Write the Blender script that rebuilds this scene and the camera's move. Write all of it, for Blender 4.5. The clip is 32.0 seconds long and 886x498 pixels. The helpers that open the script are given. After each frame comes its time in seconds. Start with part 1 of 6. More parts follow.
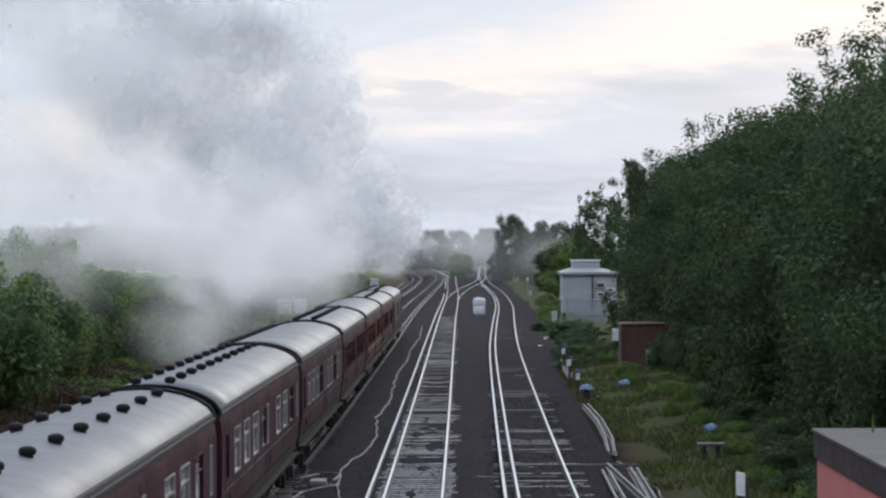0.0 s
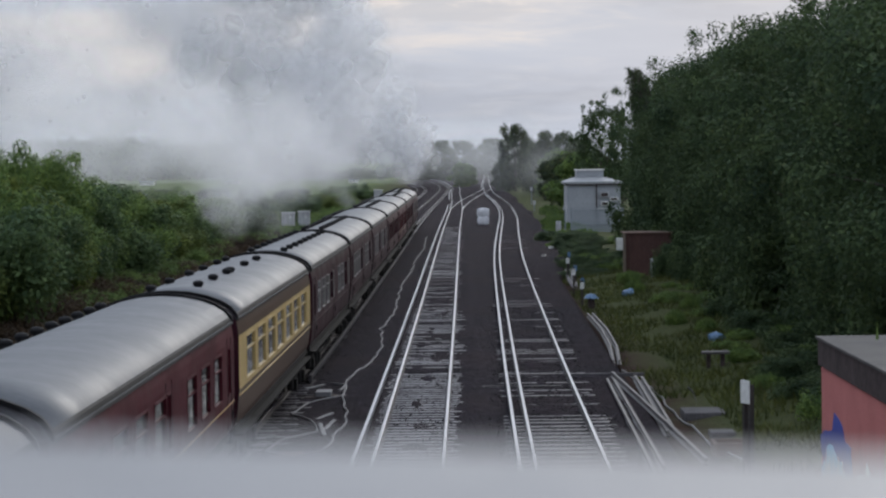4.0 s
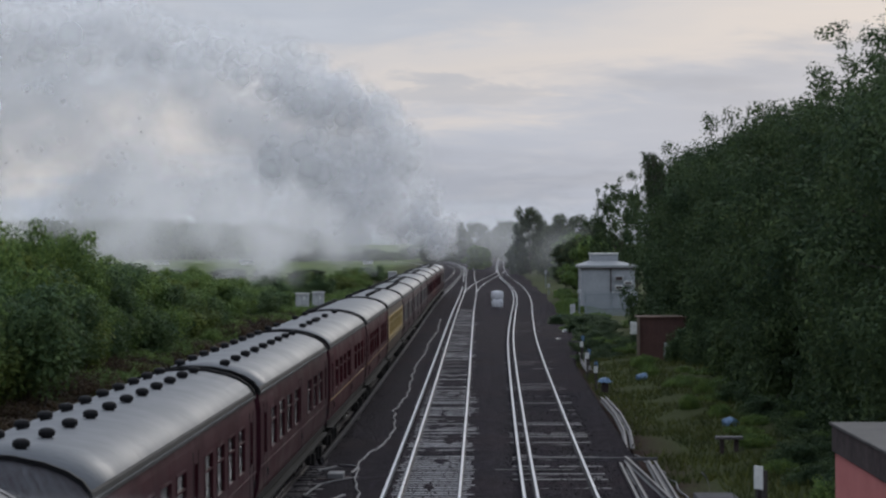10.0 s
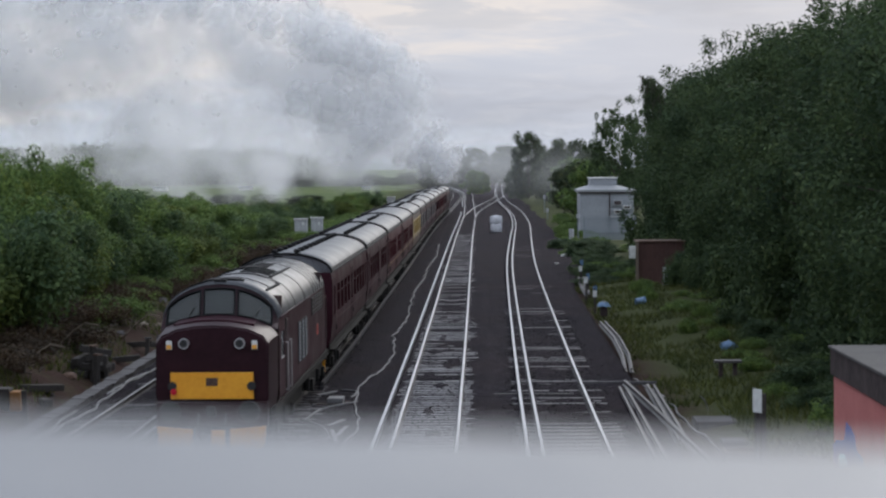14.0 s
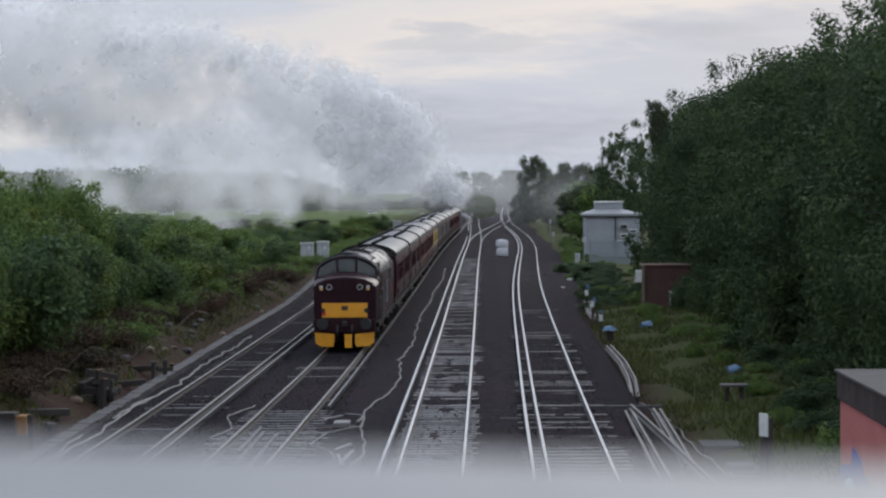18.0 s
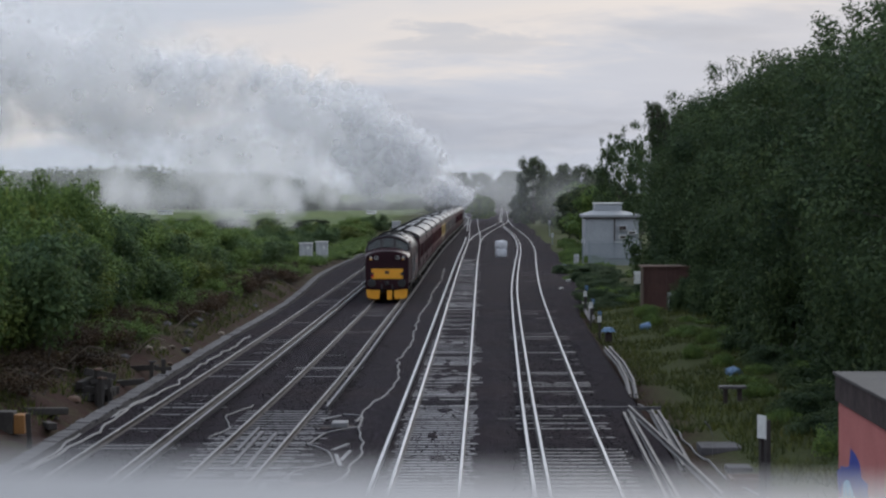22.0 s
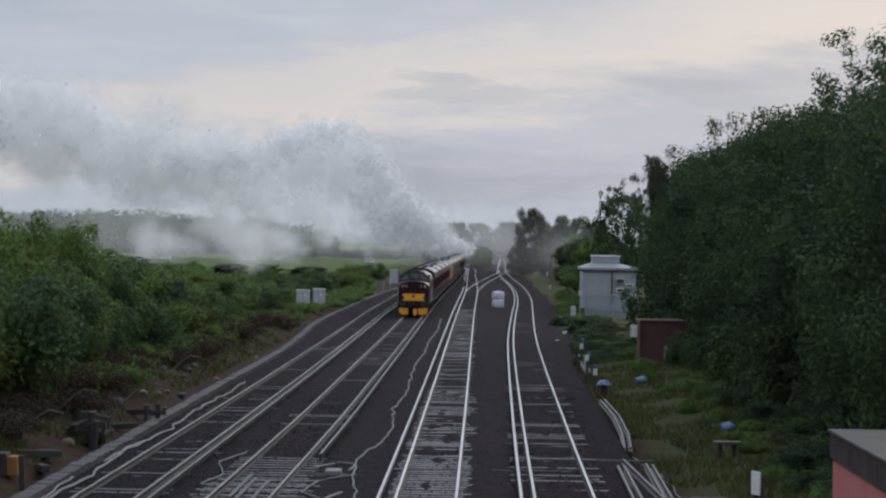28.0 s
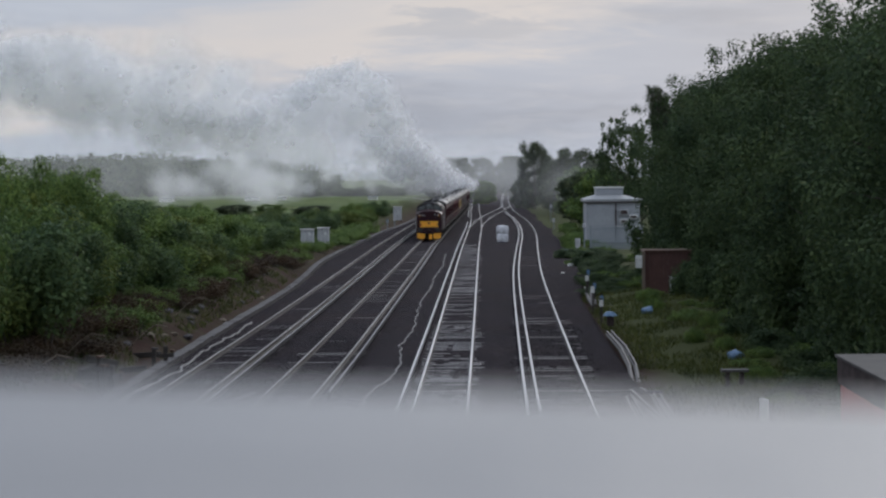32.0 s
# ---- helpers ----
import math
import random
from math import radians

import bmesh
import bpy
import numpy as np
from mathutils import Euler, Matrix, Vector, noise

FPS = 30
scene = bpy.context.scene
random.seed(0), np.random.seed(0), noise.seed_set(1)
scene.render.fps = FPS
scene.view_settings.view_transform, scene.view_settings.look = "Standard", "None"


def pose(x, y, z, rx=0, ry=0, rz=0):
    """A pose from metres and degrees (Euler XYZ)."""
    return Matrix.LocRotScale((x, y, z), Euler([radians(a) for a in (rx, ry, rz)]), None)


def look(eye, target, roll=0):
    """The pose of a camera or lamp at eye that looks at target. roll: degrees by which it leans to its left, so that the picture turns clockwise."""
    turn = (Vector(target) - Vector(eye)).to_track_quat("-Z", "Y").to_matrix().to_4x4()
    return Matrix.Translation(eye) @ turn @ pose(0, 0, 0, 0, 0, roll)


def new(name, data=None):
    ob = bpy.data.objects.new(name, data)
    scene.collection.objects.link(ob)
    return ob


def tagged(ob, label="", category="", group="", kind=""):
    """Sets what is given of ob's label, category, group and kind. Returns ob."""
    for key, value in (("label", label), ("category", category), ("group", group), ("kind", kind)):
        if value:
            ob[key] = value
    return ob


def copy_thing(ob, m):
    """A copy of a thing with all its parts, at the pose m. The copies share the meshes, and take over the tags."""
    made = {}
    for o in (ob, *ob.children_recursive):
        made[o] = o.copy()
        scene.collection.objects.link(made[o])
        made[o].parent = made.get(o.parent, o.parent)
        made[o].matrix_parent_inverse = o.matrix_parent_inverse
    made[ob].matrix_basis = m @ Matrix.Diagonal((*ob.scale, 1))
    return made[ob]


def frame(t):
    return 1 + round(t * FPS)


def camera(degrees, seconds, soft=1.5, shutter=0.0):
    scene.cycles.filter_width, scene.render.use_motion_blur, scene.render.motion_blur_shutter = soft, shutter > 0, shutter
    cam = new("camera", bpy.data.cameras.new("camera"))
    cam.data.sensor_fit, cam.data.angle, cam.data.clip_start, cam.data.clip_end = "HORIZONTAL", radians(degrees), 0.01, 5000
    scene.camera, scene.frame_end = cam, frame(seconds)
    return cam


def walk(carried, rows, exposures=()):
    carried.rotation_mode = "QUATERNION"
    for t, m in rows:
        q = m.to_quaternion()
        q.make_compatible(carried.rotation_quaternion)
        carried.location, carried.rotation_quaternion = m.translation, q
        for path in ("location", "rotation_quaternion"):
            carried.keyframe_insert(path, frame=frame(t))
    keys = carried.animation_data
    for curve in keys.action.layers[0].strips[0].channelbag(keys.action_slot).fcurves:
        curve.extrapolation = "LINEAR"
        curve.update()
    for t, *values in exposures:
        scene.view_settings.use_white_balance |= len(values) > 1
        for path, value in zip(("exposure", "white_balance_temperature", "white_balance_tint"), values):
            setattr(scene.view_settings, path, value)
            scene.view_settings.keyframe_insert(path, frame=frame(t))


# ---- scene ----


def view(pan, tilt, lean, z):
    """A hand-held view from the bridge: degrees to the right, up, and clockwise."""
    return pose(0, 0, z, 90 + tilt, 0, -pan) @ pose(0, 0, 0, 0, 0, lean)


cam = camera(20.904, 32.0, soft=2.4)
cam.data.dof.use_dof = True
cam.data.dof.focus_distance = 160
cam.data.dof.aperture_fstop = 21
walk(cam, [
    (0, view(-0.518, -0.023, -0.293, 6.3995)), (0.5, view(-0.550, -0.421, -0.106, 6.4011)), (1, view(-0.523, -0.481, -0.719, 6.4013)),
    (1.5, view(-0.550, -0.556, -0.252, 6.4016)), (2, view(-0.556, -0.642, 0.018, 6.4019)), (2.5, view(-0.559, -0.149, 0.116, 6.4000)),
    (3, view(-0.557, -0.876, -0.242, 6.4013)), (3.5, view(-0.644, -2.275, -0.877, 6.3971)), (5.5, view(-0.574, -1.511, 0.106, 6.4034)),
    (6, view(-0.590, -1.666, 0.077, 6.4030)), (6.5, view(-0.596, -1.617, -0.030, 6.4021)), (7, view(-0.688, -0.602, -0.197, 6.4002)),
    (7.5, view(-0.841, 0.590, -0.100, 6.3982)), (8, view(-0.825, 0.845, 0.022, 6.3983)), (8.5, view(-0.841, 0.406, -0.104, 6.3989)),
    (9, view(-0.960, 0.458, -0.478, 6.3987)), (9.5, view(-0.924, -0.319, -0.229, 6.3991)), (10, view(-0.955, -0.191, -0.186, 6.3981)),
    (10.5, view(-0.931, -0.621, -0.165, 6.3979)), (11, view(-0.936, -1.017, -0.332, 6.3977)), (11.5, view(-0.961, -1.159, -0.344, 6.3972)),
    (12, view(-1.012, -1.085, -0.243, 6.3970)), (12.5, view(-0.926, -1.689, -0.223, 6.3974)), (13, view(-0.904, -1.848, -0.245, 6.3977)),
    (13.5, view(-0.923, -1.912, -0.327, 6.3967)), (15.5, view(-0.931, -2.072, -0.488, 6.3958)), (16, view(-0.970, -1.929, -0.492, 6.3963)),
    (16.5, view(-1.035, -1.569, -0.181, 6.3959)), (17, view(-1.060, -1.497, -0.244, 6.3962)), (17.5, view(-1.087, -1.112, -0.088, 6.3980)),
    (18, view(-1.074, -1.405, -0.435, 6.3961)), (18.5, view(-1.005, -0.547, 0.338, 6.4000)), (19, view(-1.026, -0.336, 0.520, 6.3996)),
    (19.5, view(-1.013, -0.661, 0.359, 6.3996)), (20, view(-0.984, -1.078, 0.212, 6.3999)), (20.5, view(-1.007, -1.284, -0.111, 6.3992)),
    (21, view(-1.006, -1.485, -0.093, 6.3973)), (21.5, view(-1.008, -1.567, -0.104, 6.3981)), (22, view(-1.048, -1.392, -0.191, 6.3978)),
    (22.5, view(-1.270, 0.821, 0.262, 6.3978)), (23, view(-1.307, 0.413, 0.077, 6.3994)), (23.5, view(-1.189, 0.065, 0.310, 6.4002)),
    (24, view(-1.062, -0.380, 0.832, 6.4008)), (24.5, view(-0.853, -1.078, 1.191, 6.4019)), (25, view(-0.934, 0.242, 1.223, 6.3989)),
    (25.5, view(-0.776, 0.514, 0.900, 6.3979)), (26, view(-0.942, -0.058, 0.938, 6.3980)), (26.5, view(-1.049, -0.204, 1.002, 6.3968)),
    (28.5, view(-0.921, -0.207, 0.833, 6.4002)), (29, view(-0.869, 0.357, 0.499, 6.3991)), (29.5, view(-1.446, 0.502, 0.248, 6.3975)),
    (30, view(-1.402, 0.228, -0.122, 6.3955)), (30.5, view(-1.254, 0.570, -0.311, 6.3942)), (31, view(-1.401, -0.648, -0.315, 6.3934)),
    (31.5, view(-1.124, -1.581, -0.676, 6.3918)), (32, view(-1.085, -1.741, -0.540, 6.3917)),
], exposures=[(0, 0.48, 6300, 10), (0.8, 0.26, 6300, 10), (2, 0.11, 6300, 10), (3, 0.09, 6300, 10), (6, 0.25, 6300, 10), (7, 0.26, 6300, 10), (8, -0.02, 6300, 10), (10, -0.10, 6300, 10), (13, 0.18, 6300, 10), (18, 0.14, 6300, 10), (20, 0.12, 6300, 10), (22, 0.10, 6300, 10), (24, -0.20, 6300, 10), (26, -0.12, 6300, 10), (29, -0.06, 6300, 10), (31, -0.14, 6300, 10), (32, -0.10, 6300, 10)])

# ---- world, sun ----
world = bpy.data.worlds.new("overcast_sky")
scene.world = world
world.use_nodes = True
wn, wl = world.node_tree.nodes, world.node_tree.links
wn.clear()


def wnode(kind, **kw):
    n = wn.new(kind)
    for k, v in kw.items():
        n.inputs[k].default_value = v
    return n


def wmath(op, a, b=None, c=None):
    n = wn.new("ShaderNodeMath")
    n.operation = op
    for i, v in enumerate((a, b, c)):
        if v is None:
            continue
        if isinstance(v, (int, float)):
            n.inputs[i].default_value = v
        else:
            wl.new(v, n.inputs[i])
    return n.outputs[0]


def wramp(fac, stops, ease="EASE"):
    n = wn.new("ShaderNodeValToRGB")
    n.color_ramp.interpolation = ease
    while len(n.color_ramp.elements) < len(stops):
        n.color_ramp.elements.new(0.5)
    for e, (p, c) in zip(n.color_ramp.elements, stops):
        e.position, e.color = p, (*c, 1) if len(c) == 3 else c
    wl.new(fac, n.inputs[0])
    return n.outputs[0]


def wmix(fac, a, b):
    n = wn.new("ShaderNodeMix")
    n.data_type = "RGBA"
    for s, v in ((n.inputs["Factor"], fac), (n.inputs["A"], a), (n.inputs["B"], b)):
        if isinstance(v, (int, float)):
            s.default_value = v
        elif isinstance(v, tuple):
            s.default_value = (*v, 1)
        else:
            wl.new(v, s)
    return n.outputs["Result"]


coords = wn.new("ShaderNodeTexCoord")
sep = wn.new("ShaderNodeSeparateXYZ")
wl.new(coords.outputs["Generated"], sep.inputs[0])
# cloud layers lie flat, so they are squeezed near the horizon
flat = wn.new("ShaderNodeCombineXYZ")
up = wmath("ADD", wmath("MAXIMUM", sep.outputs["Z"], 0.0), 0.11)
wl.new(wmath("DIVIDE", sep.outputs["X"], up), flat.inputs["X"])
wl.new(wmath("DIVIDE", sep.outputs["Y"], up), flat.inputs["Y"])
deck = wnode("ShaderNodeTexNoise", Scale=0.75, Detail=6.0, Roughness=0.55, Distortion=0.25)
wl.new(flat.outputs[0], deck.inputs["Vector"])
wisps = wnode("ShaderNodeTexNoise", Scale=3.2, Detail=7.0, Roughness=0.6, Distortion=0.5)
wl.new(flat.outputs[0], wisps.inputs["Vector"])
# a warm break in the cloud deck low over the line
tilted = wmath("ADD", wmath("SUBTRACT", sep.outputs["Z"], wmath("MULTIPLY", sep.outputs["X"], 0.16)),
               wmath("MULTIPLY", wmath("SUBTRACT", deck.outputs["Fac"], 0.5), 0.075))
tilted = wmath("ADD", tilted, wmath("MULTIPLY", wmath("SUBTRACT", wisps.outputs["Fac"], 0.5), 0.035))
gap = wramp(tilted, [(0.046, (0, 0, 0)), (0.066, (1, 1, 1)), (0.08, (0.8, 0.8, 0.8)), (0.1, (0, 0, 0))])
sky = wn.new("ShaderNodeTexSky")
sky.sky_type, sky.sun_disc = "NISHITA", False
sky.sun_elevation, sky.sun_rotation = radians(14), radians(20)
sky.air_density, sky.dust_density = 1.5, 3.0
skyd = wnode("ShaderNodeVectorMath")
skyd.operation = "SCALE"
skyd.inputs["Scale"].default_value = 0.05
wl.new(sky.outputs[0], skyd.inputs[0])
cloud = wramp(deck.outputs["Fac"], [(0.3, (0.41, 0.46, 0.545)), (0.5, (0.515, 0.57, 0.665)), (0.7, (0.60, 0.65, 0.735))])
cloud = wmix(wramp(wisps.outputs["Fac"], [(0.45, (0, 0, 0)), (0.8, (0.4, 0.4, 0.4))]), cloud, (0.66, 0.675, 0.71))
cloud = wmix(wmath("MULTIPLY", gap, 0.85), cloud, (0.78, 0.735, 0.71))
# one long grey bar of cloud across the break
along = wmath("ADD", sep.outputs["X"], 0.0105)
bar = wmath("ADD", wmath("POWER", wmath("DIVIDE", along, 0.046), 2.0),
            wmath("POWER", wmath("DIVIDE", wmath("ADD", wmath("SUBTRACT", sep.outputs["Z"], 0.0612),
                  wmath("MULTIPLY", wmath("SUBTRACT", wisps.outputs["Fac"], 0.5), 0.03)), 0.0072), 2.0))
cloud = wmix(wmath("MULTIPLY", wramp(bar, [(0.25, (1, 1, 1)), (1.0, (0, 0, 0))]), 0.7), cloud, (0.53, 0.56, 0.62))
allsky = wmix(0.92, skyd.outputs[0], cloud)
below = wramp(sep.outputs["Z"], [(0.0, (0, 0, 0)), (0.004, (1, 1, 1))])
allsky = wmix(below, (0.30, 0.33, 0.37), allsky)
# an overcast sky is brightest overhead
lift = wramp(sep.outputs["Z"], [(0.0, (0.42,) * 3), (0.13, (0.43,) * 3), (0.45, (0.75,) * 3), (1.0, (1.0,) * 3)], "LINEAR")
high = wn.new("ShaderNodeVectorMath")
high.operation = "MULTIPLY"
wl.new(allsky, high.inputs[0])
wl.new(lift, high.inputs[1])
bg = wnode("ShaderNodeBackground", Strength=2.28)
wl.new(high.outputs[0], bg.inputs["Color"])
wo = wn.new("ShaderNodeOutputWorld")
wl.new(bg.outputs[0], wo.inputs["Surface"])

sun = new("sun", bpy.data.lights.new("sun", "SUN"))
sun.data.energy, sun.data.angle, sun.data.color = 0.9, radians(25), (1.0, 0.94, 0.86)
sun.matrix_world = look((30, 82, 40), (0, 0, 0))

# ---- materials ----


def nodes_of(name):
    m = bpy.data.materials.new(name)
    m.use_nodes = True
    return m, m.node_tree.nodes, m.node_tree.links, m.node_tree.nodes["Principled BSDF"]


def noise_node(n, l, vec, scale, detail=4.0, rough=0.55):
    t = n.new("ShaderNodeTexNoise")
    t.inputs["Scale"].default_value, t.inputs["Detail"].default_value, t.inputs["Roughness"].default_value = scale, detail, rough
    l.new(vec, t.inputs["Vector"])
    return t.outputs["Fac"]


def ramp_node(n, l, fac, stops):
    r = n.new("ShaderNodeValToRGB")
    while len(r.color_ramp.elements) < len(stops):
        r.color_ramp.elements.new(0.5)
    for e, (p, c) in zip(r.color_ramp.elements, stops):
        e.position, e.color = p, (*c, 1)
    l.new(fac, r.inputs[0])
    return r.outputs[0]


def mix_node(n, l, fac, a, b, mode="MIX"):
    m = n.new("ShaderNodeMix")
    m.data_type, m.blend_type = "RGBA", mode
    for s, v in ((m.inputs["Factor"], fac), (m.inputs["A"], a), (m.inputs["B"], b)):
        if isinstance(v, (int, float)):
            s.default_value = v
        elif isinstance(v, tuple):
            s.default_value = (*v, 1)
        else:
            l.new(v, s)
    return m.outputs["Result"]


def surface(name, c1, c2, rough=0.6, metal=0.0, grain=18.0, stain=0.9, bump=0.25, spec=0.5, vary=0.0, coat=0.0, rough2=None):
    """A worn surface: fine grain, broad stains, relief; vary: how far single objects differ."""
    m, n, l, p = nodes_of(name)
    tc = n.new("ShaderNodeTexCoord").outputs["Object"]
    fine, broad = noise_node(n, l, tc, grain, 5.0, 0.6), noise_node(n, l, tc, stain, 3.0, 0.6)
    f = n.new("ShaderNodeMath")
    f.operation = "MULTIPLY_ADD"
    f.inputs[1].default_value = 0.5
    l.new(fine, f.inputs[0])
    h = n.new("ShaderNodeMath")
    h.operation = "MULTIPLY"
    h.inputs[1].default_value = 0.5
    l.new(broad, h.inputs[0])
    l.new(h.outputs[0], f.inputs[2])
    col = ramp_node(n, l, f.outputs[0], [(0.36, c1), (0.64, c2)])
    if vary:
        oi = n.new("ShaderNodeObjectInfo").outputs["Random"]
        v = ramp_node(n, l, oi, [(0.0, (1 - vary,) * 3), (1.0, (1 + vary,) * 3)])
        col = mix_node(n, l, 1.0, col, v, "MULTIPLY")
    l.new(col, p.inputs["Base Color"])
    p.inputs["Metallic"].default_value = metal
    p.inputs["Specular IOR Level"].default_value = spec
    p.inputs["Coat Weight"].default_value = coat
    r2 = rough if rough2 is None else rough2
    rr = ramp_node(n, l, broad, [(0.35, (rough,) * 3), (0.65, (r2,) * 3)])
    l.new(rr, p.inputs["Roughness"])
    if bump:
        b = n.new("ShaderNodeBump")
        b.inputs["Strength"].default_value, b.inputs["Distance"].default_value = bump, 0.02
        l.new(fine, b.inputs["Height"])
        l.new(b.outputs[0], p.inputs["Normal"])
    return m


def leaf_material(name, dark, light, dry=(0.12, 0.11, 0.03)):
    m, n, l, p = nodes_of(name)
    isl = n.new("ShaderNodeNewGeometry").outputs["Random Per Island"]
    tc = n.new("ShaderNodeTexCoord").outputs["Object"]
    broad = noise_node(n, l, tc, 0.55, 2.0)
    col = ramp_node(n, l, isl, [(0.0, dark), (0.93, light), (1.0, dry)])
    tone = ramp_node(n, l, broad, [(0.3, (0.6, 0.68, 0.72)), (0.7, (1.3, 1.24, 0.98))])
    col = mix_node(n, l, 1.0, col, tone, "MULTIPLY")
    l.new(col, p.inputs["Base Color"])
    p.inputs["Roughness"].default_value = 0.75
    p.inputs["Specular IOR Level"].default_value = 0.15
    tr = n.new("ShaderNodeBsdfTranslucent")
    l.new(col, tr.inputs["Color"])
    mx = n.new("ShaderNodeMixShader")
    mx.inputs[0].default_value = 0.3
    l.new(p.outputs[0], mx.inputs[1])
    l.new(tr.outputs[0], mx.inputs[2])
    l.new(mx.outputs[0], n["Material Output"].inputs["Surface"])
    return m


def glass_material(name, tint):
    m, n, l, p = nodes_of(name)
    p.inputs["Base Color"].default_value = (*tint, 1)
    p.inputs["Roughness"].default_value = 0.06
    p.inputs["Transmission Weight"].default_value = 0.8
    p.inputs["IOR"].default_value = 1.45
    return m


def ground_material():
    """Grass, earth and crops, by where they grow."""
    m, n, l, p = nodes_of("ground")
    tc = n.new("ShaderNodeTexCoord").outputs["Object"]
    s = n.new("ShaderNodeSeparateXYZ")
    l.new(tc, s.inputs[0])
    fine, mid, broad = noise_node(n, l, tc, 9.0, 6.0, 0.7), noise_node(n, l, tc, 0.8, 5.0, 0.65), noise_node(n, l, tc, 0.06, 3.0)
    grass = ramp_node(n, l, fine, [(0.3, (0.023, 0.029, 0.013)), (0.7, (0.066, 0.072, 0.029))])
    earth = ramp_node(n, l, fine, [(0.3, (0.013, 0.0075, 0.0065)), (0.7, (0.052, 0.028, 0.023))])
    bank = n.new("ShaderNodeMapRange")
    bank.inputs["From Min"].default_value, bank.inputs["From Max"].default_value = -17.5, -13.0
    l.new(s.outputs["X"], bank.inputs["Value"])
    right = n.new("ShaderNodeMapRange")
    right.inputs["From Min"].default_value, right.inputs["From Max"].default_value = 6.4, 5.2
    l.new(s.outputs["X"], right.inputs["Value"])
    rb = n.new("ShaderNodeMath")
    rb.operation = "MULTIPLY"
    l.new(bank.outputs[0], rb.inputs[0])
    l.new(right.outputs[0], rb.inputs[1])
    e2 = n.new("ShaderNodeMath")
    e2.operation = "MULTIPLY"
    l.new(rb.outputs[0], e2.inputs[0])
    l.new(ramp_node(n, l, mid, [(0.3, (0.4,) * 3), (0.55, (1,) * 3)]), e2.inputs[1])
    col = mix_node(n, l, e2.outputs[0], grass, earth)
    field = ramp_node(n, l, broad, [(0.4, (0.06, 0.085, 0.032)), (0.6, (0.1, 0.122, 0.05))])
    far = n.new("ShaderNodeMapRange")
    far.inputs["From Min"].default_value, far.inputs["From Max"].default_value = 400.0, 430.0
    l.new(s.outputs["Y"], far.inputs["Value"])
    west = n.new("ShaderNodeMapRange")
    west.inputs["From Min"].default_value, west.inputs["From Max"].default_value = -19.0, -24.0
    l.new(s.outputs["X"], west.inputs["Value"])
    both = n.new("ShaderNodeMath")
    both.operation = "MULTIPLY"
    l.new(far.outputs[0], both.inputs[0])
    l.new(west.outputs[0], both.inputs[1])
    col = mix_node(n, l, both.outputs[0], col, field)
    l.new(col, p.inputs["Base Color"])
    p.inputs["Roughness"].default_value = 0.95
    p.inputs["Specular IOR Level"].default_value = 0.04
    b = n.new("ShaderNodeBump")
    b.inputs["Strength"].default_value, b.inputs["Distance"].default_value = 0.8, 0.12
    l.new(mid, b.inputs["Height"])
    l.new(b.outputs[0], p.inputs["Normal"])
    return m


def ballast_material():
    m, n, l, p = nodes_of("ballast")
    tc = n.new("ShaderNodeTexCoord").outputs["Object"]
    v = n.new("ShaderNodeTexVoronoi")
    v.inputs["Scale"].default_value = 15.0
    l.new(tc, v.inputs["Vector"])
    broad, mid = noise_node(n, l, tc, 0.12, 4.0), noise_node(n, l, tc, 1.6, 5.0, 0.65)
    sc = n.new("ShaderNodeSeparateColor")
    l.new(v.outputs["Color"], sc.inputs[0])
    col = ramp_node(n, l, sc.outputs[0], [(0.0, (0.004, 0.003, 0.0048)), (0.7, (0.0115, 0.0084, 0.0132)), (1.0, (0.036, 0.028, 0.04))])
    col = mix_node(n, l, ramp_node(n, l, broad, [(0.42, (0,) * 3), (0.7, (0.55,) * 3)]), col, (0.021, 0.013, 0.0145))
    col = mix_node(n, l, 1.0, col, ramp_node(n, l, mid, [(0.3, (0.6,) * 3), (0.7, (1.3,) * 3)]), "MULTIPLY")
    l.new(col, p.inputs["Base Color"])
    p.inputs["Roughness"].default_value = 0.8
    p.inputs["Specular IOR Level"].default_value = 0.03
    b = n.new("ShaderNodeBump")
    b.inputs["Strength"].default_value, b.inputs["Distance"].default_value = 1.0, 0.05
    l.new(v.outputs["Distance"], b.inputs["Height"])
    l.new(b.outputs[0], p.inputs["Normal"])
    return m


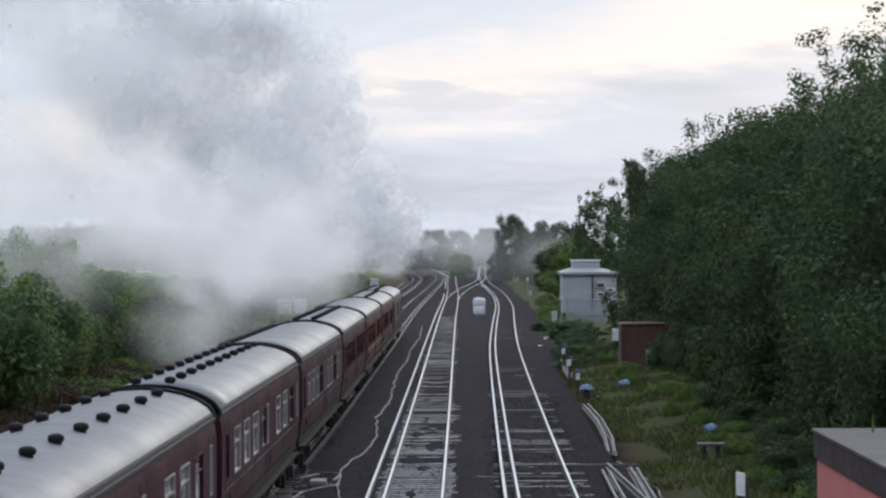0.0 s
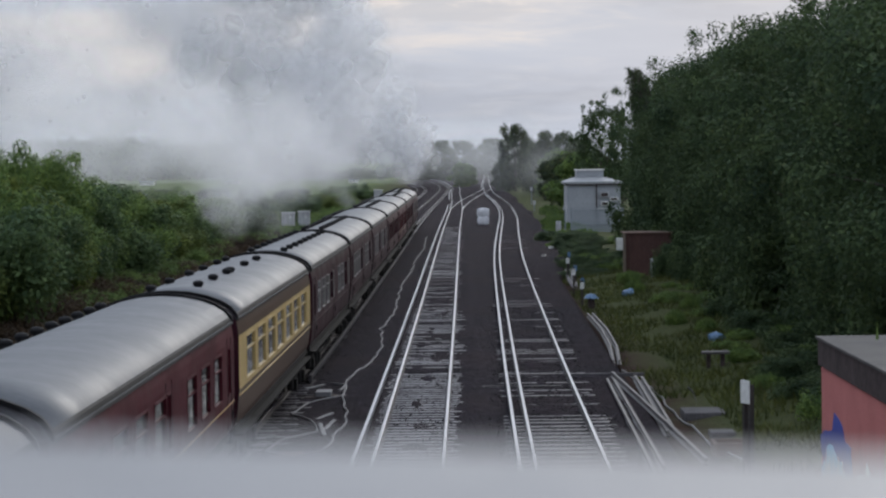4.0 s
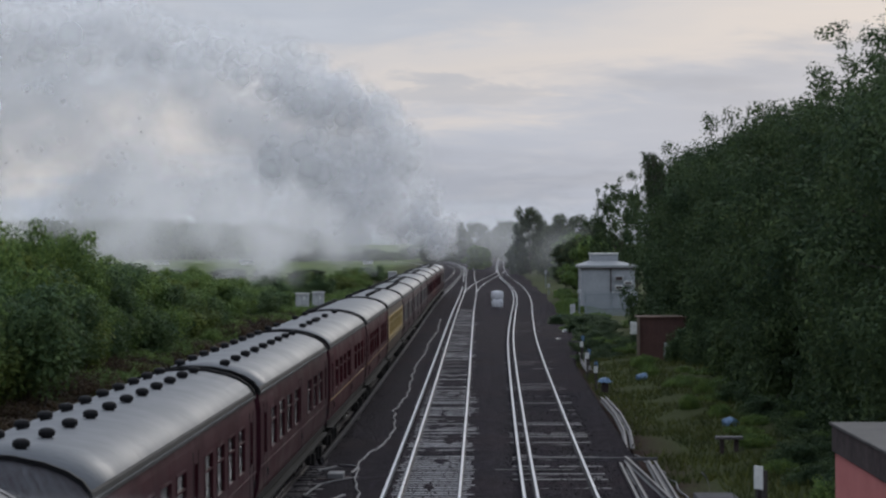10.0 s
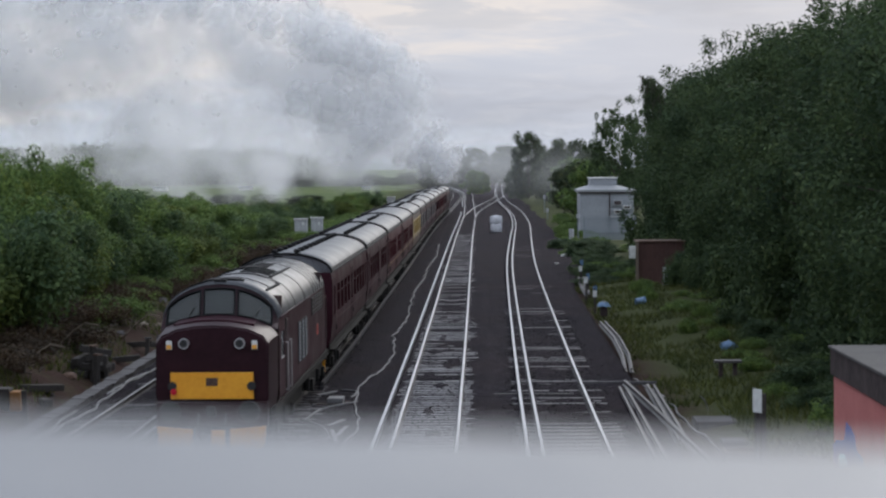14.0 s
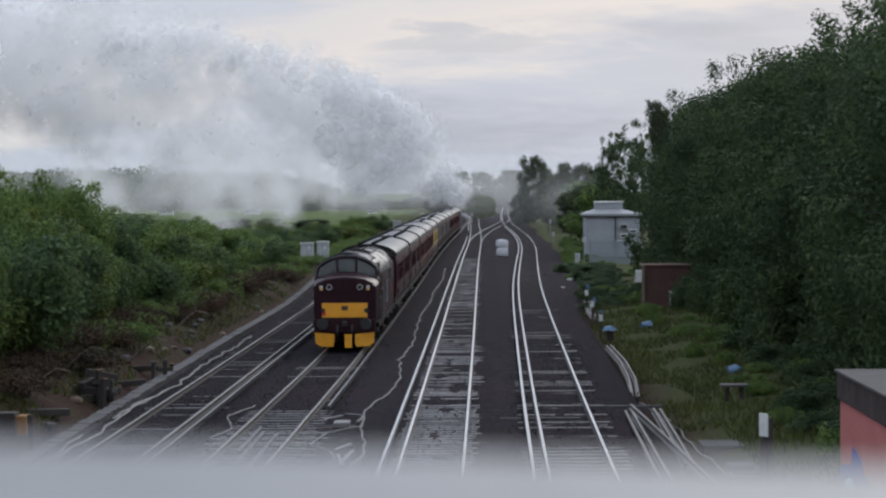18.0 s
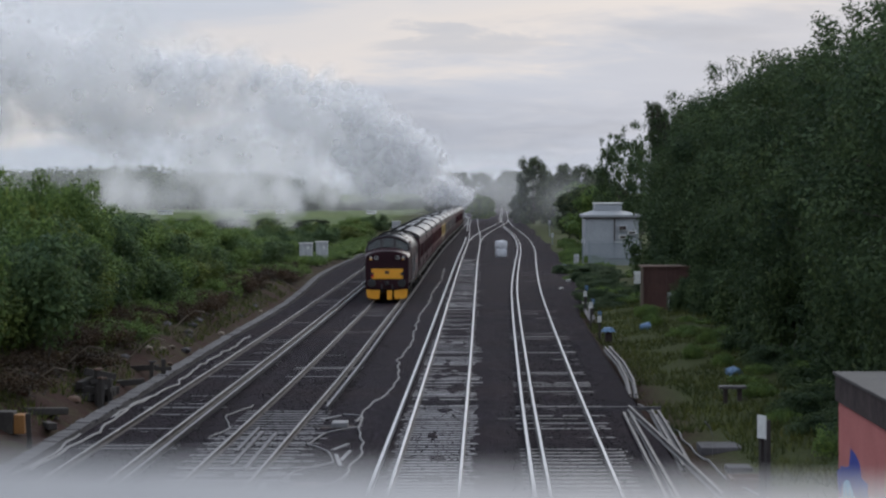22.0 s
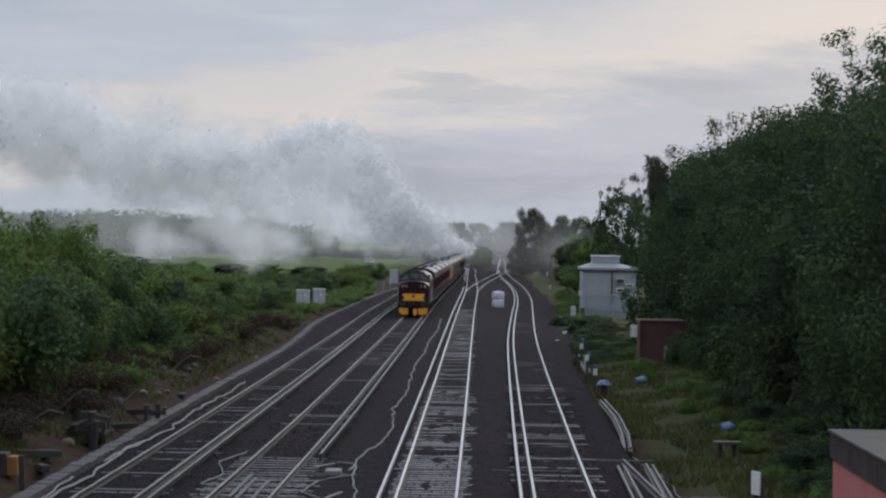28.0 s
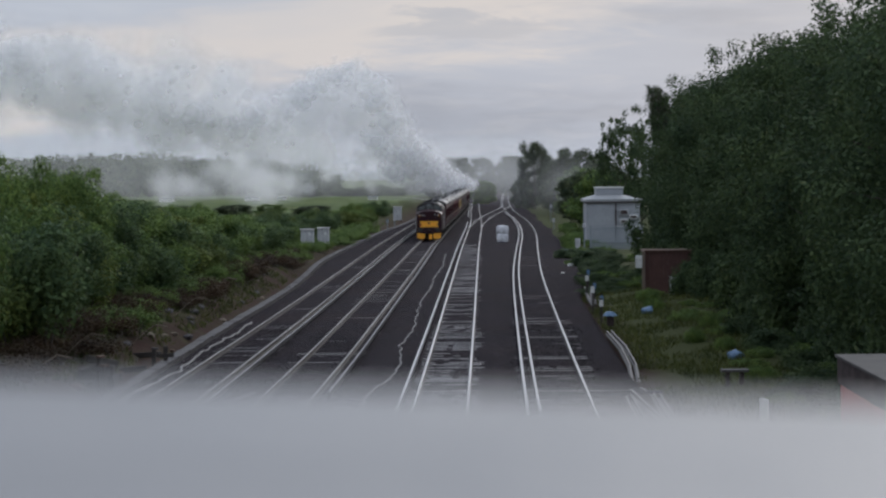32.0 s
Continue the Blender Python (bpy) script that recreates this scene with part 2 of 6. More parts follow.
def steam_material(name, thick, soft, ragged, tone=(0.945, 0.935, 0.93), grain=1.2, detail=1.0):
    """Domed flakes of steam: dense in the middle, ragged at the rim."""
    m, n, l, p = nodes_of(name)
    uv = n.new("ShaderNodeTexCoord").outputs["UV"]
    d = n.new("ShaderNodeVectorMath")
    d.operation = "DISTANCE"
    d.inputs[1].default_value = (0.5, 0.5, 0)
    l.new(uv, d.inputs[0])
    tc = n.new("ShaderNodeTexCoord").outputs["Object"]
    rag = noise_node(n, l, tc, grain, detail, 0.45)
    shift = n.new("ShaderNodeMath")
    shift.operation = "MULTIPLY_ADD"
    shift.inputs[1].default_value = ragged
    l.new(rag, shift.inputs[0])
    l.new(d.outputs["Value"], shift.inputs[2])
    a = n.new("ShaderNodeMapRange")
    a.interpolation_type = "SMOOTHSTEP"
    rim = 0.49 + ragged * 0.3
    a.inputs["From Min"].default_value, a.inputs["From Max"].default_value = rim, rim - soft
    a.inputs["To Min"].default_value, a.inputs["To Max"].default_value = 0.0, thick
    l.new(shift.outputs[0], a.inputs["Value"])
    df = n.new("ShaderNodeBsdfDiffuse")
    df.inputs["Color"].default_value = (*tone, 1)
    tl = n.new("ShaderNodeBsdfTranslucent")
    tl.inputs["Color"].default_value = (*tone, 1)
    both = n.new("ShaderNodeMixShader")
    both.inputs[0].default_value = 0.5
    l.new(df.outputs[0], both.inputs[1])
    l.new(tl.outputs[0], both.inputs[2])
    clear = n.new("ShaderNodeBsdfTransparent")
    mx = n.new("ShaderNodeMixShader")
    l.new(a.outputs[0], mx.inputs[0])
    l.new(clear.outputs[0], mx.inputs[1])
    l.new(both.outputs[0], mx.inputs[2])
    l.new(mx.outputs[0], n["Material Output"].inputs["Surface"])
    return m


GROUND, BALLAST = ground_material(), ballast_material()
STONE = surface("ballast_stone", (0.008, 0.0078, 0.009), (0.04, 0.038, 0.039), 0.8, grain=30, stain=2.0, spec=0.06)
RAIL_TOP = surface("polished_rail", (0.42, 0.42, 0.435), (0.6, 0.6, 0.62), 0.33, 0.9, grain=40, bump=0.05)
RAIL_DULL = surface("worn_rail", (0.07, 0.067, 0.073), (0.13, 0.125, 0.134), 0.42, 0.8, grain=40, bump=0.05)
RAIL_SIDE = surface("rusty_rail", (0.017, 0.013, 0.013), (0.04, 0.03, 0.029), 0.8, 0.2, grain=30)
OLD_RAIL = surface("old_rail_steel", (0.05, 0.045, 0.044), (0.13, 0.12, 0.116), 0.6, 0.3, grain=30)
CONCRETE = surface("sleeper_concrete", (0.04, 0.037, 0.043), (0.118, 0.11, 0.122), 0.45, grain=14, stain=1.1, vary=0.2, spec=0.32)
TIMBER = surface("sleeper_timber", (0.019, 0.017, 0.02), (0.072, 0.065, 0.073), 0.5, grain=14, stain=1.4, vary=0.25, spec=0.25)
TROUGH = surface("trough_concrete", (0.046, 0.043, 0.046), (0.115, 0.108, 0.11), 0.8, grain=10, vary=0.12, spec=0.12)
COPING = surface("parapet_coping", (0.16, 0.157, 0.158), (0.235, 0.23, 0.23), 0.6, grain=25, stain=4.0)
BRICK_PLAIN = surface("bridge_brick", (0.16, 0.09, 0.07), (0.26, 0.16, 0.12), 0.85)
MAROON = surface("maroon_coach_paint", (0.04, 0.004, 0.0088), (0.068, 0.0066, 0.013), 0.4, grain=6, stain=0.5, bump=0.03, rough2=0.55, spec=0.15)
# the coach maroon in a darker tone, for the first two kinds of coach
DARKER_MAROON = surface("deep_maroon_coach_paint", (0.027, 0.0037, 0.0078), (0.044, 0.006, 0.0115), 0.4, grain=6, stain=0.5, bump=0.03, rough2=0.55, spec=0.15)
DARK_MAROON = surface("dark_maroon_paint", (0.023, 0.0042, 0.0088), (0.036, 0.0066, 0.013), 0.4, grain=6, stain=0.5, bump=0.03, rough2=0.55, spec=0.16)
UMBER = surface("umber_paint", (0.045, 0.022, 0.012), (0.07, 0.036, 0.022), 0.42, grain=6, stain=0.5, bump=0.03, spec=0.3)
CREAM = surface("cream_paint", (0.42, 0.30, 0.115), (0.54, 0.39, 0.16), 0.4, grain=6, bump=0.03)
GOLD = surface("gold_lining", (0.22, 0.12, 0.03), (0.3, 0.18, 0.05), 0.4, grain=6, bump=0.0)
ROOF = surface("wet_coach_roof", (0.06, 0.064, 0.071), (0.092, 0.096, 0.104), 0.46, grain=5, stain=0.8, bump=0.1, rough2=0.58, spec=0.3)
LOCO_ROOF = surface("wet_loco_roof", (0.02, 0.021, 0.025), (0.045, 0.048, 0.054), 0.33, grain=7, stain=0.9, bump=0.12, rough2=0.5, spec=0.4)
ROOF_BLACK = surface("roof_black", (0.004, 0.004, 0.005), (0.011, 0.011, 0.012), 0.7, grain=12, spec=0.12)
UNDER = surface("underframe_grime", (0.008, 0.0075, 0.0075), (0.022, 0.02, 0.019), 0.85, grain=14, spec=0.1)
WHEEL = surface("wheel_steel", (0.05, 0.045, 0.042), (0.12, 0.11, 0.105), 0.5, 0.6)
PALE_TRIM = surface("pale_window_trim", (0.2, 0.185, 0.175), (0.32, 0.3, 0.285), 0.4, grain=10, bump=0)
CURTAIN = surface("window_blind", (0.55, 0.53, 0.5), (0.7, 0.68, 0.65), 0.9, grain=10, stain=3.0)
SEAT = surface("seat_cloth", (0.03, 0.018, 0.018), (0.07, 0.045, 0.04), 0.9)
PANE = glass_material("window_glass", (0.06, 0.075, 0.07))
YELLOW = surface("warning_yellow", (0.66, 0.27, 0.012), (0.78, 0.36, 0.025), 0.4, grain=8, stain=1.5, bump=0.04)
NOSE = surface("loco_nose_dark", (0.018, 0.006, 0.009), (0.03, 0.01, 0.014), 0.45, grain=8, bump=0.03, spec=0.16)
CHROME = surface("bright_metal", (0.5, 0.5, 0.5), (0.7, 0.7, 0.7), 0.3, 0.9, bump=0)
WHITE = surface("white_paint", (0.46, 0.46, 0.44), (0.66, 0.66, 0.63), 0.5, grain=8, bump=0.05)
RED_GLASS = surface("red_lens", (0.4, 0.01, 0.02), (0.55, 0.03, 0.05), 0.2, bump=0)
RED_PAINT = surface("red_emblem", (0.4, 0.03, 0.02), (0.5, 0.05, 0.03), 0.4, bump=0)
BLACK = surface("matt_black", (0.01, 0.01, 0.01), (0.02, 0.02, 0.02), 0.6)
GREY_CABINET = surface("cabinet_grey", (0.27, 0.275, 0.28), (0.42, 0.425, 0.43), 0.55, grain=8, stain=2.0, bump=0.05)
CLAD = surface("grey_cladding", (0.22, 0.232, 0.25), (0.31, 0.322, 0.34), 0.5, grain=5, stain=0.5, bump=0.05)
CLAD_ROOF = surface("grey_roof_sheet", (0.18, 0.185, 0.19), (0.27, 0.275, 0.28), 0.55, grain=5, stain=0.4)
FENCE = surface("galvanised_fence", (0.15, 0.175, 0.195), (0.25, 0.275, 0.3), 0.5, 0.2, grain=8)
SHED = surface("brown_shed_steel", (0.05, 0.02, 0.016), (0.085, 0.036, 0.028), 0.7, grain=8, stain=1.0)
POST = surface("post_timber", (0.10, 0.075, 0.055), (0.2, 0.16, 0.12), 0.8)
RUST = surface("rusty_iron", (0.05, 0.028, 0.02), (0.13, 0.075, 0.05), 0.85, grain=20)
DARK_WOOD = surface("dark_post_wood", (0.018, 0.015, 0.014), (0.05, 0.042, 0.036), 0.85)
PINK = surface("pink_render", (0.36, 0.1, 0.09), (0.46, 0.15, 0.135), 0.8, grain=16, stain=1.2)
FASCIA = surface("dark_fascia", (0.025, 0.018, 0.018), (0.07, 0.052, 0.05), 0.85, grain=7, stain=1.6, spec=0.15)
FELT = surface("roof_felt", (0.034, 0.03, 0.028), (0.07, 0.062, 0.056), 0.9, grain=14, stain=1.0)
SPRAY_BLUE = surface("spray_blue", (0.02, 0.03, 0.22), (0.05, 0.08, 0.36), 0.6, grain=10, stain=4.0)
SPRAY_SKY = surface("spray_pale_blue", (0.16, 0.42, 0.66), (0.32, 0.58, 0.78), 0.6, grain=10, stain=4.0)
SPRAY_WHITE = surface("spray_white", (0.55, 0.5, 0.5), (0.72, 0.68, 0.68), 0.6)
BLUE_SHEET = surface("blue_sheet", (0.045, 0.10, 0.19), (0.10, 0.18, 0.29), 0.5, grain=6, stain=3.0)
CABLE = surface("pale_cable", (0.09, 0.088, 0.092), (0.16, 0.156, 0.16), 0.6, bump=0)
SACK = surface("white_sack", (0.36, 0.36, 0.38), (0.62, 0.62, 0.64), 0.8, grain=6, stain=3.0, bump=0.4)
ORANGE = surface("faded_orange", (0.16, 0.07, 0.02), (0.28, 0.13, 0.035), 0.8)
BARK = surface("bark", (0.03, 0.026, 0.02), (0.09, 0.075, 0.06), 0.9, grain=8)
LEAF_TREE = leaf_material("tree_leaves", (0.034, 0.054, 0.03), (0.068, 0.1, 0.046), (0.078, 0.096, 0.046))
LEAF_HEDGE = leaf_material("hedge_leaves", (0.058, 0.102, 0.036), (0.15, 0.21, 0.062), (0.16, 0.195, 0.06))
LEAF_THICKET = leaf_material("thicket_leaves", (0.044, 0.076, 0.04), (0.094, 0.138, 0.058), (0.1, 0.13, 0.055))
LEAF_PALE = leaf_material("pale_leaves", (0.055, 0.08, 0.022), (0.13, 0.16, 0.042))
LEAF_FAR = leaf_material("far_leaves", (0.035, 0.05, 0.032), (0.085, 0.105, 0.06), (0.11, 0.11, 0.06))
LEAF_DRY = leaf_material("dry_brambles", (0.026, 0.017, 0.012), (0.066, 0.043, 0.03), (0.09, 0.065, 0.04))
GRASS = leaf_material("grass_blades", (0.035, 0.046, 0.016), (0.092, 0.104, 0.034), (0.11, 0.1, 0.042))
STEAM_SOFT = steam_material("soft_steam", 0.28, 0.46, 0.34, (0.9, 0.895, 0.9))
STEAM_LOW = steam_material("low_steam", 0.2, 0.44, 0.35)
STEAM_DENSE = steam_material("dense_steam", 0.42, 0.4, 0.42, (0.85, 0.845, 0.85), 1.6, 1.5)
# nearly clear flakes that stand in for haze in the distance
HAZE_THIN = steam_material("thin_haze", 0.035, 0.45, 0.2)
scene.cycles.transparent_max_bounces = 160
scene.cycles.diffuse_bounces = 5

# ---- mesh helpers ----


def part(name, bm, material, parent=None, label="", smooth=False):
    """One mesh object under a thing or a part."""
    me = bpy.data.meshes.new(name)
    bm.to_mesh(me)
    bm.free()
    me.materials.append(material)
    if smooth:
        me.shade_smooth()
    ob = new(name, me)
    ob.parent = parent
    return tagged(ob, label)


def again(ob, m, parent=None):
    """The same mesh once more, as an object of its own."""
    o = new(ob.name.split(".")[0], ob.data)
    o.matrix_basis = m
    o.parent = parent
    return o


def np_mesh(name, verts, faces, material, parent=None, label="", uvs=None):
    """A mesh from arrays of vertices (n, 3) and faces (m, k)."""
    me = bpy.data.meshes.new(name)
    verts, faces = np.asarray(verts, np.float32), np.asarray(faces, np.int32)
    m, k = faces.shape
    me.vertices.add(len(verts))
    me.vertices.foreach_set("co", verts.ravel())
    me.loops.add(m * k)
    me.loops.foreach_set("vertex_index", faces.ravel())
    me.polygons.add(m)
    me.polygons.foreach_set("loop_start", np.arange(0, m * k, k, dtype=np.int32))
    if uvs is not None:
        me.uv_layers.new(name="flake").data.foreach_set("uv", np.asarray(uvs, np.float32).ravel())
    me.update(calc_edges=True)
    me.validate()
    me.materials.append(material)
    ob = new(name, me)
    ob.parent = parent
    return tagged(ob, label)


def empty(name, label, category, group="", m=None):
    ob = new(name)
    ob.empty_display_size = 0.2
    if m is not None:
        ob.matrix_basis = m
    return tagged(ob, label, category, group)


def box(bm, x0, x1, y0, y1, z0, z1, bevel=0.0):
    g = bmesh.ops.create_cube(bm, size=1.0, matrix=Matrix.Translation(((x0 + x1) / 2, (y0 + y1) / 2, (z0 + z1) / 2))
                              @ Matrix.Diagonal((x1 - x0, y1 - y0, z1 - z0, 1)))
    if bevel:
        es = list({e for v in g["verts"] for e in v.link_edges})
        bmesh.ops.bevel(bm, geom=es, offset=bevel, segments=2, affect="EDGES", profile=0.6)
    return bm


def boxed(*a, bevel=0.0):
    return box(bmesh.new(), *a, bevel=bevel)


def rod(bm, a, b, r0, r1=None, seg=10):
    a, b = Vector(a), Vector(b)
    m = Matrix.Translation((a + b) / 2) @ (b - a).to_track_quat("Z", "Y").to_matrix().to_4x4()
    bmesh.ops.create_cone(bm, cap_ends=True, segments=seg, radius1=r0, radius2=r0 if r1 is None else r1, depth=(b - a).length, matrix=m)
    return bm


def sweep(bm, profile, path, closed=True):
    """A section of (across, up) carried along a path of points."""
    rings, n = [], len(path)
    for i, p in enumerate(path):
        d = Vector(path[min(i + 1, n - 1)]) - Vector(path[max(i - 1, 0)])
        side = Vector((d.y, -d.x, 0)).normalized()
        rings.append([bm.verts.new(Vector(p) + side * u + Vector((0, 0, w))) for u, w in profile])
    k = len(profile)
    for a, b in zip(rings, rings[1:]):
        for i in range(k if closed else k - 1):
            bm.faces.new((a[i], a[(i + 1) % k], b[(i + 1) % k], b[i]))
    if closed:
        bm.faces.new(rings[0][::-1])
        bm.faces.new(rings[-1])
    bmesh.ops.recalc_face_normals(bm, faces=bm.faces)
    return bm


def tube(bm, path, r, seg=6):
    return sweep(bm, [(r * math.cos(2 * math.pi * i / seg), r * math.sin(2 * math.pi * i / seg)) for i in range(seg)], path)


def line_x(knots):
    """A smooth course: x for any y along the line."""
    ys, xs = np.array([k[0] for k in knots], float), np.array([k[1] for k in knots], float)
    slope = np.gradient(xs, ys)

    def at(y):
        i = int(np.clip(np.searchsorted(ys, y) - 1, 0, len(ys) - 2))
        h = ys[i + 1] - ys[i]
        t = (y - ys[i]) / h
        if t < 0 or t > 1:
            return float(xs[0 if t < 0 else -1])
        a, b = 2 * t ** 3 - 3 * t ** 2 + 1, t ** 3 - 2 * t ** 2 + t
        c, d = -2 * t ** 3 + 3 * t ** 2, t ** 3 - t ** 2
        return float(a * xs[i] + b * h * slope[i] + c * xs[i + 1] + d * h * slope[i + 1])
    return at


# the four running lines, as x over y
LINE_A = line_x([(-130, -9.2), (60, -9.2), (110, -9.2), (160, -9.35), (220, -9.6), (300, -9.5), (400, -9.3), (520, -10.5), (640, -17), (800, -34)])
LINE_B = line_x([(-130, -6.1), (40, -6.08), (66, -5.93), (85, -5.83), (110, -5.82), (160, -5.84), (220, -5.95), (280, -5.85), (350, -5.5), (430, -5.2), (520, -5.4), (640, -9.0), (800, -22)])
LINE_C = line_x([(-130, -1.36), (48, -1.36), (96, -1.40), (150, -1.5), (213, -1.6), (310, -1.62), (373, -1.9), (440, -2.4), (540, -2.9), (700, -8), (800, -14)])
LINE_D = line_x([(-130, 2.08), (48, 2.08), (71, 2.14), (96, 2.26), (120, 2.4), (152, 2.66), (213, 3.6), (255, 4.35), (310, 4.78), (360, 4.6), (430, 3.9), (514, 3.9), (700, 5.2), (1000, 7.6)])
CROSS = line_x([(300, -1.62), (335, -1.1), (370, -0.3), (420, 1.3), (470, 2.9), (514, 3.9)])


TROUGH_LINE = line_x([(0, -11.2), (72, -11.35), (100, -11.55), (143, -11.75), (160, -12.2), (181, -12.85), (230, -12.9), (282, -12.5), (354, -11.4), (460, -11.6)])


def rise(x, y):
    """Height of the ground: a bank behind the cable trough, a shelf under the trees, flat fields beyond."""
    h = -0.42
    w = -11.9 if y < 160 else -13.2
    if x < w:
        fade = 1 - min(max((y - 170) / 140, 0), 1) * 0.75
        h += fade * 1.9 * (1 - math.exp(-((w - x) / 2.6))) + 0.16 * noise.noise((x * 0.5, y * 0.3, 0))
        if x < -40:
            h -= fade * 1.5 * min((-40 - x) / 30, 1)
    if x > 5.0:
        h += 0.35 * min((x - 5.0) / 3, 1) + 0.12 * noise.noise((x * 0.6, y * 0.4, 4))
    return h


# ---- ground and track bed ----
def build_ground():
    xs = np.concatenate([[-3500, -1500, -700, -350, -200, -120, -80, -60], np.arange(-48, -10, 1.0), np.arange(-10, 5, 3.0), np.arange(5, 20, 0.8), np.array([22, 26, 34, 50, 80, 140, 300, 700, 1500, 3500])])
    ys = np.concatenate([[-900, -300, -120, -60, -20], np.arange(0, 260, 2.0), np.arange(260, 460, 10.0), [500, 560, 640, 760, 900, 1200, 1700, 2500, 4800]])
    verts = [(x, y, rise(x, y)) for y in ys for x in xs]
    k = len(xs)
    faces = [(j * k + i, j * k + i + 1, (j + 1) * k + i + 1, (j + 1) * k + i) for j in range(len(ys) - 1) for i in range(k - 1)]
    g = np_mesh("ground", verts, faces, GROUND)
    g.data.shade_smooth()
    tagged(g, "rough grass, brown earth bank and green fields", "ground", kind="structure")


def build_bed():
    ys = np.concatenate([np.arange(-130, 20, 10.0), np.arange(20, 120, 0.6), np.arange(120, 300, 2.0), np.arange(300, 801, 10.0)])
    verts, k = [], 60
    for y in ys:
        left, right = min(LINE_A(y) - 1.75, TROUGH_LINE(y) + 0.1 if 40 < y < 450 else 0), max(LINE_D(y), CROSS(y) if 300 < y < 514 else -9) + 2.65 + 2.05 * min(max((y - 130) / 40, 0), 1)
        for i in range(k):
            u = i / (k - 1)
            x = left + (right - left) * u
            z = -0.163 + 0.016 * noise.noise((x * 1.7, y * 1.7, 0)) + 0.016 * noise.noise((x * 0.4, y * 0.2, 7))
            if any(abs(x - f(y)) < 0.9 and y0 < y < y1 for f, y0, y1 in ((LINE_C, 30, 74), (LINE_D, 30, 62), (LINE_B, 52, 72))):
                z -= 0.028
            gapx = min(abs(x - f(y)) for f in (LINE_A, LINE_B, LINE_C, LINE_D))
            out = x - LINE_C(y)
            if 0.95 < out < 1.6 or -1.6 < out < -0.95:
                z += 0.05 * min((abs(out) - 0.95) / 0.2, 1) * (0.75 + 0.8 * noise.noise((x * 1.3, y * 0.9, 5)))
            if abs(x - LINE_C(y)) < 0.5 and y < 110:
                z += 0.08 * max(noise.noise((x * 0.8, y * 0.55, 9)) - 0.15, 0)
            z += 0.03 * min(max(gapx - 1.3, 0), 0.6) / 0.6
            if i in (0, k - 1):
                z = -0.5
            verts.append((x, y, z))
    faces = [(j * k + i, j * k + i + 1, (j + 1) * k + i + 1, (j + 1) * k + i) for j in range(len(ys) - 1) for i in range(k - 1)]
    b = np_mesh("track_bed", verts, faces, BALLAST)
    b.data.shade_smooth()
    tagged(b, "dark wet stone ballast under four railway tracks", "track bed", kind="structure")
    # loose stones on the bed, where it is seen nearest
    n = 26000
    rng = np.random.default_rng(5)
    oct_v = np.array([(1, 0, 0), (-1, 0, 0), (0, 1, 0), (0, -1, 0), (0, 0, 1), (0, 0, -1)], float)
    oct_f = np.array([(0, 2, 4), (2, 1, 4), (1, 3, 4), (3, 0, 4), (2, 0, 5), (1, 2, 5), (3, 1, 5), (0, 3, 5)])
    c = np.stack([rng.uniform(-10.8, 4.3, n), 42 + 63 * rng.random(n) ** 1.6, np.full(n, -0.168)], 1)
    c[:, 2] += rng.uniform(-0.02, 0.02, n)
    r = rng.uniform(0.02, 0.045, (n, 1, 3)) * rng.uniform(0.7, 1.3, (n, 6, 1))
    v = oct_v[None] * r
    a = rng.uniform(0, 6.28, n)
    ca, sa = np.cos(a)[:, None], np.sin(a)[:, None]
    v = np.stack([v[..., 0] * ca - v[..., 1] * sa, v[..., 0] * sa + v[..., 1] * ca, v[..., 2]], 2) + c[:, None]
    f = oct_f[None] + (np.arange(n) * 6)[:, None, None]
    s = np_mesh("ballast_stones", v.reshape(-1, 3), f.reshape(-1, 3), STONE)
    tagged(s, "loose grey ballast stones between the tracks", "ballast", kind="stuff")


# ---- tracks ----
RAIL_PROFILE = [(-0.07, -0.159), (0.07, -0.159), (0.07, -0.146), (0.012, -0.125), (0.012, -0.045), (0.035, -0.035), (0.036, -0.008), (0.028, -0.004), (-0.028, -0.004), (-0.036, -0.008), (-0.035, -0.035), (-0.012, -0.045), (-0.012, -0.125), (-0.07, -0.146)]
HEAD_PROFILE = [(-0.034, -0.022), (0.034, -0.022), (0.034, -0.006), (0.026, 0.0), (-0.026, 0.0), (-0.034, -0.006)]
LIVE_PROFILE = [(-0.04, -0.07), (0.04, -0.07), (0.04, 0.055), (0.034, 0.07), (-0.034, 0.07), (-0.04, 0.055)]


def steps(y0, y1):
    return [y for y in np.concatenate([np.arange(y0, min(y1, 320), 4.0), np.arange(max(y0, 320), y1, 12.0), [y1]])]


def rail(parent, f, off, y0, y1, head=None):
    ys = steps(y0, y1)
    r = part("rail", sweep(bmesh.new(), RAIL_PROFILE, [(f(y) + off, y, 0) for y in ys]), RAIL_SIDE, parent)
    part("rail_head", sweep(bmesh.new(), HEAD_PROFILE, [(f(y) + off, y, 0.001) for y in ys]), head or RAIL_TOP, r, "worn bright running surface")


def live_rail(parent, f, off, spans):
    for y0, y1 in spans:
        ys = steps(y0, y1)
        r = part("conductor_rail", sweep(bmesh.new(), LIVE_PROFILE, [(f(y) + off, y, 0.0) for y in ys]), RAIL_DULL if f in (LINE_A, LINE_B) else RAIL_TOP, parent, "bright conductor rail")
        bm = bmesh.new()
        for y in np.arange(max(y0, 40), min(y1, 130), 2.4):
            rod(bm, (f(y) + off, y, -0.17), (f(y) + off, y, -0.07), 0.05, 0.035, 6)
        tagged(part("insulators", bm, TROUGH, r), kind="stuff")


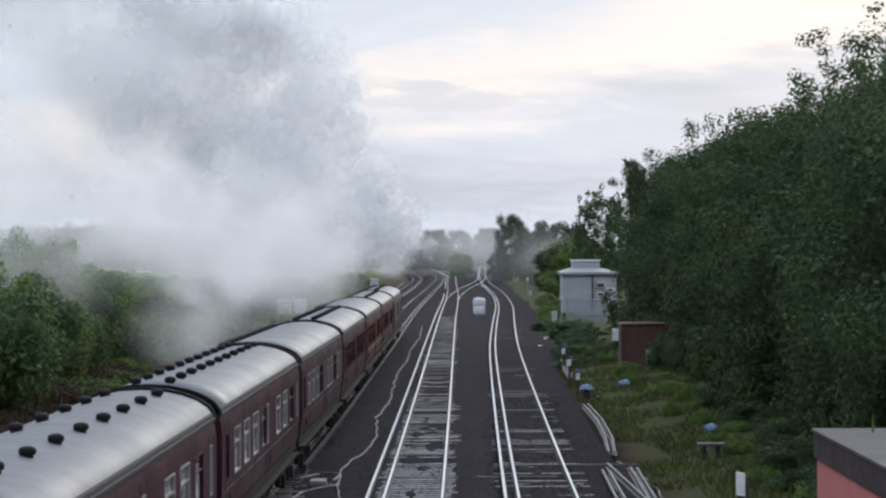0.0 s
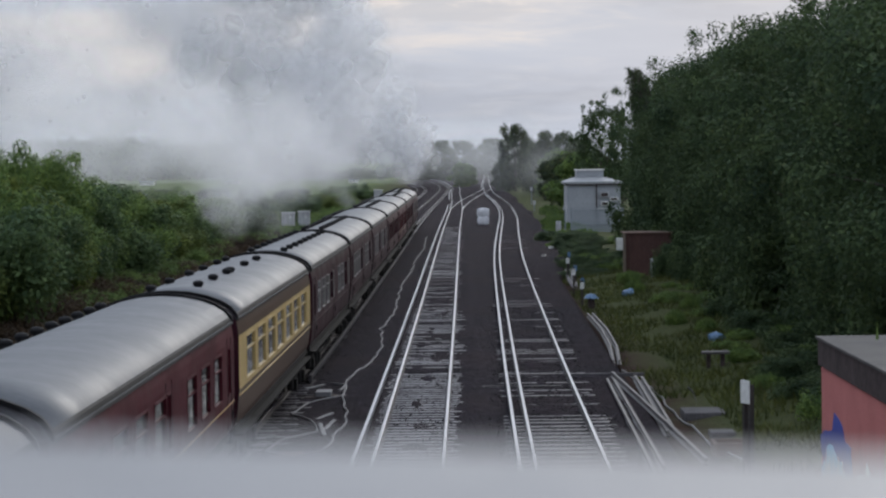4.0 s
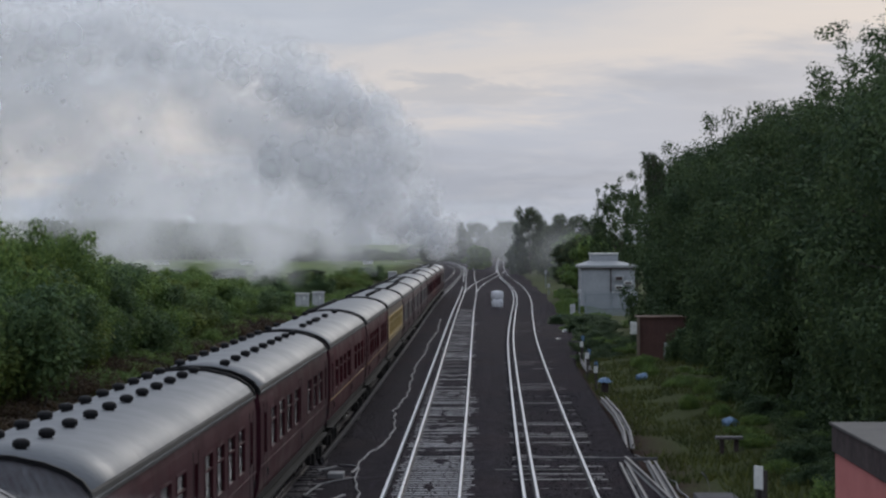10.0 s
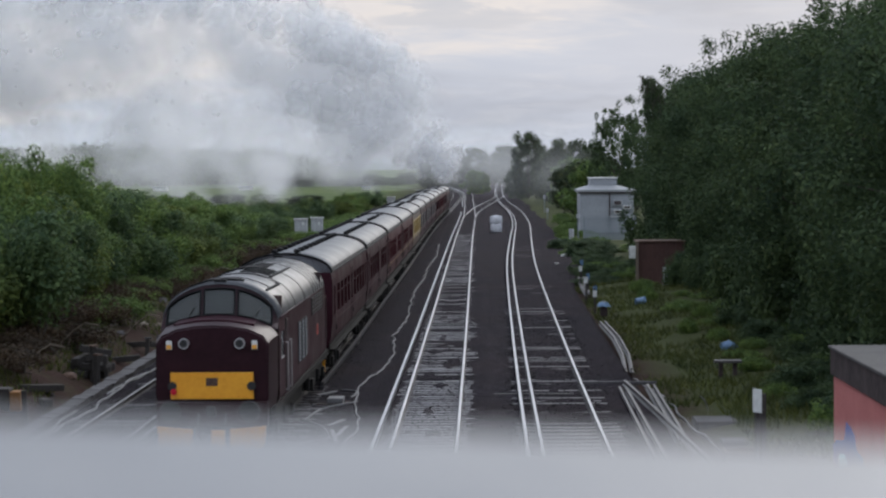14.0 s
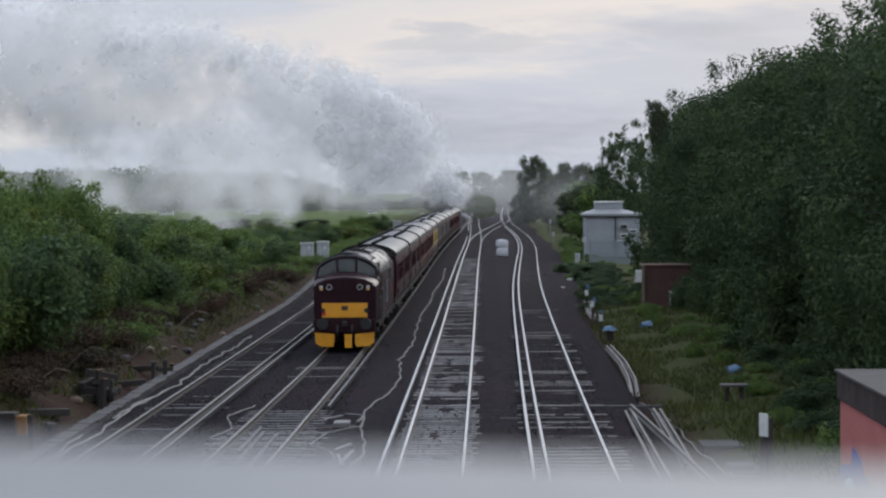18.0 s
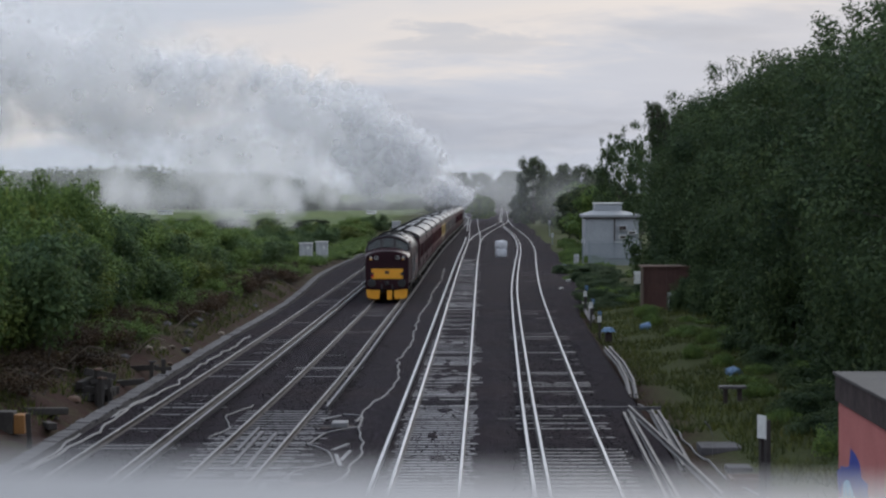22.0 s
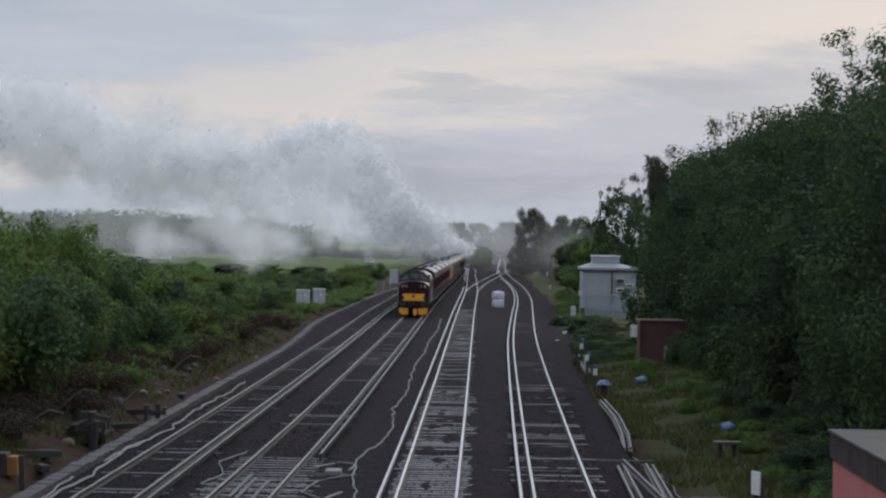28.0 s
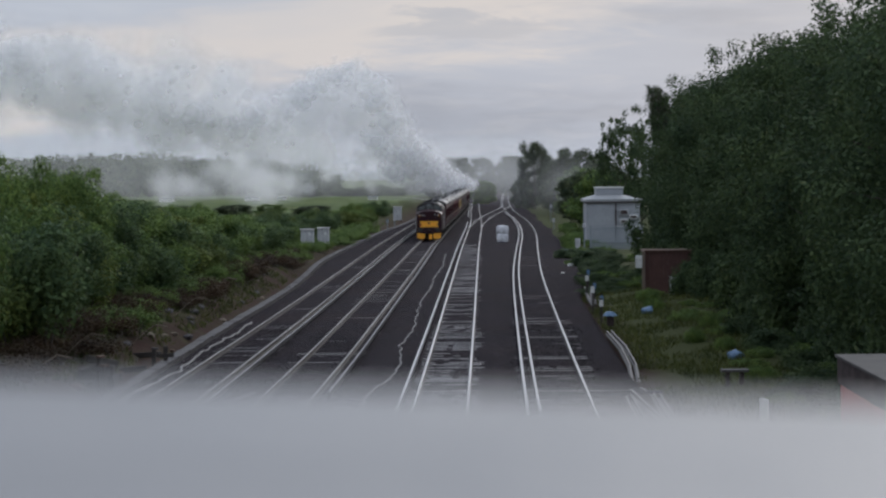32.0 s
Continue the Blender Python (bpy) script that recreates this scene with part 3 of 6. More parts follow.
def build_track(label, f, material, pitch, wide, y1, lives):
    t = empty("railway_track", label, "railway track", "railway tracks")
    for off in (-0.752, 0.752):
        rail(t, f, off, -130, y1, RAIL_DULL if f in (LINE_A, LINE_B) else RAIL_TOP)
    for off, spans in lives:
        live_rail(t, f, off, spans)
    return t, f, material, pitch, wide


def build_sleepers(t, f, material, pitch, wide, y1, clean):
    rng = random.Random(int(pitch * 1000))
    meshes = []
    for i in range(3):
        bm = boxed(-wide / 2, wide / 2, -0.125, 0.125, -0.1, 0.0, bevel=0.018)
        if material == CONCRETE:
            for v in bm.verts:
                if abs(v.co.x) < 0.6 and v.co.z > -0.02:
                    v.co.z -= 0.012
        meshes.append(part("sleeper", bm, material, t))
    y, k = 38.0, 0
    while y < 108:
        # past the first stretch most timbers lie under the ballast
        sunk = rng.random() < clean[1] and not clean[0][0] < y < clean[0][1]
        m = pose(f(y) + rng.uniform(-0.02, 0.02), y, -0.15 + rng.uniform(-0.006, 0.004) - (rng.uniform(0.012, 0.05) if sunk else 0), rng.uniform(-1.5, 1.5), 0, rng.uniform(-0.6, 0.6))
        if k < 3:
            meshes[k].matrix_basis = m
        else:
            again(meshes[k % 3], m, t)
        k += 1
        y += pitch
    bm = bmesh.new()
    while y < y1:
        if rng.random() > clean[1]:
            box(bm, f(y) - wide / 2, f(y) + wide / 2, y - 0.12, y + 0.12, -0.25, -0.152 + rng.uniform(-0.02, 0.004))
        y += pitch
    tagged(part("far_sleepers", bm, material, t), kind="stuff")


build_ground()
build_bed()
TRACKS = [
    build_track("electrified railway track beside the concrete cable trough", LINE_A, TIMBER, 0.72, 2.55, 800, [(1.17, [(-130, 800)])]),
    build_track("railway track on old timber sleepers carrying the train", LINE_B, TIMBER, 0.74, 2.55, 800, [(1.17, [(-130, 52), (70.5, 800)])]),
    build_track("electrified railway track on pale concrete sleepers", LINE_C, CONCRETE, 0.60, 2.5, 800, [(-1.16, [(-130, 330), (380, 800)])]),
    build_track("electrified railway track on worn timber sleepers", LINE_D, TIMBER, 0.755, 2.6, 1000, [(-1.1, [(-130, 420), (480, 1000)])]),
]
crossover = empty("railway_crossover", "crossover rails linking two tracks in the distance", "railway track", "railway tracks")
for off in (-0.752, 0.752):
    rail(crossover, CROSS, off, 300, 514)


def trough_x(y):
    return TROUGH_LINE(y)


def build_trough():
    """Concrete cable trough with loose lids along the foot of the bank."""
    t = empty("cable_trough", "pale concrete cable trough with uneven lids", "cable trough")
    ys = list(np.arange(30, 460, 5.0))
    part("channel", sweep(bmesh.new(), [(-0.19, -0.5), (0.19, -0.5), (0.19, -0.13), (-0.19, -0.13)], [(trough_x(y), y, 0) for y in ys]), TROUGH, t)
    lid = part("lid", boxed(-0.21, 0.21, -0.49, 0.49, -0.06, 0.0, bevel=0.012), TROUGH, t)
    rng = random.Random(4)
    y, k = 40.5, 0
    while y < 300:
        a = math.degrees(math.atan2(trough_x(y + 0.5) - trough_x(y - 0.5), 1.0))
        m = pose(trough_x(y) + rng.uniform(-0.03, 0.03), y, -0.066 + rng.uniform(-0.005, 0.02), rng.uniform(-1, 1), rng.uniform(-2, 2), -a + rng.uniform(-2, 2))
        if k == 0:
            lid.matrix_basis = m
        else:
            again(lid, m, t)
        k, y = k + 1, y + 1.0


build_trough()


def build_bridge():
    """The bridge on which the camera stands: a deck, abutments and a parapet with a pale coping."""
    bm = boxed(-26, 22, -9, -0.02, 4.75, 5.35)
    tagged(part("bridge_deck", bm, TROUGH), "concrete deck of the bridge over the line", "bridge", kind="structure")
    for x0, x1 in ((-26, -14.5), (8.5, 22)):
        tagged(part("abutment", boxed(x0, x1, -8.6, -0.4, -0.6, 4.745), BRICK_PLAIN), "brick abutment under the bridge deck", "bridge", kind="structure")
    p = empty("parapet", "low bridge parapet with pale grey painted coping", "parapet")
    part("wall", boxed(-24, 20, -0.1, 0.19, 5.352, 6.3), BRICK_PLAIN, p)
    bm = bmesh.new()
    prof = [(-0.17, -0.115), (0.22, -0.115), (0.22, -0.012), (0.212, 0.0), (-0.162, 0.0), (-0.17, -0.012)]
    sweep(bm, [(-u, w) for u, w in prof], [(x, 0.0, 6.4 - 0.22 * 530 / 4250 - 0.036 * min(max(x, -1.9), 1.9)) for x in (-24, -1.9, -0.5, 0.5, 1.9, 20)])
    part("coping", bm, COPING, p, "pale grey painted coping")


build_bridge()

# ---- train ----
COACH_SIDE = [(1.25, 0.98), (1.345, 1.24), (1.403, 1.82), (1.405, 1.9), (1.405, 2.82), (1.404, 2.9), (1.385, 3.06), (1.35, 3.24)]
ROOF_ARC = [(1.37, 3.235), (1.345, 3.32), (1.24, 3.46), (1.05, 3.58), (0.78, 3.68), (0.4, 3.76), (0.0, 3.785)]
BODY = 19.75


def strip_side(bm, sgn, ys, zs_profile, holes, thick=0.0):
    """A coach side along y with openings; holes: (y0, y1, low, high) as indices of the profile."""
    grid = [[bm.verts.new((sgn * u, y, z)) for u, z in zs_profile] for y in ys]
    for i in range(len(ys) - 1):
        mid = (ys[i] + ys[i + 1]) / 2
        for j in range(len(zs_profile) - 1):
            if any(h0 < mid < h1 and a <= j < b for h0, h1, a, b in holes):
                continue
            q = (grid[i][j], grid[i + 1][j], grid[i + 1][j + 1], grid[i][j + 1])
            bm.faces.new(q if sgn > 0 else q[::-1])


def arc_roof(y0, y1, arc, seg=8):
    bm = bmesh.new()
    prof = [(-u, w) for u, w in arc] + [(u, w) for u, w in arc[-2::-1]]
    rings = []
    for i in range(seg + 1):
        y = y0 + (y1 - y0) * i / seg
        rings.append([bm.verts.new((u, y, w)) for u, w in prof])
    for a, b in zip(rings, rings[1:]):
        for i in range(len(prof) - 1):
            bm.faces.new((a[i], a[i + 1], b[i + 1], b[i]))
    for r in (rings[0][::-1], rings[-1]):
        bm.faces.new(r)
    bmesh.ops.recalc_face_normals(bm, faces=bm.faces)
    return bm


def rib(y, arc, w=0.05, h=0.035):
    """A raised strip over the roof from eave to eave."""
    bm = bmesh.new()
    pts = [(-u, z) for u, z in arc] + [(u, z) for u, z in arc[-2::-1]]
    lo, hi = [], []
    for u, z in pts:
        n = Vector((u * 0.55, z - 2.4)).normalized()
        for dy, ring in ((-w / 2, lo), (w / 2, hi)):
            ring.append((bm.verts.new((u, y + dy, z - 0.01)), bm.verts.new((u + n.x * h, y + dy, z + n.y * h))))
    for i in range(len(pts) - 1):
        bm.faces.new((lo[i][1], lo[i + 1][1], hi[i + 1][1], hi[i][1]))
        bm.faces.new((lo[i][0], lo[i + 1][0], lo[i + 1][1], lo[i][1]))
        bm.faces.new((hi[i][1], hi[i + 1][1], hi[i + 1][0], hi[i][0]))
    bmesh.ops.recalc_face_normals(bm, faces=bm.faces)
    return bm


def bogie(parent, y, base, wheel_r, wide=2.35):
    b = part("bogie", boxed(-wide / 2, wide / 2, y - base / 2 - 0.35, y + base / 2 + 0.35, 0.48, 0.66, bevel=0.02), UNDER, parent)
    for s in (-1, 1):
        bm = boxed(s * wide / 2 - 0.07, s * wide / 2 + 0.07, y - base / 2 - 0.5, y + base / 2 + 0.5, 0.36, 0.74, bevel=0.03)
        for dy in (-base / 2, base / 2):
            box(bm, s * wide / 2 - 0.1, s * wide / 2 + 0.16, y + dy - 0.17, y + dy + 0.17, 0.3, 0.62, bevel=0.03)
        rod(bm, (s * (wide / 2 + 0.05), y, 0.35), (s * (wide / 2 + 0.05), y, 0.72), 0.12, seg=8)
        part("side_frame", bm, UNDER, b)
    for dy in (-base / 2, base / 2):
        for s in (-1, 1):
            w = rod(bmesh.new(), (s * 0.69, y + dy, wheel_r), (s * 0.80, y + dy, wheel_r), wheel_r, seg=20)
            part("wheel", w, WHEEL, b)


def coach(label, paint, upper=None, windows=8, doors=(0.6, 9.55, 18.45), vents="pairs", band=None, blinds=(), end=DARK_MAROON, glazed=0.325, ends=1.9):
    """A steel-bodied coach, its near end at y = 0."""
    c = empty("railway_coach", label, "railway coach", "coaches of the train")
    up = upper or paint
    spans = []
    first, last = ends, BODY - ends
    step = (last - first) / windows
    for i in range(windows):
        m = first + step * (i + 0.5)
        if min((abs(m - d - 0.35) for d in doors), default=9) < 0.35 + step * glazed:
            continue
        spans.append((m - step * glazed, m + step * glazed))
    spans += [(d + 0.14, d + 0.56) for d in doors]
    spans.sort()
    ys = sorted({0.0, BODY, *[v for s in spans for v in s]})
    for sgn in (1, -1):
        bm = bmesh.new()
        strip_side(bm, sgn, [0.0, BODY], COACH_SIDE[:3], [])
        part("lower_side", bm, paint, c)
        bm = bmesh.new()
        strip_side(bm, sgn, ys, COACH_SIDE[2:6], [(a, b, 1, 2) for a, b in spans])
        part("window_side", bm, up, c)
        bm = bmesh.new()
        strip_side(bm, sgn, [0.0, BODY], COACH_SIDE[5:], [])
        part("upper_side", bm, band or up, c)
        for k, (a, b) in enumerate(spans):
            x = sgn * 1.405
            bm = bmesh.new()
            fw = 0.035
            for y0, y1, z0, z1 in ((a, b, 1.9, 1.9 + fw), (a, b, 2.82 - fw, 2.82), (a, a + fw, 1.9 + fw, 2.82 - fw), (b - fw, b, 1.9 + fw, 2.82 - fw)):
                box(bm, x - 0.03, x + 0.012, y0, y1, z0, z1)
            if b - a > 0.7:
                box(bm, x - 0.02, x + 0.006, a + fw, b - fw, 2.5, 2.53)
            w = part("window", bm, PALE_TRIM if paint is DARK_MAROON and k % 4 else up, c)
            part("pane", boxed(x - sgn * 0.03 - 0.003, x - sgn * 0.03 + 0.003, a + fw, b - fw, 1.9 + fw, 2.82 - fw), PANE, w)
            if k in blinds and sgn > 0:
                part("blind", boxed(x - sgn * 0.06 - 0.004, x - sgn * 0.06 + 0.004, a + 0.02, b - 0.02, 1.93, 2.8), CURTAIN, w, "pale drawn blind")
        part("rain_strip", sweep(bmesh.new(), [(sgn * 1.325, 3.355), (sgn * 1.352, 3.325), (sgn * 1.372, 3.27), (sgn * 1.36, 3.26)], [(0, 0.05, 0), (0, BODY - 0.05, 0)]), ROOF_BLACK, c, "dark sooty roof edge")
        for d in doors:
            bm = bmesh.new()
            x = sgn * 1.4075
            for y0 in (d, d + 0.69):
                box(bm, x - 0.006, x + 0.004, y0, y0 + 0.012, 1.22, 3.0)
            rod(bm, (x + sgn * 0.03, d + 0.6, 1.45), (x + sgn * 0.03, d + 0.6, 1.6), 0.018, seg=6)
            part("door_seam", bm, BLACK, c)
        bm = boxed(sgn * 1.398 - 0.014, sgn * 1.398 + 0.014, 0.02, BODY - 0.02, 1.7, 1.725)
        part("lining", bm, GOLD if paint == MAROON else up, c)
        part("gutter", boxed(sgn * 1.375 - 0.022, sgn * 1.375 + 0.022, 0, BODY, 3.215, 3.265), BLACK, c)
        part("footboard", boxed(sgn * 1.33 - 0.1, sgn * 1.33 + 0.1, 0.4, BODY - 0.4, 0.86, 0.9), UNDER, c)
    part("roof", arc_roof(0, BODY, ROOF_ARC), ROOF, c, "wet grey roof", smooth=False).data.shade_smooth()
    for y in (0.03, BODY - 0.03):
        part("end_rib", rib(y, ROOF_ARC, 0.09, 0.05), ROOF_BLACK, c, "black roof end")
    for y0, y1 in ((0.0, 0.03), (BODY - 0.03, BODY)):
        bm = bmesh.new()
        pts = [(-u, z) for u, z in COACH_SIDE] + [(-u, z) for u, z in ROOF_ARC[1:]] + [(u, z) for u, z in ROOF_ARC[-2:0:-1]] + [(u, z) for u, z in COACH_SIDE[::-1]]
        a, b = [bm.verts.new((u * 0.995, y0, z)) for u, z in pts], [bm.verts.new((u * 0.995, y1, z)) for u, z in pts]
        bm.faces.new(a[::-1])
        bm.faces.new(b)
        for i in range(len(pts)):
            bm.faces.new((a[i], a[(i + 1) % len(pts)], b[(i + 1) % len(pts)], b[i]))
        part("end_wall", bm, end, c)
    for y0, y1 in ((-0.36, 0.0), (BODY, BODY + 0.36)):
        bm = bmesh.new()
        for k in range(4):
            w = 0.48 + 0.03 * (k % 2)
            box(bm, -w, w, y0 + k * 0.09, y0 + k * 0.09 + 0.088, 1.1, 3.3 + 0.03 * (k % 2), bevel=0.02)
        part("gangway", bm, BLACK, c, "black corridor bellows")
    part("floor", boxed(-1.3, 1.3, 0.02, BODY - 0.02, 0.95, 1.1), UNDER, c)
    bm = bmesh.new()
    for y in np.arange(2.5, BODY - 2.2, 1.7):
        for s in (-1, 1):
            box(bm, s * 0.9 - 0.42, s * 0.9 + 0.42, y, y + 0.16, 1.5, 2.2)
    part("seats", bm, SEAT, c)
    for s in (-1, 1):
        bm = boxed(s * 1.16 - 0.06, s * 1.16 + 0.06, 0.1, BODY - 0.1, 0.72, 0.97)
        part("solebar", bm, UNDER, c)
    bm = boxed(-0.9, 0.9, 7.2, 9.0, 0.32, 0.94, bevel=0.03)
    part("battery_box", bm, UNDER, c)
    part("air_tank", rod(bmesh.new(), (-0.8, 11.6, 0.6), (0.8, 11.6, 0.6), 0.24, seg=12), UNDER, c)
    for y in (2.75, BODY - 2.75):
        bogie(c, y, 2.6, 0.457)
    for y, d in ((0.0, -1), (BODY, 1)):
        for s in (-1, 1):
            bm = rod(bmesh.new(), (s * 0.87, y, 1.06), (s * 0.87, y + d * 0.3, 1.06), 0.07, seg=8)
            rod(bm, (s * 0.87, y + d * 0.3, 1.06), (s * 0.87, y + d * 0.34, 1.06), 0.2, seg=12)
            part("buffer", bm, UNDER, c)
    # roof ventilators
    places = {"pairs": [(y, s * 0.48) for y in np.arange(1.6, BODY - 1, 2.1) for s in (-1, 1)],
              "sparse": [(y, 0.36) for y in (3.0, 5.6, 8.0, 9.0, 12.6, 17.6)] + [(y, -0.62) for y in (2.2, 5.0, 12.0, 16.4)],
              "left": [(y, -0.9) for y in np.arange(1.0, BODY - 0.6, 1.3)],
              "ends": [(y, 0.3) for y in (2.6, 5.4, 8.2, 9.0, 12.4, 15.6)] + [(y, -0.62) for y in (2.0, 5.0, 8.6, 11.4, 14.6, 16.6)],
              "dense": [(y, s * 0.34 - 0.1) for y in np.arange(1.4, BODY - 0.8, 1.75) for s in (-1, 1)]}[vents]
    mesh = None
    for y, u in places:
        z = float(np.interp(abs(u), [p[0] for p in ROOF_ARC[::-1]], [p[1] for p in ROOF_ARC[::-1]])) - 0.02
        if mesh is None:
            bm = rod(bmesh.new(), (0, 0, -0.02), (0, 0, 0.06), 0.085, 0.075, seg=10)
            rod(bm, (0, 0, 0.045), (0, 0, 0.1), 0.108, 0.118, seg=14)
            rod(bm, (0, 0, 0.1), (0, 0, 0.135), 0.118, 0.1, seg=14)
            rod(bm, (0, 0, 0.135), (0, 0, 0.155), 0.1, 0.05, seg=14)
            mesh = part("roof_vent", bm, ROOF_BLACK, c, "black round roof ventilator")
            mesh.matrix_basis = pose(u, y, z)
        else:
            again(mesh, pose(u, y, z), c)
    return c


def diesel():
    """A bonneted diesel locomotive, its nose at y = 0, seen from that end."""
    c = empty("diesel_locomotive", "dark maroon diesel locomotive with yellow nose panel", "locomotive")
    W, L = 1.33, 18.3
    arc = [(1.33, 2.93), (1.30, 3.09), (1.19, 3.31), (0.98, 3.50), (0.7, 3.65), (0.36, 3.75), (0.0, 3.78)]
    y_cab = 1.75
    # main body behind the cab windows
    for sgn in (1, -1):
        bm = bmesh.new()
        strip_side(bm, sgn, [y_cab, y_cab + 0.5, y_cab + 1.3, 4.2, 4.9, 9, L - y_cab], [(1.30, 1.02), (1.345, 1.15), (1.345, 2.0), (1.345, 2.6), (W, 2.94)],
                   [(y_cab + 0.5, y_cab + 1.3, 2, 3)])
        part("body_side", bm, DARK_MAROON, c)
        w = part("cab_side_window", boxed(sgn * 1.346 - 0.012, sgn * 1.346 + 0.012, y_cab + 0.5, y_cab + 1.3, 1.97, 2.0), CHROME, c)
        part("pane", boxed(sgn * 1.33 - 0.004, sgn * 1.33 + 0.004, y_cab + 0.5, y_cab + 1.3, 2.0, 2.6), PANE, w)
        # cab door with handrails
        d = part("cab_door", boxed(sgn * 1.35 - 0.012, sgn * 1.35 + 0.012, y_cab + 1.75, y_cab + 2.4, 1.12, 2.78, bevel=0.006), NOSE, c)
        for y in (y_cab + 1.62, y_cab + 2.5):
            bm = rod(bmesh.new(), (sgn * 1.41, y, 1.15), (sgn * 1.41, y, 2.3), 0.02, seg=6)
            for z in (1.17, 2.28):
                rod(bm, (sgn * 1.34, y, z), (sgn * 1.41, y, z), 0.016, seg=6)
            part("handrail", bm, CHROME, d, "bright metal handrail")
        # side grilles: slatted panels low down and tall ones below the roof edge
        for y, z0, z1, wid in ((7.0, 1.5, 2.5, 0.5), (8.0, 1.5, 2.5, 0.5), (9.0, 1.5, 2.5, 0.5), (11.4, 2.42, 2.86, 0.6), (12.2, 2.42, 2.86, 0.6), (13.0, 2.42, 2.86, 0.6), (13.8, 2.42, 2.86, 0.6), (14.6, 2.42, 2.86, 0.6)):
            g = part("grille", boxed(sgn * 1.35 - 0.02, sgn * 1.35 + 0.02, y - 0.02, y + wid + 0.02, z0 - 0.02, z1 + 0.02), BLACK, c)
            bm = bmesh.new()
            n = int((z1 - z0) / 0.09)
            for i in range(n):
                z = z0 + (z1 - z0) * (i + 0.5) / n
                box(bm, sgn * 1.37 - 0.012, sgn * 1.37 + 0.012, y, y + wid, z - 0.022, z + 0.018)
            part("slats", bm, FASCIA if z0 > 2.2 else FENCE, g)
        part("cab_recess", boxed(sgn * 1.35 - 0.01, sgn * 1.35 + 0.01, y_cab + 1.62, y_cab + 1.74, 1.2, 2.85), BLACK, c, "dark door gap")
        part("body_emblem", boxed(sgn * 1.348 - 0.006, sgn * 1.348 + 0.006, 13.2, 13.7, 1.75, 2.05, bevel=0.004), RED_PAINT, c)
        part("cantrail", boxed(sgn * 1.335 - 0.018, sgn * 1.335 + 0.018, y_cab + 0.3, L - y_cab - 0.2, 2.925, 2.96), DARK_MAROON, c)
        part("solebar", boxed(sgn * 1.29 - 0.06, sgn * 1.29 + 0.06, 0.7, L - 0.7, 0.86, 1.03, bevel=0.01), UNDER, c)
    part("roof", arc_roof(y_cab + 0.02, L - y_cab - 0.02, arc, 10), LOCO_ROOF, c, "wet grey locomotive roof").data.shade_smooth()
    for y in (6.4, 9.4, 12.4, 13.2, 14.0, 14.8, 15.6, 16.3):
        part("roof_seam", rib(y, arc, 0.03, 0.014), ROOF_BLACK, c)

    def over(u):
        return float(np.interp(abs(u), [p[0] for p in arc[::-1]], [p[1] for p in arc[::-1]]))

    def strap(name, y0, y1, u0, u1, mat, high=0.03, taper=0.0):
        """A raised strip that follows the roof's curve from u0 to u1, narrower at its ends by taper."""
        bm = bmesh.new()
        rows = []
        for k in range(9):
            u = u0 + (u1 - u0) * k / 8
            t = taper * (abs(k - 4) / 4) ** 2 * (y1 - y0) / 2
            rows.append([bm.verts.new((u, y, over(u) + dz)) for y, dz in ((y0 + t, -0.01), (y0 + t, high), (y1 - t, high), (y1 - t, -0.01))])
        for a, b in zip(rows, rows[1:]):
            for i in range(3):
                bm.faces.new((a[i], a[i + 1], b[i + 1], b[i]))
        for r in (rows[0], rows[-1]):
            bm.faces.new(r)
        bmesh.ops.recalc_face_normals(bm, faces=bm.faces)
        return part(name, bm, mat, c)

    strap("roof_duct", 2.5, 3.5, -1.15, 0.42, ROOF_BLACK, 0.05, 0.75)
    for y in (4.0, 6.0):
        strap("hatch_edge", y, y + 0.05, -0.5, 0.95, ROOF_BLACK, 0.02)
    part("hatch_edge", boxed(0.93, 0.98, 2.9, 6.05, 3.5, 3.555), ROOF_BLACK, c)
    strap("roof_duct", 9.0, 9.8, -1.0, 0.35, ROOF_BLACK, 0.05, 0.6)
    for i in range(5):
        strap("exhaust_slot", 7.0 + i * 0.5, 7.14 + i * 0.5, -0.1, 0.62, ROOF_BLACK, 0.035)
    for i in range(3):
        strap("roof_slot", 10.4 + i * 0.55, 10.7 + i * 0.55, -0.3, 0.3, ROOF_BLACK, 0.035)
    part("hatch_edge", boxed(0.66, 0.71, 6.6, 11.9, 3.635, 3.69), ROOF_BLACK, c)
    # noses at both ends: front face, domed bonnet, raked cab front with three windows
    for e, flip in (("front", 1), ("rear", -1)):
        def Y(v):
            return v if flip > 0 else L - v
        bm = bmesh.new()
        face = [(-1.21, 1.0), (-1.25, 1.4), (-1.25, 2.48), (-1.12, 2.66), (-0.8, 2.8), (-0.4, 2.87), (0, 2.89), (0.4, 2.87), (0.8, 2.8), (1.12, 2.66), (1.25, 2.48), (1.25, 1.4), (1.21, 1.0)]
        f0 = [bm.verts.new((u, Y(0.16 if z < 1.2 else 0.02 if z < 2.2 else 0.10), z)) for u, z in face]
        f1 = [bm.verts.new((u * 1.03, Y(0.42), z + (0.07 if z > 2.3 else 0))) for u, z in face]
        f2 = [bm.verts.new((max(min(u * 1.075, 1.345), -1.345), Y(1.42), z + (0.12 if z > 2.3 else 0))) for u, z in face]
        n = len(face)
        bm.faces.new(f0 if flip < 0 else f0[::-1])
        for a, b in ((f0, f1), (f1, f2)):
            for i in range(n):
                q = (a[i], a[(i + 1) % n], b[(i + 1) % n], b[i])
                bm.faces.new(q if flip > 0 else q[::-1])
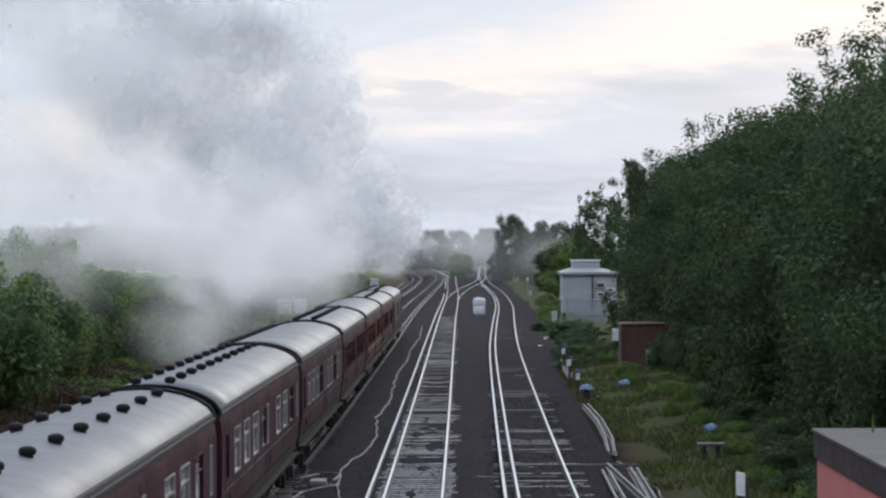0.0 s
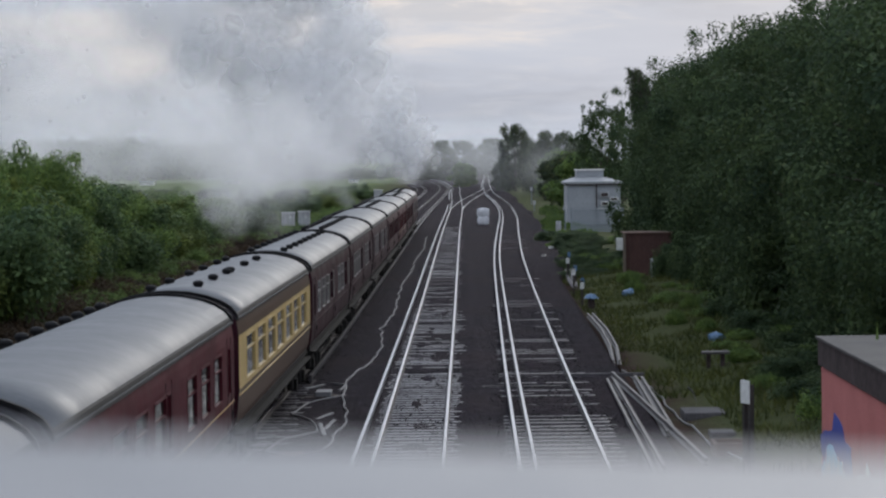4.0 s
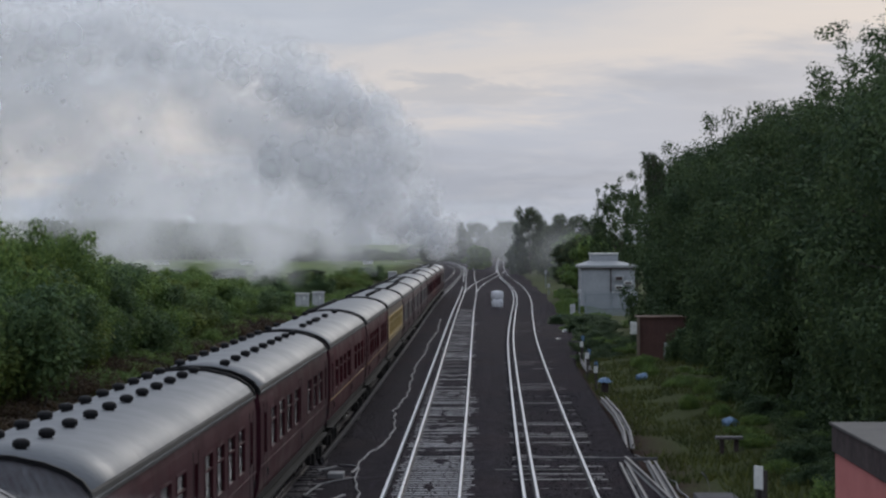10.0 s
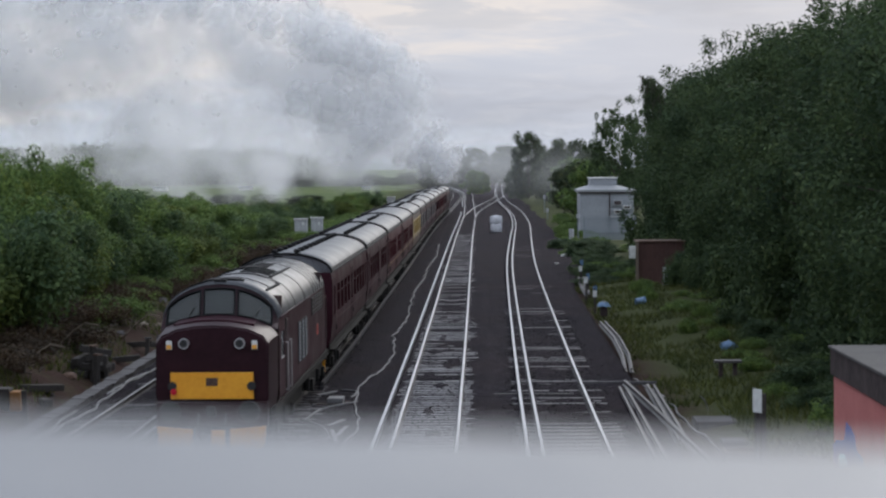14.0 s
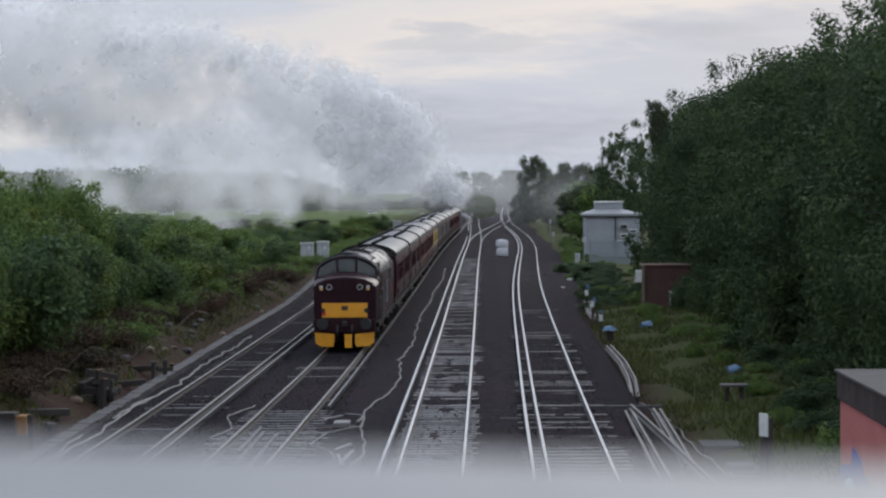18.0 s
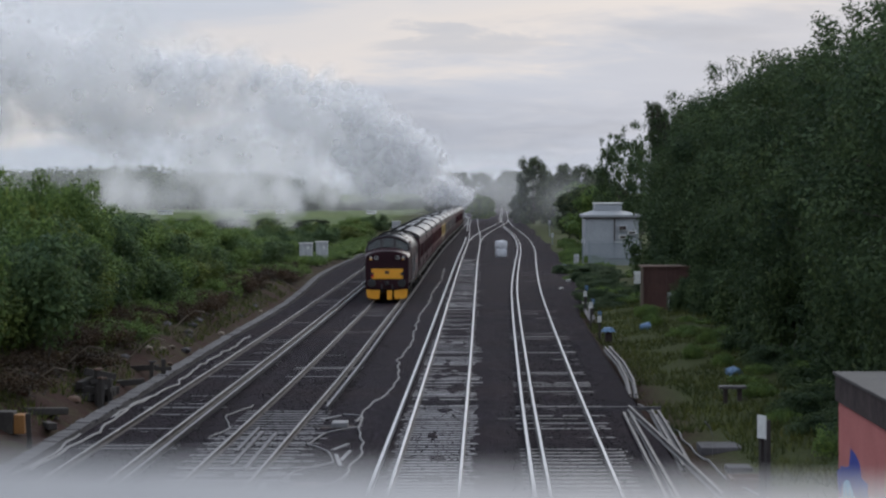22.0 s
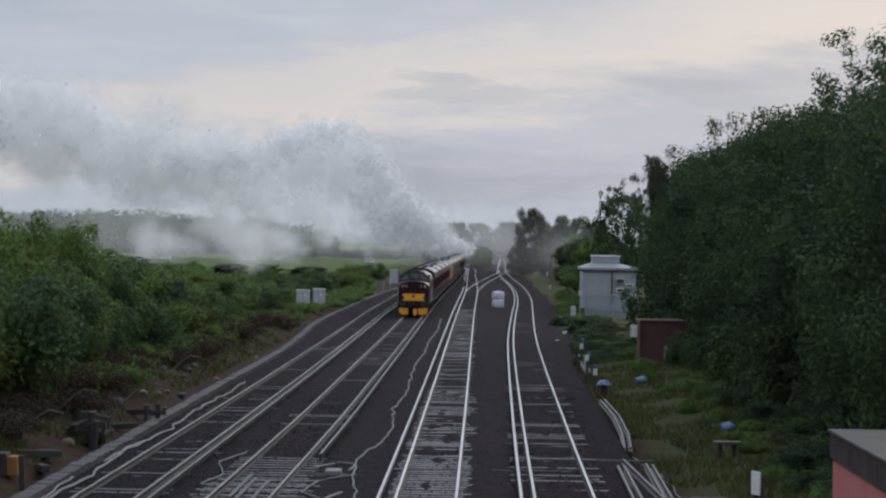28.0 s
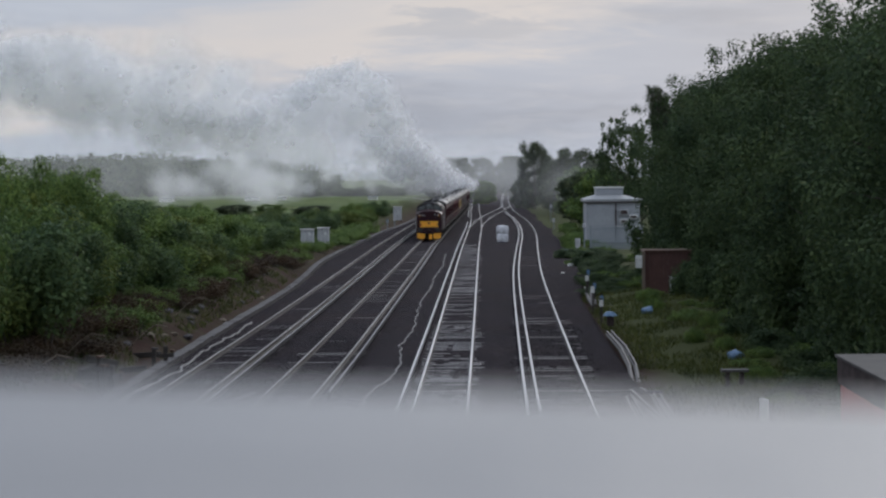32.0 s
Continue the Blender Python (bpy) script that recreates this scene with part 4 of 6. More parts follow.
        bmesh.ops.recalc_face_normals(bm, faces=bm.faces)
        bmesh.ops.bevel(bm, geom=[x for x in bm.edges if all(v in f0 for v in x.verts)], offset=0.04, segments=3, affect="EDGES")
        for fc in bm.faces:
            fc.smooth = True
        for ed in bm.edges:
            if len(ed.link_faces) == 2 and ed.calc_face_angle() > 0.55:
                ed.smooth = False
        nose = part("nose", bm, NOSE, c, "dark maroon bonnet nose")
        part("bonnet_top", sweep(bmesh.new(), [(-0.9, 2.90), (-0.4, 2.985), (0.0, 3.005), (0.4, 2.985), (0.9, 2.90), (0.9, 2.86), (0, 2.95), (-0.9, 2.86)],
                                 [(0, Y(0.5), 0), (0, Y(1.0), 0.02), (0, Y(1.4), 0.03)]), DARK_MAROON, nose, "bonnet door")
        # cab front: raked wall with window openings
        bm = bmesh.new()
        panes = ((-1.2, -0.43), (-0.35, 0.35), (0.43, 1.2))
        us = sorted({-1.335, 1.335, *[round(a + (b - a) * k / 6, 4) for a, b in panes for k in range(7)]})

        def sill(u):
            return 2.70 + 0.29 * (1 - (u / 1.345) ** 2)

        def brow(u):
            return float(np.interp(abs(u), [p[0] for p in arc[::-1]], [p[1] for p in arc[::-1]])) - 0.045

        def wall(u, k):
            return Vector((u, Y(1.42 + 0.34 * k), sill(u) + (brow(u) - sill(u)) * k))
        rowsv = [[bm.verts.new(wall(u, k)) for u in us] for k in (0.0, 0.1, 0.88, 1.0)]
        for r in range(3):
            for i in range(len(us) - 1):
                mid = (us[i] + us[i + 1]) / 2
                if r == 1 and any(a < mid < b for a, b in panes):
                    continue
                bm.faces.new((rowsv[r][i], rowsv[r][i + 1], rowsv[r + 1][i + 1], rowsv[r + 1][i]))
        bmesh.ops.recalc_face_normals(bm, faces=bm.faces)
        cab = part("cab_front", bm, NOSE, c)
        bm = bmesh.new()
        lv = [bm.verts.new(wall(u, 1.0) + Vector((0, -0.03 * flip, 0.004))) for u in us]
        uv = [bm.verts.new((u, Y(y_cab + 0.06), brow(u) + 0.05)) for u in us]
        for i in range(len(us) - 1):
            bm.faces.new((lv[i], lv[i + 1], uv[i + 1], uv[i]))
        bmesh.ops.recalc_face_normals(bm, faces=bm.faces)
        part("roof_brow", bm, LOCO_ROOF, cab)
        for a, b in panes:
            bm = bmesh.new()
            cols = [a + (b - a) * k / 6 for k in range(7)]
            ins = Vector((0, 0.03 * flip, -0.005))
            lo, hi = [bm.verts.new(wall(u, 0.1) + ins) for u in cols], [bm.verts.new(wall(u, 0.88) + ins) for u in cols]
            for k in range(6):
                bm.faces.new((lo[k], lo[k + 1], hi[k + 1], hi[k]))
            g = part("windscreen", bm, PANE, cab, "grey reflecting windscreen")
            q = [wall(u, 0.1) for u in cols] + [wall(u, 0.88) for u in cols[::-1]]
            bm = bmesh.new()
            for p0, p1 in zip(q, q[1:] + q[:1]):
                rod(bm, p0, p1, 0.024, seg=6)
            part("window_seal", bm, ROOF_BLACK, g)
        for x in (-0.75, 0.75):
            part("wiper", rod(bmesh.new(), (x, Y(1.44), 2.92), (x + 0.18, Y(1.55), 3.2), 0.012, seg=5), BLACK, cab)
        part("cab_back", boxed(-1.3, 1.3, *sorted((Y(3.0), Y(3.06))), 1.05, 3.4), SEAT, c)
        part("marker_light", boxed(-0.14, 0.14, *sorted((Y(1.78), Y(1.95))), 3.74, 3.84, bevel=0.02), ROOF_BLACK, cab)
        # nose furniture
        part("yellow_panel", boxed(-0.92, 0.92, *sorted((Y(-0.012), Y(0.03))), 1.27, 1.86, bevel=0.006), YELLOW, nose, "yellow warning panel")
        part("crest", boxed(-0.13, 0.13, *sorted((Y(-0.018), Y(0.0))), 1.56, 1.74, bevel=0.004), RUST, nose)
        for s in (-1, 1):
            part("lamp_bracket", rod(bmesh.new(), (s * 0.88, Y(-0.04), 1.56), (s * 0.88, Y(0.02), 1.56), 0.1, seg=14), BLACK, nose)
            bm = rod(bmesh.new(), (s * 0.62, Y(-0.03), 2.5), (s * 0.62, Y(0.12), 2.5), 0.12, seg=16)
            h = part("marker_lamp", bm, CHROME, nose, "round lamp with bright rim")
            part("lens", rod(bmesh.new(), (s * 0.62, Y(-0.036), 2.5), (s * 0.62, Y(0.0), 2.5), 0.092, seg=16), BLACK, h)
            part("warning_sign", boxed(s * 0.95 - 0.062, s * 0.95 + 0.062, *sorted((Y(-0.005), Y(0.06))), 2.37, 2.56, bevel=0.004), WHITE, nose, "small white and yellow warning sign")
            part("sign_symbol", boxed(s * 0.95 - 0.05, s * 0.95 + 0.05, *sorted((Y(-0.011), Y(0.02))), 2.38, 2.47, bevel=0.002), YELLOW, nose)
        part("tail_lamp", rod(bmesh.new(), (-0.84, Y(-0.1), 1.44), (-0.84, Y(-0.042), 1.44), 0.07, seg=12), RED_GLASS, nose, "red tail lamp")
        part("buffer_beam", boxed(-1.24, 1.24, *sorted((Y(-0.02), Y(0.2))), 0.66, 1.2, bevel=0.02), NOSE, c)
        for s in (-1, 1):
            bm = rod(bmesh.new(), (s * 0.87, Y(-0.02), 1.03), (s * 0.87, Y(-0.42), 1.03), 0.11, seg=12)
            rod(bm, (s * 0.87, Y(-0.42), 1.03), (s * 0.87, Y(-0.47), 1.03), 0.24, 0.22, seg=18)
            part("buffer", bm, BLACK, c)
            bm = bmesh.new()
            pts = [(s * 0.42, 0.62), (s * 1.2, 0.68), (s * 1.18, 0.25), (s * 0.98, 0.12), (s * 0.46, 0.10), (s * 0.42, 0.3)]
            a = [bm.verts.new((u, Y(-0.30 + 0.12 * abs(u)), z)) for u, z in pts]
            b = [bm.verts.new((u, Y(-0.22 + 0.12 * abs(u)), z)) for u, z in pts]
            bm.faces.new(a)
            bm.faces.new(b[::-1])
            for i in range(len(pts)):
                bm.faces.new((a[i], b[i], b[(i + 1) % len(pts)], a[(i + 1) % len(pts)]))
            bmesh.ops.recalc_face_normals(bm, faces=bm.faces)
            part("snow_plough", bm, YELLOW, c, "yellow snow plough")
            bm = bmesh.new()
            tube(bm, [(s * 0.3, Y(-0.05), 0.95), (s * 0.3, Y(-0.2), 0.7), (s * 0.26, Y(-0.2), 0.45), (s * 0.22, Y(-0.1), 0.35)], 0.03)
            part("brake_hose", bm, BLACK, c)
        part("middle_plough", boxed(0.0, 0.3, *sorted((Y(-0.28), Y(-0.2))), 0.06, 0.6, bevel=0.02), YELLOW, c, "yellow plough blade")
        bm = boxed(-0.09, 0.09, *sorted((Y(-0.36), Y(0.0))), 0.92, 1.12, bevel=0.03)
        part("coupling_hook", bm, BLACK, c)
    part("underframe", boxed(-1.2, 1.2, 0.6, L - 0.6, 0.8, 1.04), UNDER, c)
    part("fuel_tank", boxed(-1.1, 1.1, 7.0, 11.2, 0.28, 0.82, bevel=0.06), UNDER, c)
    for y in (3.9, L - 3.9):
        bogie(c, y, 4.1, 0.55, 2.3)
        part("middle_wheelset", rod(bmesh.new(), (-0.8, y, 0.55), (0.8, y, 0.55), 0.5, seg=18), WHEEL, c)
    return c


LOCO = diesel()
LIVERY = [
    ("darker maroon coach with twin rows of black roof ventilators", DARKER_MAROON, None, 9, "dense", None, ()),
    ("darker maroon coach with few roof ventilators", DARKER_MAROON, None, 8, "pairs", None, ()),
    ("maroon coach with pale blinds drawn in some windows", MAROON, None, 8, "sparse", None, (1, 3, 7)),
    ("maroon coach with a smooth wet grey roof", MAROON, None, 8, "left", None, (2, 5, 9)),
    ("brown and cream coach with large windows", UMBER, CREAM, 7, "ends", UMBER, ()),
    ("dark maroon coach with pale window frames", DARK_MAROON, None, 8, "pairs", None, (3,)),
    ("dark maroon coach with dense roof ventilators", DARK_MAROON, None, 8, "dense", None, ()),
    ("dark maroon coach with a plain grey roof", DARK_MAROON, None, 9, "left", None, (4,)),
]
KINDS = [coach(lab, paint, up, win, vents=v, band=bd, blinds=bl, **({"doors": (), "glazed": 0.4, "ends": 1.2} if up else {})) for lab, paint, up, win, v, bd, bl in LIVERY]
COACHES = KINDS + [copy_thing(KINDS[i], pose(0, 0, 0)) for i in (0, 3, 1, 6)]
PITCH = 20.7
# where the tail locomotive's nose is along the line, over time
NOSE_Y = line_x([(0, -97.2), (3, -64.5), (6, -32.2), (10, 10.3), (13, 42.0), (16, 75.2), (19, 107.8), (22, 139.8), (26, 182), (29, 212), (32, 241)])


def on_line(front, back):
    """The pose of a vehicle whose bogies stand at these two places of its line."""
    a, b = Vector((LINE_B(front), front, 0)), Vector((LINE_B(back), back, 0))
    return a, math.degrees(math.atan2(-(b - a).x, (b - a).y))


def ride(thing, off, length):
    rows = []
    for t in np.arange(0, 32.01, 1.0):
        y = NOSE_Y(float(t)) + off
        a, turn = on_line(y + 3.0, y + length - 3.0)
        rows.append((float(t), Matrix.Translation(a) @ pose(0, 0, 0, 0, 0, turn) @ pose(0, -3.0, 0)))
    walk(thing, rows)

# ---- plants ----


def leaf_cloud(rng, centres, radii, count, size, droop=0.0):
    """Leaves as small folded quads, scattered through clumps; returns vertices and faces."""
    k = len(centres)
    share = radii[:, 0] ** 1.8
    pick = rng.choice(k, count, p=share / share.sum())
    d = rng.normal(size=(count, 3))
    d /= np.linalg.norm(d, axis=1, keepdims=True)
    r = rng.random(count) ** 0.45
    pos = centres[pick] + d * (radii[pick] * r[:, None])
    pos[:, 2] -= droop * rng.random(count) ** 2 * 2.0
    nrm = d * 1.0 + rng.normal(size=(count, 3)) * 0.5 + np.array([0, 0, 0.4])
    nrm /= np.linalg.norm(nrm, axis=1, keepdims=True)
    a = np.cross(nrm, rng.normal(size=(count, 3)))
    a /= np.linalg.norm(a, axis=1, keepdims=True) + 1e-9
    b = np.cross(nrm, a)
    s = size * rng.uniform(0.6, 1.4, (count, 1))
    v = np.stack([pos - a * s, pos - b * s * 0.45 + nrm * s * 0.12, pos + a * s, pos + b * s * 0.45 + nrm * s * 0.12], 1)
    return v.reshape(-1, 3), np.arange(count * 4).reshape(count, 4)


def limb(bm, a, b, r0, r1, rng, n=4, bend=0.25):
    a, b = np.array(a, float), np.array(b, float)
    pts = [a + (b - a) * i / n + (rng.normal(size=3) * bend * (0 < i < n)) for i in range(n + 1)]
    for i in range(n):
        rod(bm, pts[i], pts[i + 1], r0 + (r1 - r0) * i / n, r0 + (r1 - r0) * (i + 1) / n, 7)


def tree(label, seed, height, spread, bare, clumps, leaves, size, material, droop=0.0, category="tree", group="trees beside the line", lean=0.0, wispy=0.0):
    rng = np.random.default_rng(seed)
    t = empty("tree", label, category, group)
    bm = bmesh.new()
    limb(bm, (0, 0, -0.3), (lean, 0, height * 0.72), 0.02 * height + 0.05, 0.05, rng, 6, 0.18)
    cs, rs = [], []
    for i in range(clumps):
        f = (i + 0.5) / clumps
        z = height * (bare + (0.97 - bare) * f)
        reach = spread * (0.35 + 0.75 * math.sin(math.pi * (0.12 + 0.83 * f)) ** 0.8) * rng.uniform(0.45, 1.1)
        a = i * 2.399 + rng.uniform(-0.5, 0.5)
        p = np.array([lean * f + reach * math.cos(a), reach * math.sin(a), z + rng.uniform(-0.4, 0.4)])
        cs.append(p)
        rs.append(np.array([1, 1, 0.75]) * spread * rng.uniform(0.2, 0.42))
        if i % 3 == 0:
            limb(bm, (lean * f * 0.7, 0, z * 0.72), p, 0.012 * height * (1.05 - f) + 0.02, 0.015, rng, 3, 0.15)
        for _ in range(int(wispy)):
            cs.append(p + rng.normal(size=3) * spread * 0.3 + np.array([0, 0, spread * 0.22]))
            rs.append(np.array([1.2, 1.2, 0.9]) * spread * 0.12)
    part("trunk", bm, BARK, t, "bare bark trunk and limbs")
    v, f = leaf_cloud(rng, np.array(cs), np.array(rs), leaves, size, droop)
    np_mesh("crown", v, f, material, t, "dense leafy crown")
    return t


def shrub(label, seed, wide, height, leaves, size, material, group, category="bush", sparse=False):
    """A thicket: stems from the ground and a ragged mass of leaves."""
    rng = np.random.default_rng(seed)
    t = empty("bush", label, category, group)
    bm = bmesh.new()
    cs, rs = [], []
    n = 26 if not sparse else 12
    for i in range(n):
        p = np.array([rng.uniform(-wide, wide) * 0.5, rng.uniform(-wide, wide) * 0.5, 0.0])
        top = height * rng.uniform(0.3, 0.95) * (1 - 0.45 * (np.hypot(p[0], p[1]) / (0.72 * wide)) ** 2)
        q = p + np.array([rng.normal() * 0.3, rng.normal() * 0.3, max(top, 0.35)])
        if i % 2 == 0:
            limb(bm, p + (0, 0, -0.3), q, 0.04, 0.012, rng, 3, 0.1)
        cs += [q, p + (q - p) * 0.55]
        rs += [np.array([1, 1, 0.9]) * wide * rng.uniform(0.13, 0.24)] * 2
        if i % 3 == 0:
            cs.append(q + np.array([rng.normal() * 0.5, rng.normal() * 0.5, wide * 0.11]))
            rs.append(np.array([1.0, 1.0, 0.9]) * wide * 0.09)
    tagged(part("stems", bm, BARK, t), kind="stuff")
    v, f = leaf_cloud(rng, np.array(cs), np.array(rs), leaves, size)
    v[:, 2] = np.maximum(v[:, 2], -0.2)
    np_mesh("foliage", v, f, material, t)
    return t


def at(x, y, turn=0.0, s=1.0, sz=None, dz=0.0):
    return pose(x, y, rise(x, y) + dz, 0, 0, turn) @ Matrix.Diagonal((s, s, sz or s, 1))


def place(kinds, spots):
    """Put kinds of plant at spots (kind, x, y, turn, scale, vertical scale)."""
    used = set()
    for k, x, y, turn, s, sz in spots:
        m = at(x, y, turn, s, sz)
        if k in used:
            copy_thing(kinds[k], m)
        else:
            kinds[k].matrix_basis = m
            used.add(k)


def build_right_trees():
    g = "trees beside the line"
    kinds = [
        tree("tall dark green tree with drooping outer twigs", 11, 12.0, 3.9, 0.16, 80, 56000, 0.09, LEAF_TREE, 0.9, group=g),
        tree("broad dark green tree at the edge of the wood", 12, 11.5, 4.2, 0.16, 84, 58000, 0.092, LEAF_TREE, 0.3, group=g),
        tree("dense dark green tree with a ragged outline", 13, 12.0, 4.0, 0.18, 76, 54000, 0.092, LEAF_TREE, 0.5, group=g, wispy=1),
        tree("tall feathery tree with open upright twigs", 14, 13.5, 3.0, 0.15, 60, 30000, 0.08, LEAF_TREE, 0.0, group=g, wispy=3),
    ]
    spots = [
        (0, 16.0, 176, 150, 1.0, 1.08), (1, 16.0, 160, 40, 1.0, 1.06), (2, 14.6, 146, 200, 1.0, 1.03), (1, 14.8, 131, 130, 1.0, 1.02),
        (0, 15.0, 118, 190, 1.02, 0.99), (2, 14.6, 105, 230, 1.0, 0.99), (1, 14.4, 93, 300, 1.0, 0.97), (2, 14.8, 82, 15, 1.05, 0.97),
        (0, 14.2, 72, 70, 1.0, 0.93), (1, 13.6, 62, 200, 0.95, 0.9), (3, 15.6, 88, 30, 1.05, 1.0), (3, 14.6, 76, 120, 1.0, 0.99),
        (1, 20.5, 165, 75, 1.15, 1.15), (2, 20.5, 140, 20, 1.2, 1.1), (0, 20.5, 118, 260, 1.2, 1.1), (1, 20.0, 98, 330, 1.15, 1.06), (2, 19.5, 80, 160, 1.15, 1.04),
    ]
    place(kinds, spots)
    low = [
        shrub("low green shrubs under the trees", 21, 4.2, 2.6, 14000, 0.1, LEAF_HEDGE, "undergrowth below the trees"),
        shrub("dark undergrowth below the trees", 22, 4.6, 3.4, 15000, 0.11, LEAF_TREE, "undergrowth below the trees"),
        shrub("low bright green weeds in the grass", 23, 3.0, 1.1, 9000, 0.075, LEAF_HEDGE, "undergrowth below the trees"),
    ]
    rng = random.Random(9)
    sp = [(1, 13.6, y, rng.uniform(0, 360), 1.0, rng.uniform(0.9, 1.3)) for y in (58, 66, 75, 84, 93, 103, 113, 132, 141, 150, 160, 171)]
    sp += [(1, 16.0, y, rng.uniform(0, 360), 1.1, 1.6) for y in (60, 70, 80, 90, 100, 110, 120, 130, 140, 150, 160, 170)]
    sp += [(0, 11.4, y, rng.uniform(0, 360), rng.uniform(0.6, 0.85), rng.uniform(0.3, 0.6)) for y in (61, 68, 77, 84, 92, 99, 107, 116, 138, 147)]
    sp += [(0, 12.6, 123, 10, 0.8, 0.7), (0, 13.2, 133, 10, 0.9, 0.9), (0, 7.8, 137, 50, 0.5, 0.4), (0, 9.4, 142, 50, 0.7, 0.5), (0, 8.4, 150, 70, 0.5, 0.4), (0, 9.8, 178, 30, 0.6, 0.3), (0, 11.6, 186, 0, 0.7, 0.32)]
    sp += [(2, 8.3 + rng.uniform(-0.6, 1.6), y, rng.uniform(0, 360), rng.uniform(0.45, 0.8), rng.uniform(0.3, 0.7)) for y in np.arange(58, 128, 4.3)]
    sp += [(1, 11.0 + rng.uniform(-0.4, 0.4), y, rng.uniform(0, 360), rng.uniform(0.5, 0.7), rng.uniform(0.25, 0.45)) for y in (51, 56, 61, 66, 72, 79, 87, 96)]
    sp += [(1, 9.3 + rng.uniform(-0.4, 0.4), y, rng.uniform(0, 360), rng.uniform(0.4, 0.5), rng.uniform(0.18, 0.28)) for y in (50, 54, 58.5, 63, 68)]
    sp += [(0, 9.6 + rng.uniform(-0.7, 0.9), y, rng.uniform(0, 360), rng.uniform(0.5, 0.85), rng.uniform(0.3, 0.6)) for y in np.arange(199, 300, 8.0)]
    sp += [(1, 7.2 + rng.uniform(-0.8, 2.6), y, rng.uniform(0, 360), rng.uniform(0.35, 0.55), rng.uniform(0.14, 0.26)) for y in np.arange(134, 202, 4.2)]
    sp += [(2, 6.6 + rng.uniform(-0.3, 1.2), y, rng.uniform(0, 360), rng.uniform(0.5, 0.8), rng.uniform(0.3, 0.6)) for y in np.arange(146, 240, 6.0)]
    sp += [(1, 11.5, 127.5, 40, 0.55, 0.75), (1, 12.2, 124, 90, 0.6, 0.7)]
    place(low, sp)


def weeping_tree():
    """A half-dead tree whose thin outer twigs hang in strands."""
    rng = np.random.default_rng(51)
    t = empty("tree", "half-dead tree with bare hanging twigs", "tree", "trees beside the line", at(13.2, 160))
    bm = bmesh.new()
    limb(bm, (0, 0, -0.3), (-0.4, 0, 11.2), 0.22, 0.07, rng, 6, 0.12)
    tw, cs = bmesh.new(), []
    for k in range(11):
        a = rng.uniform(-1.0, 1.0)
        reach = rng.uniform(1.6, 3.3)
        tip = np.array([-0.4 - reach * math.cos(a), reach * math.sin(a), 11.7 + rng.uniform(-0.8, 0.9)])
        root = np.array([-0.4, 0, rng.uniform(9.4, 11.0)])
        limb(bm, root, tip, 0.06, 0.025, rng, 4, 0.08)
        for _ in range(9):
            p = root + (tip - root) * rng.uniform(0.55, 1.0)
            drop = rng.uniform(0.5, 2.6)
            q = p + np.array([rng.normal() * 0.12, rng.normal() * 0.12, -drop * 0.5])
            r = q + np.array([rng.normal() * 0.1, rng.normal() * 0.1, -drop * 0.5])
            rod(tw, p, q, 0.022, 0.018, 4)
            rod(tw, q, r, 0.018, 0.012, 4)
            cs += [q, r, p]
    part("trunk", bm, BARK, t, "bare bark trunk and limbs")
    tagged(part("hanging_twigs", tw, BARK, t, "thin bare hanging twigs"), kind="stuff")
    v, f = leaf_cloud(rng, np.array(cs), np.full((len(cs), 3), 0.24), 11000, 0.065, 0.25)
    np_mesh("leaves", v, f, LEAF_TREE, t, "sparse hanging leaves")


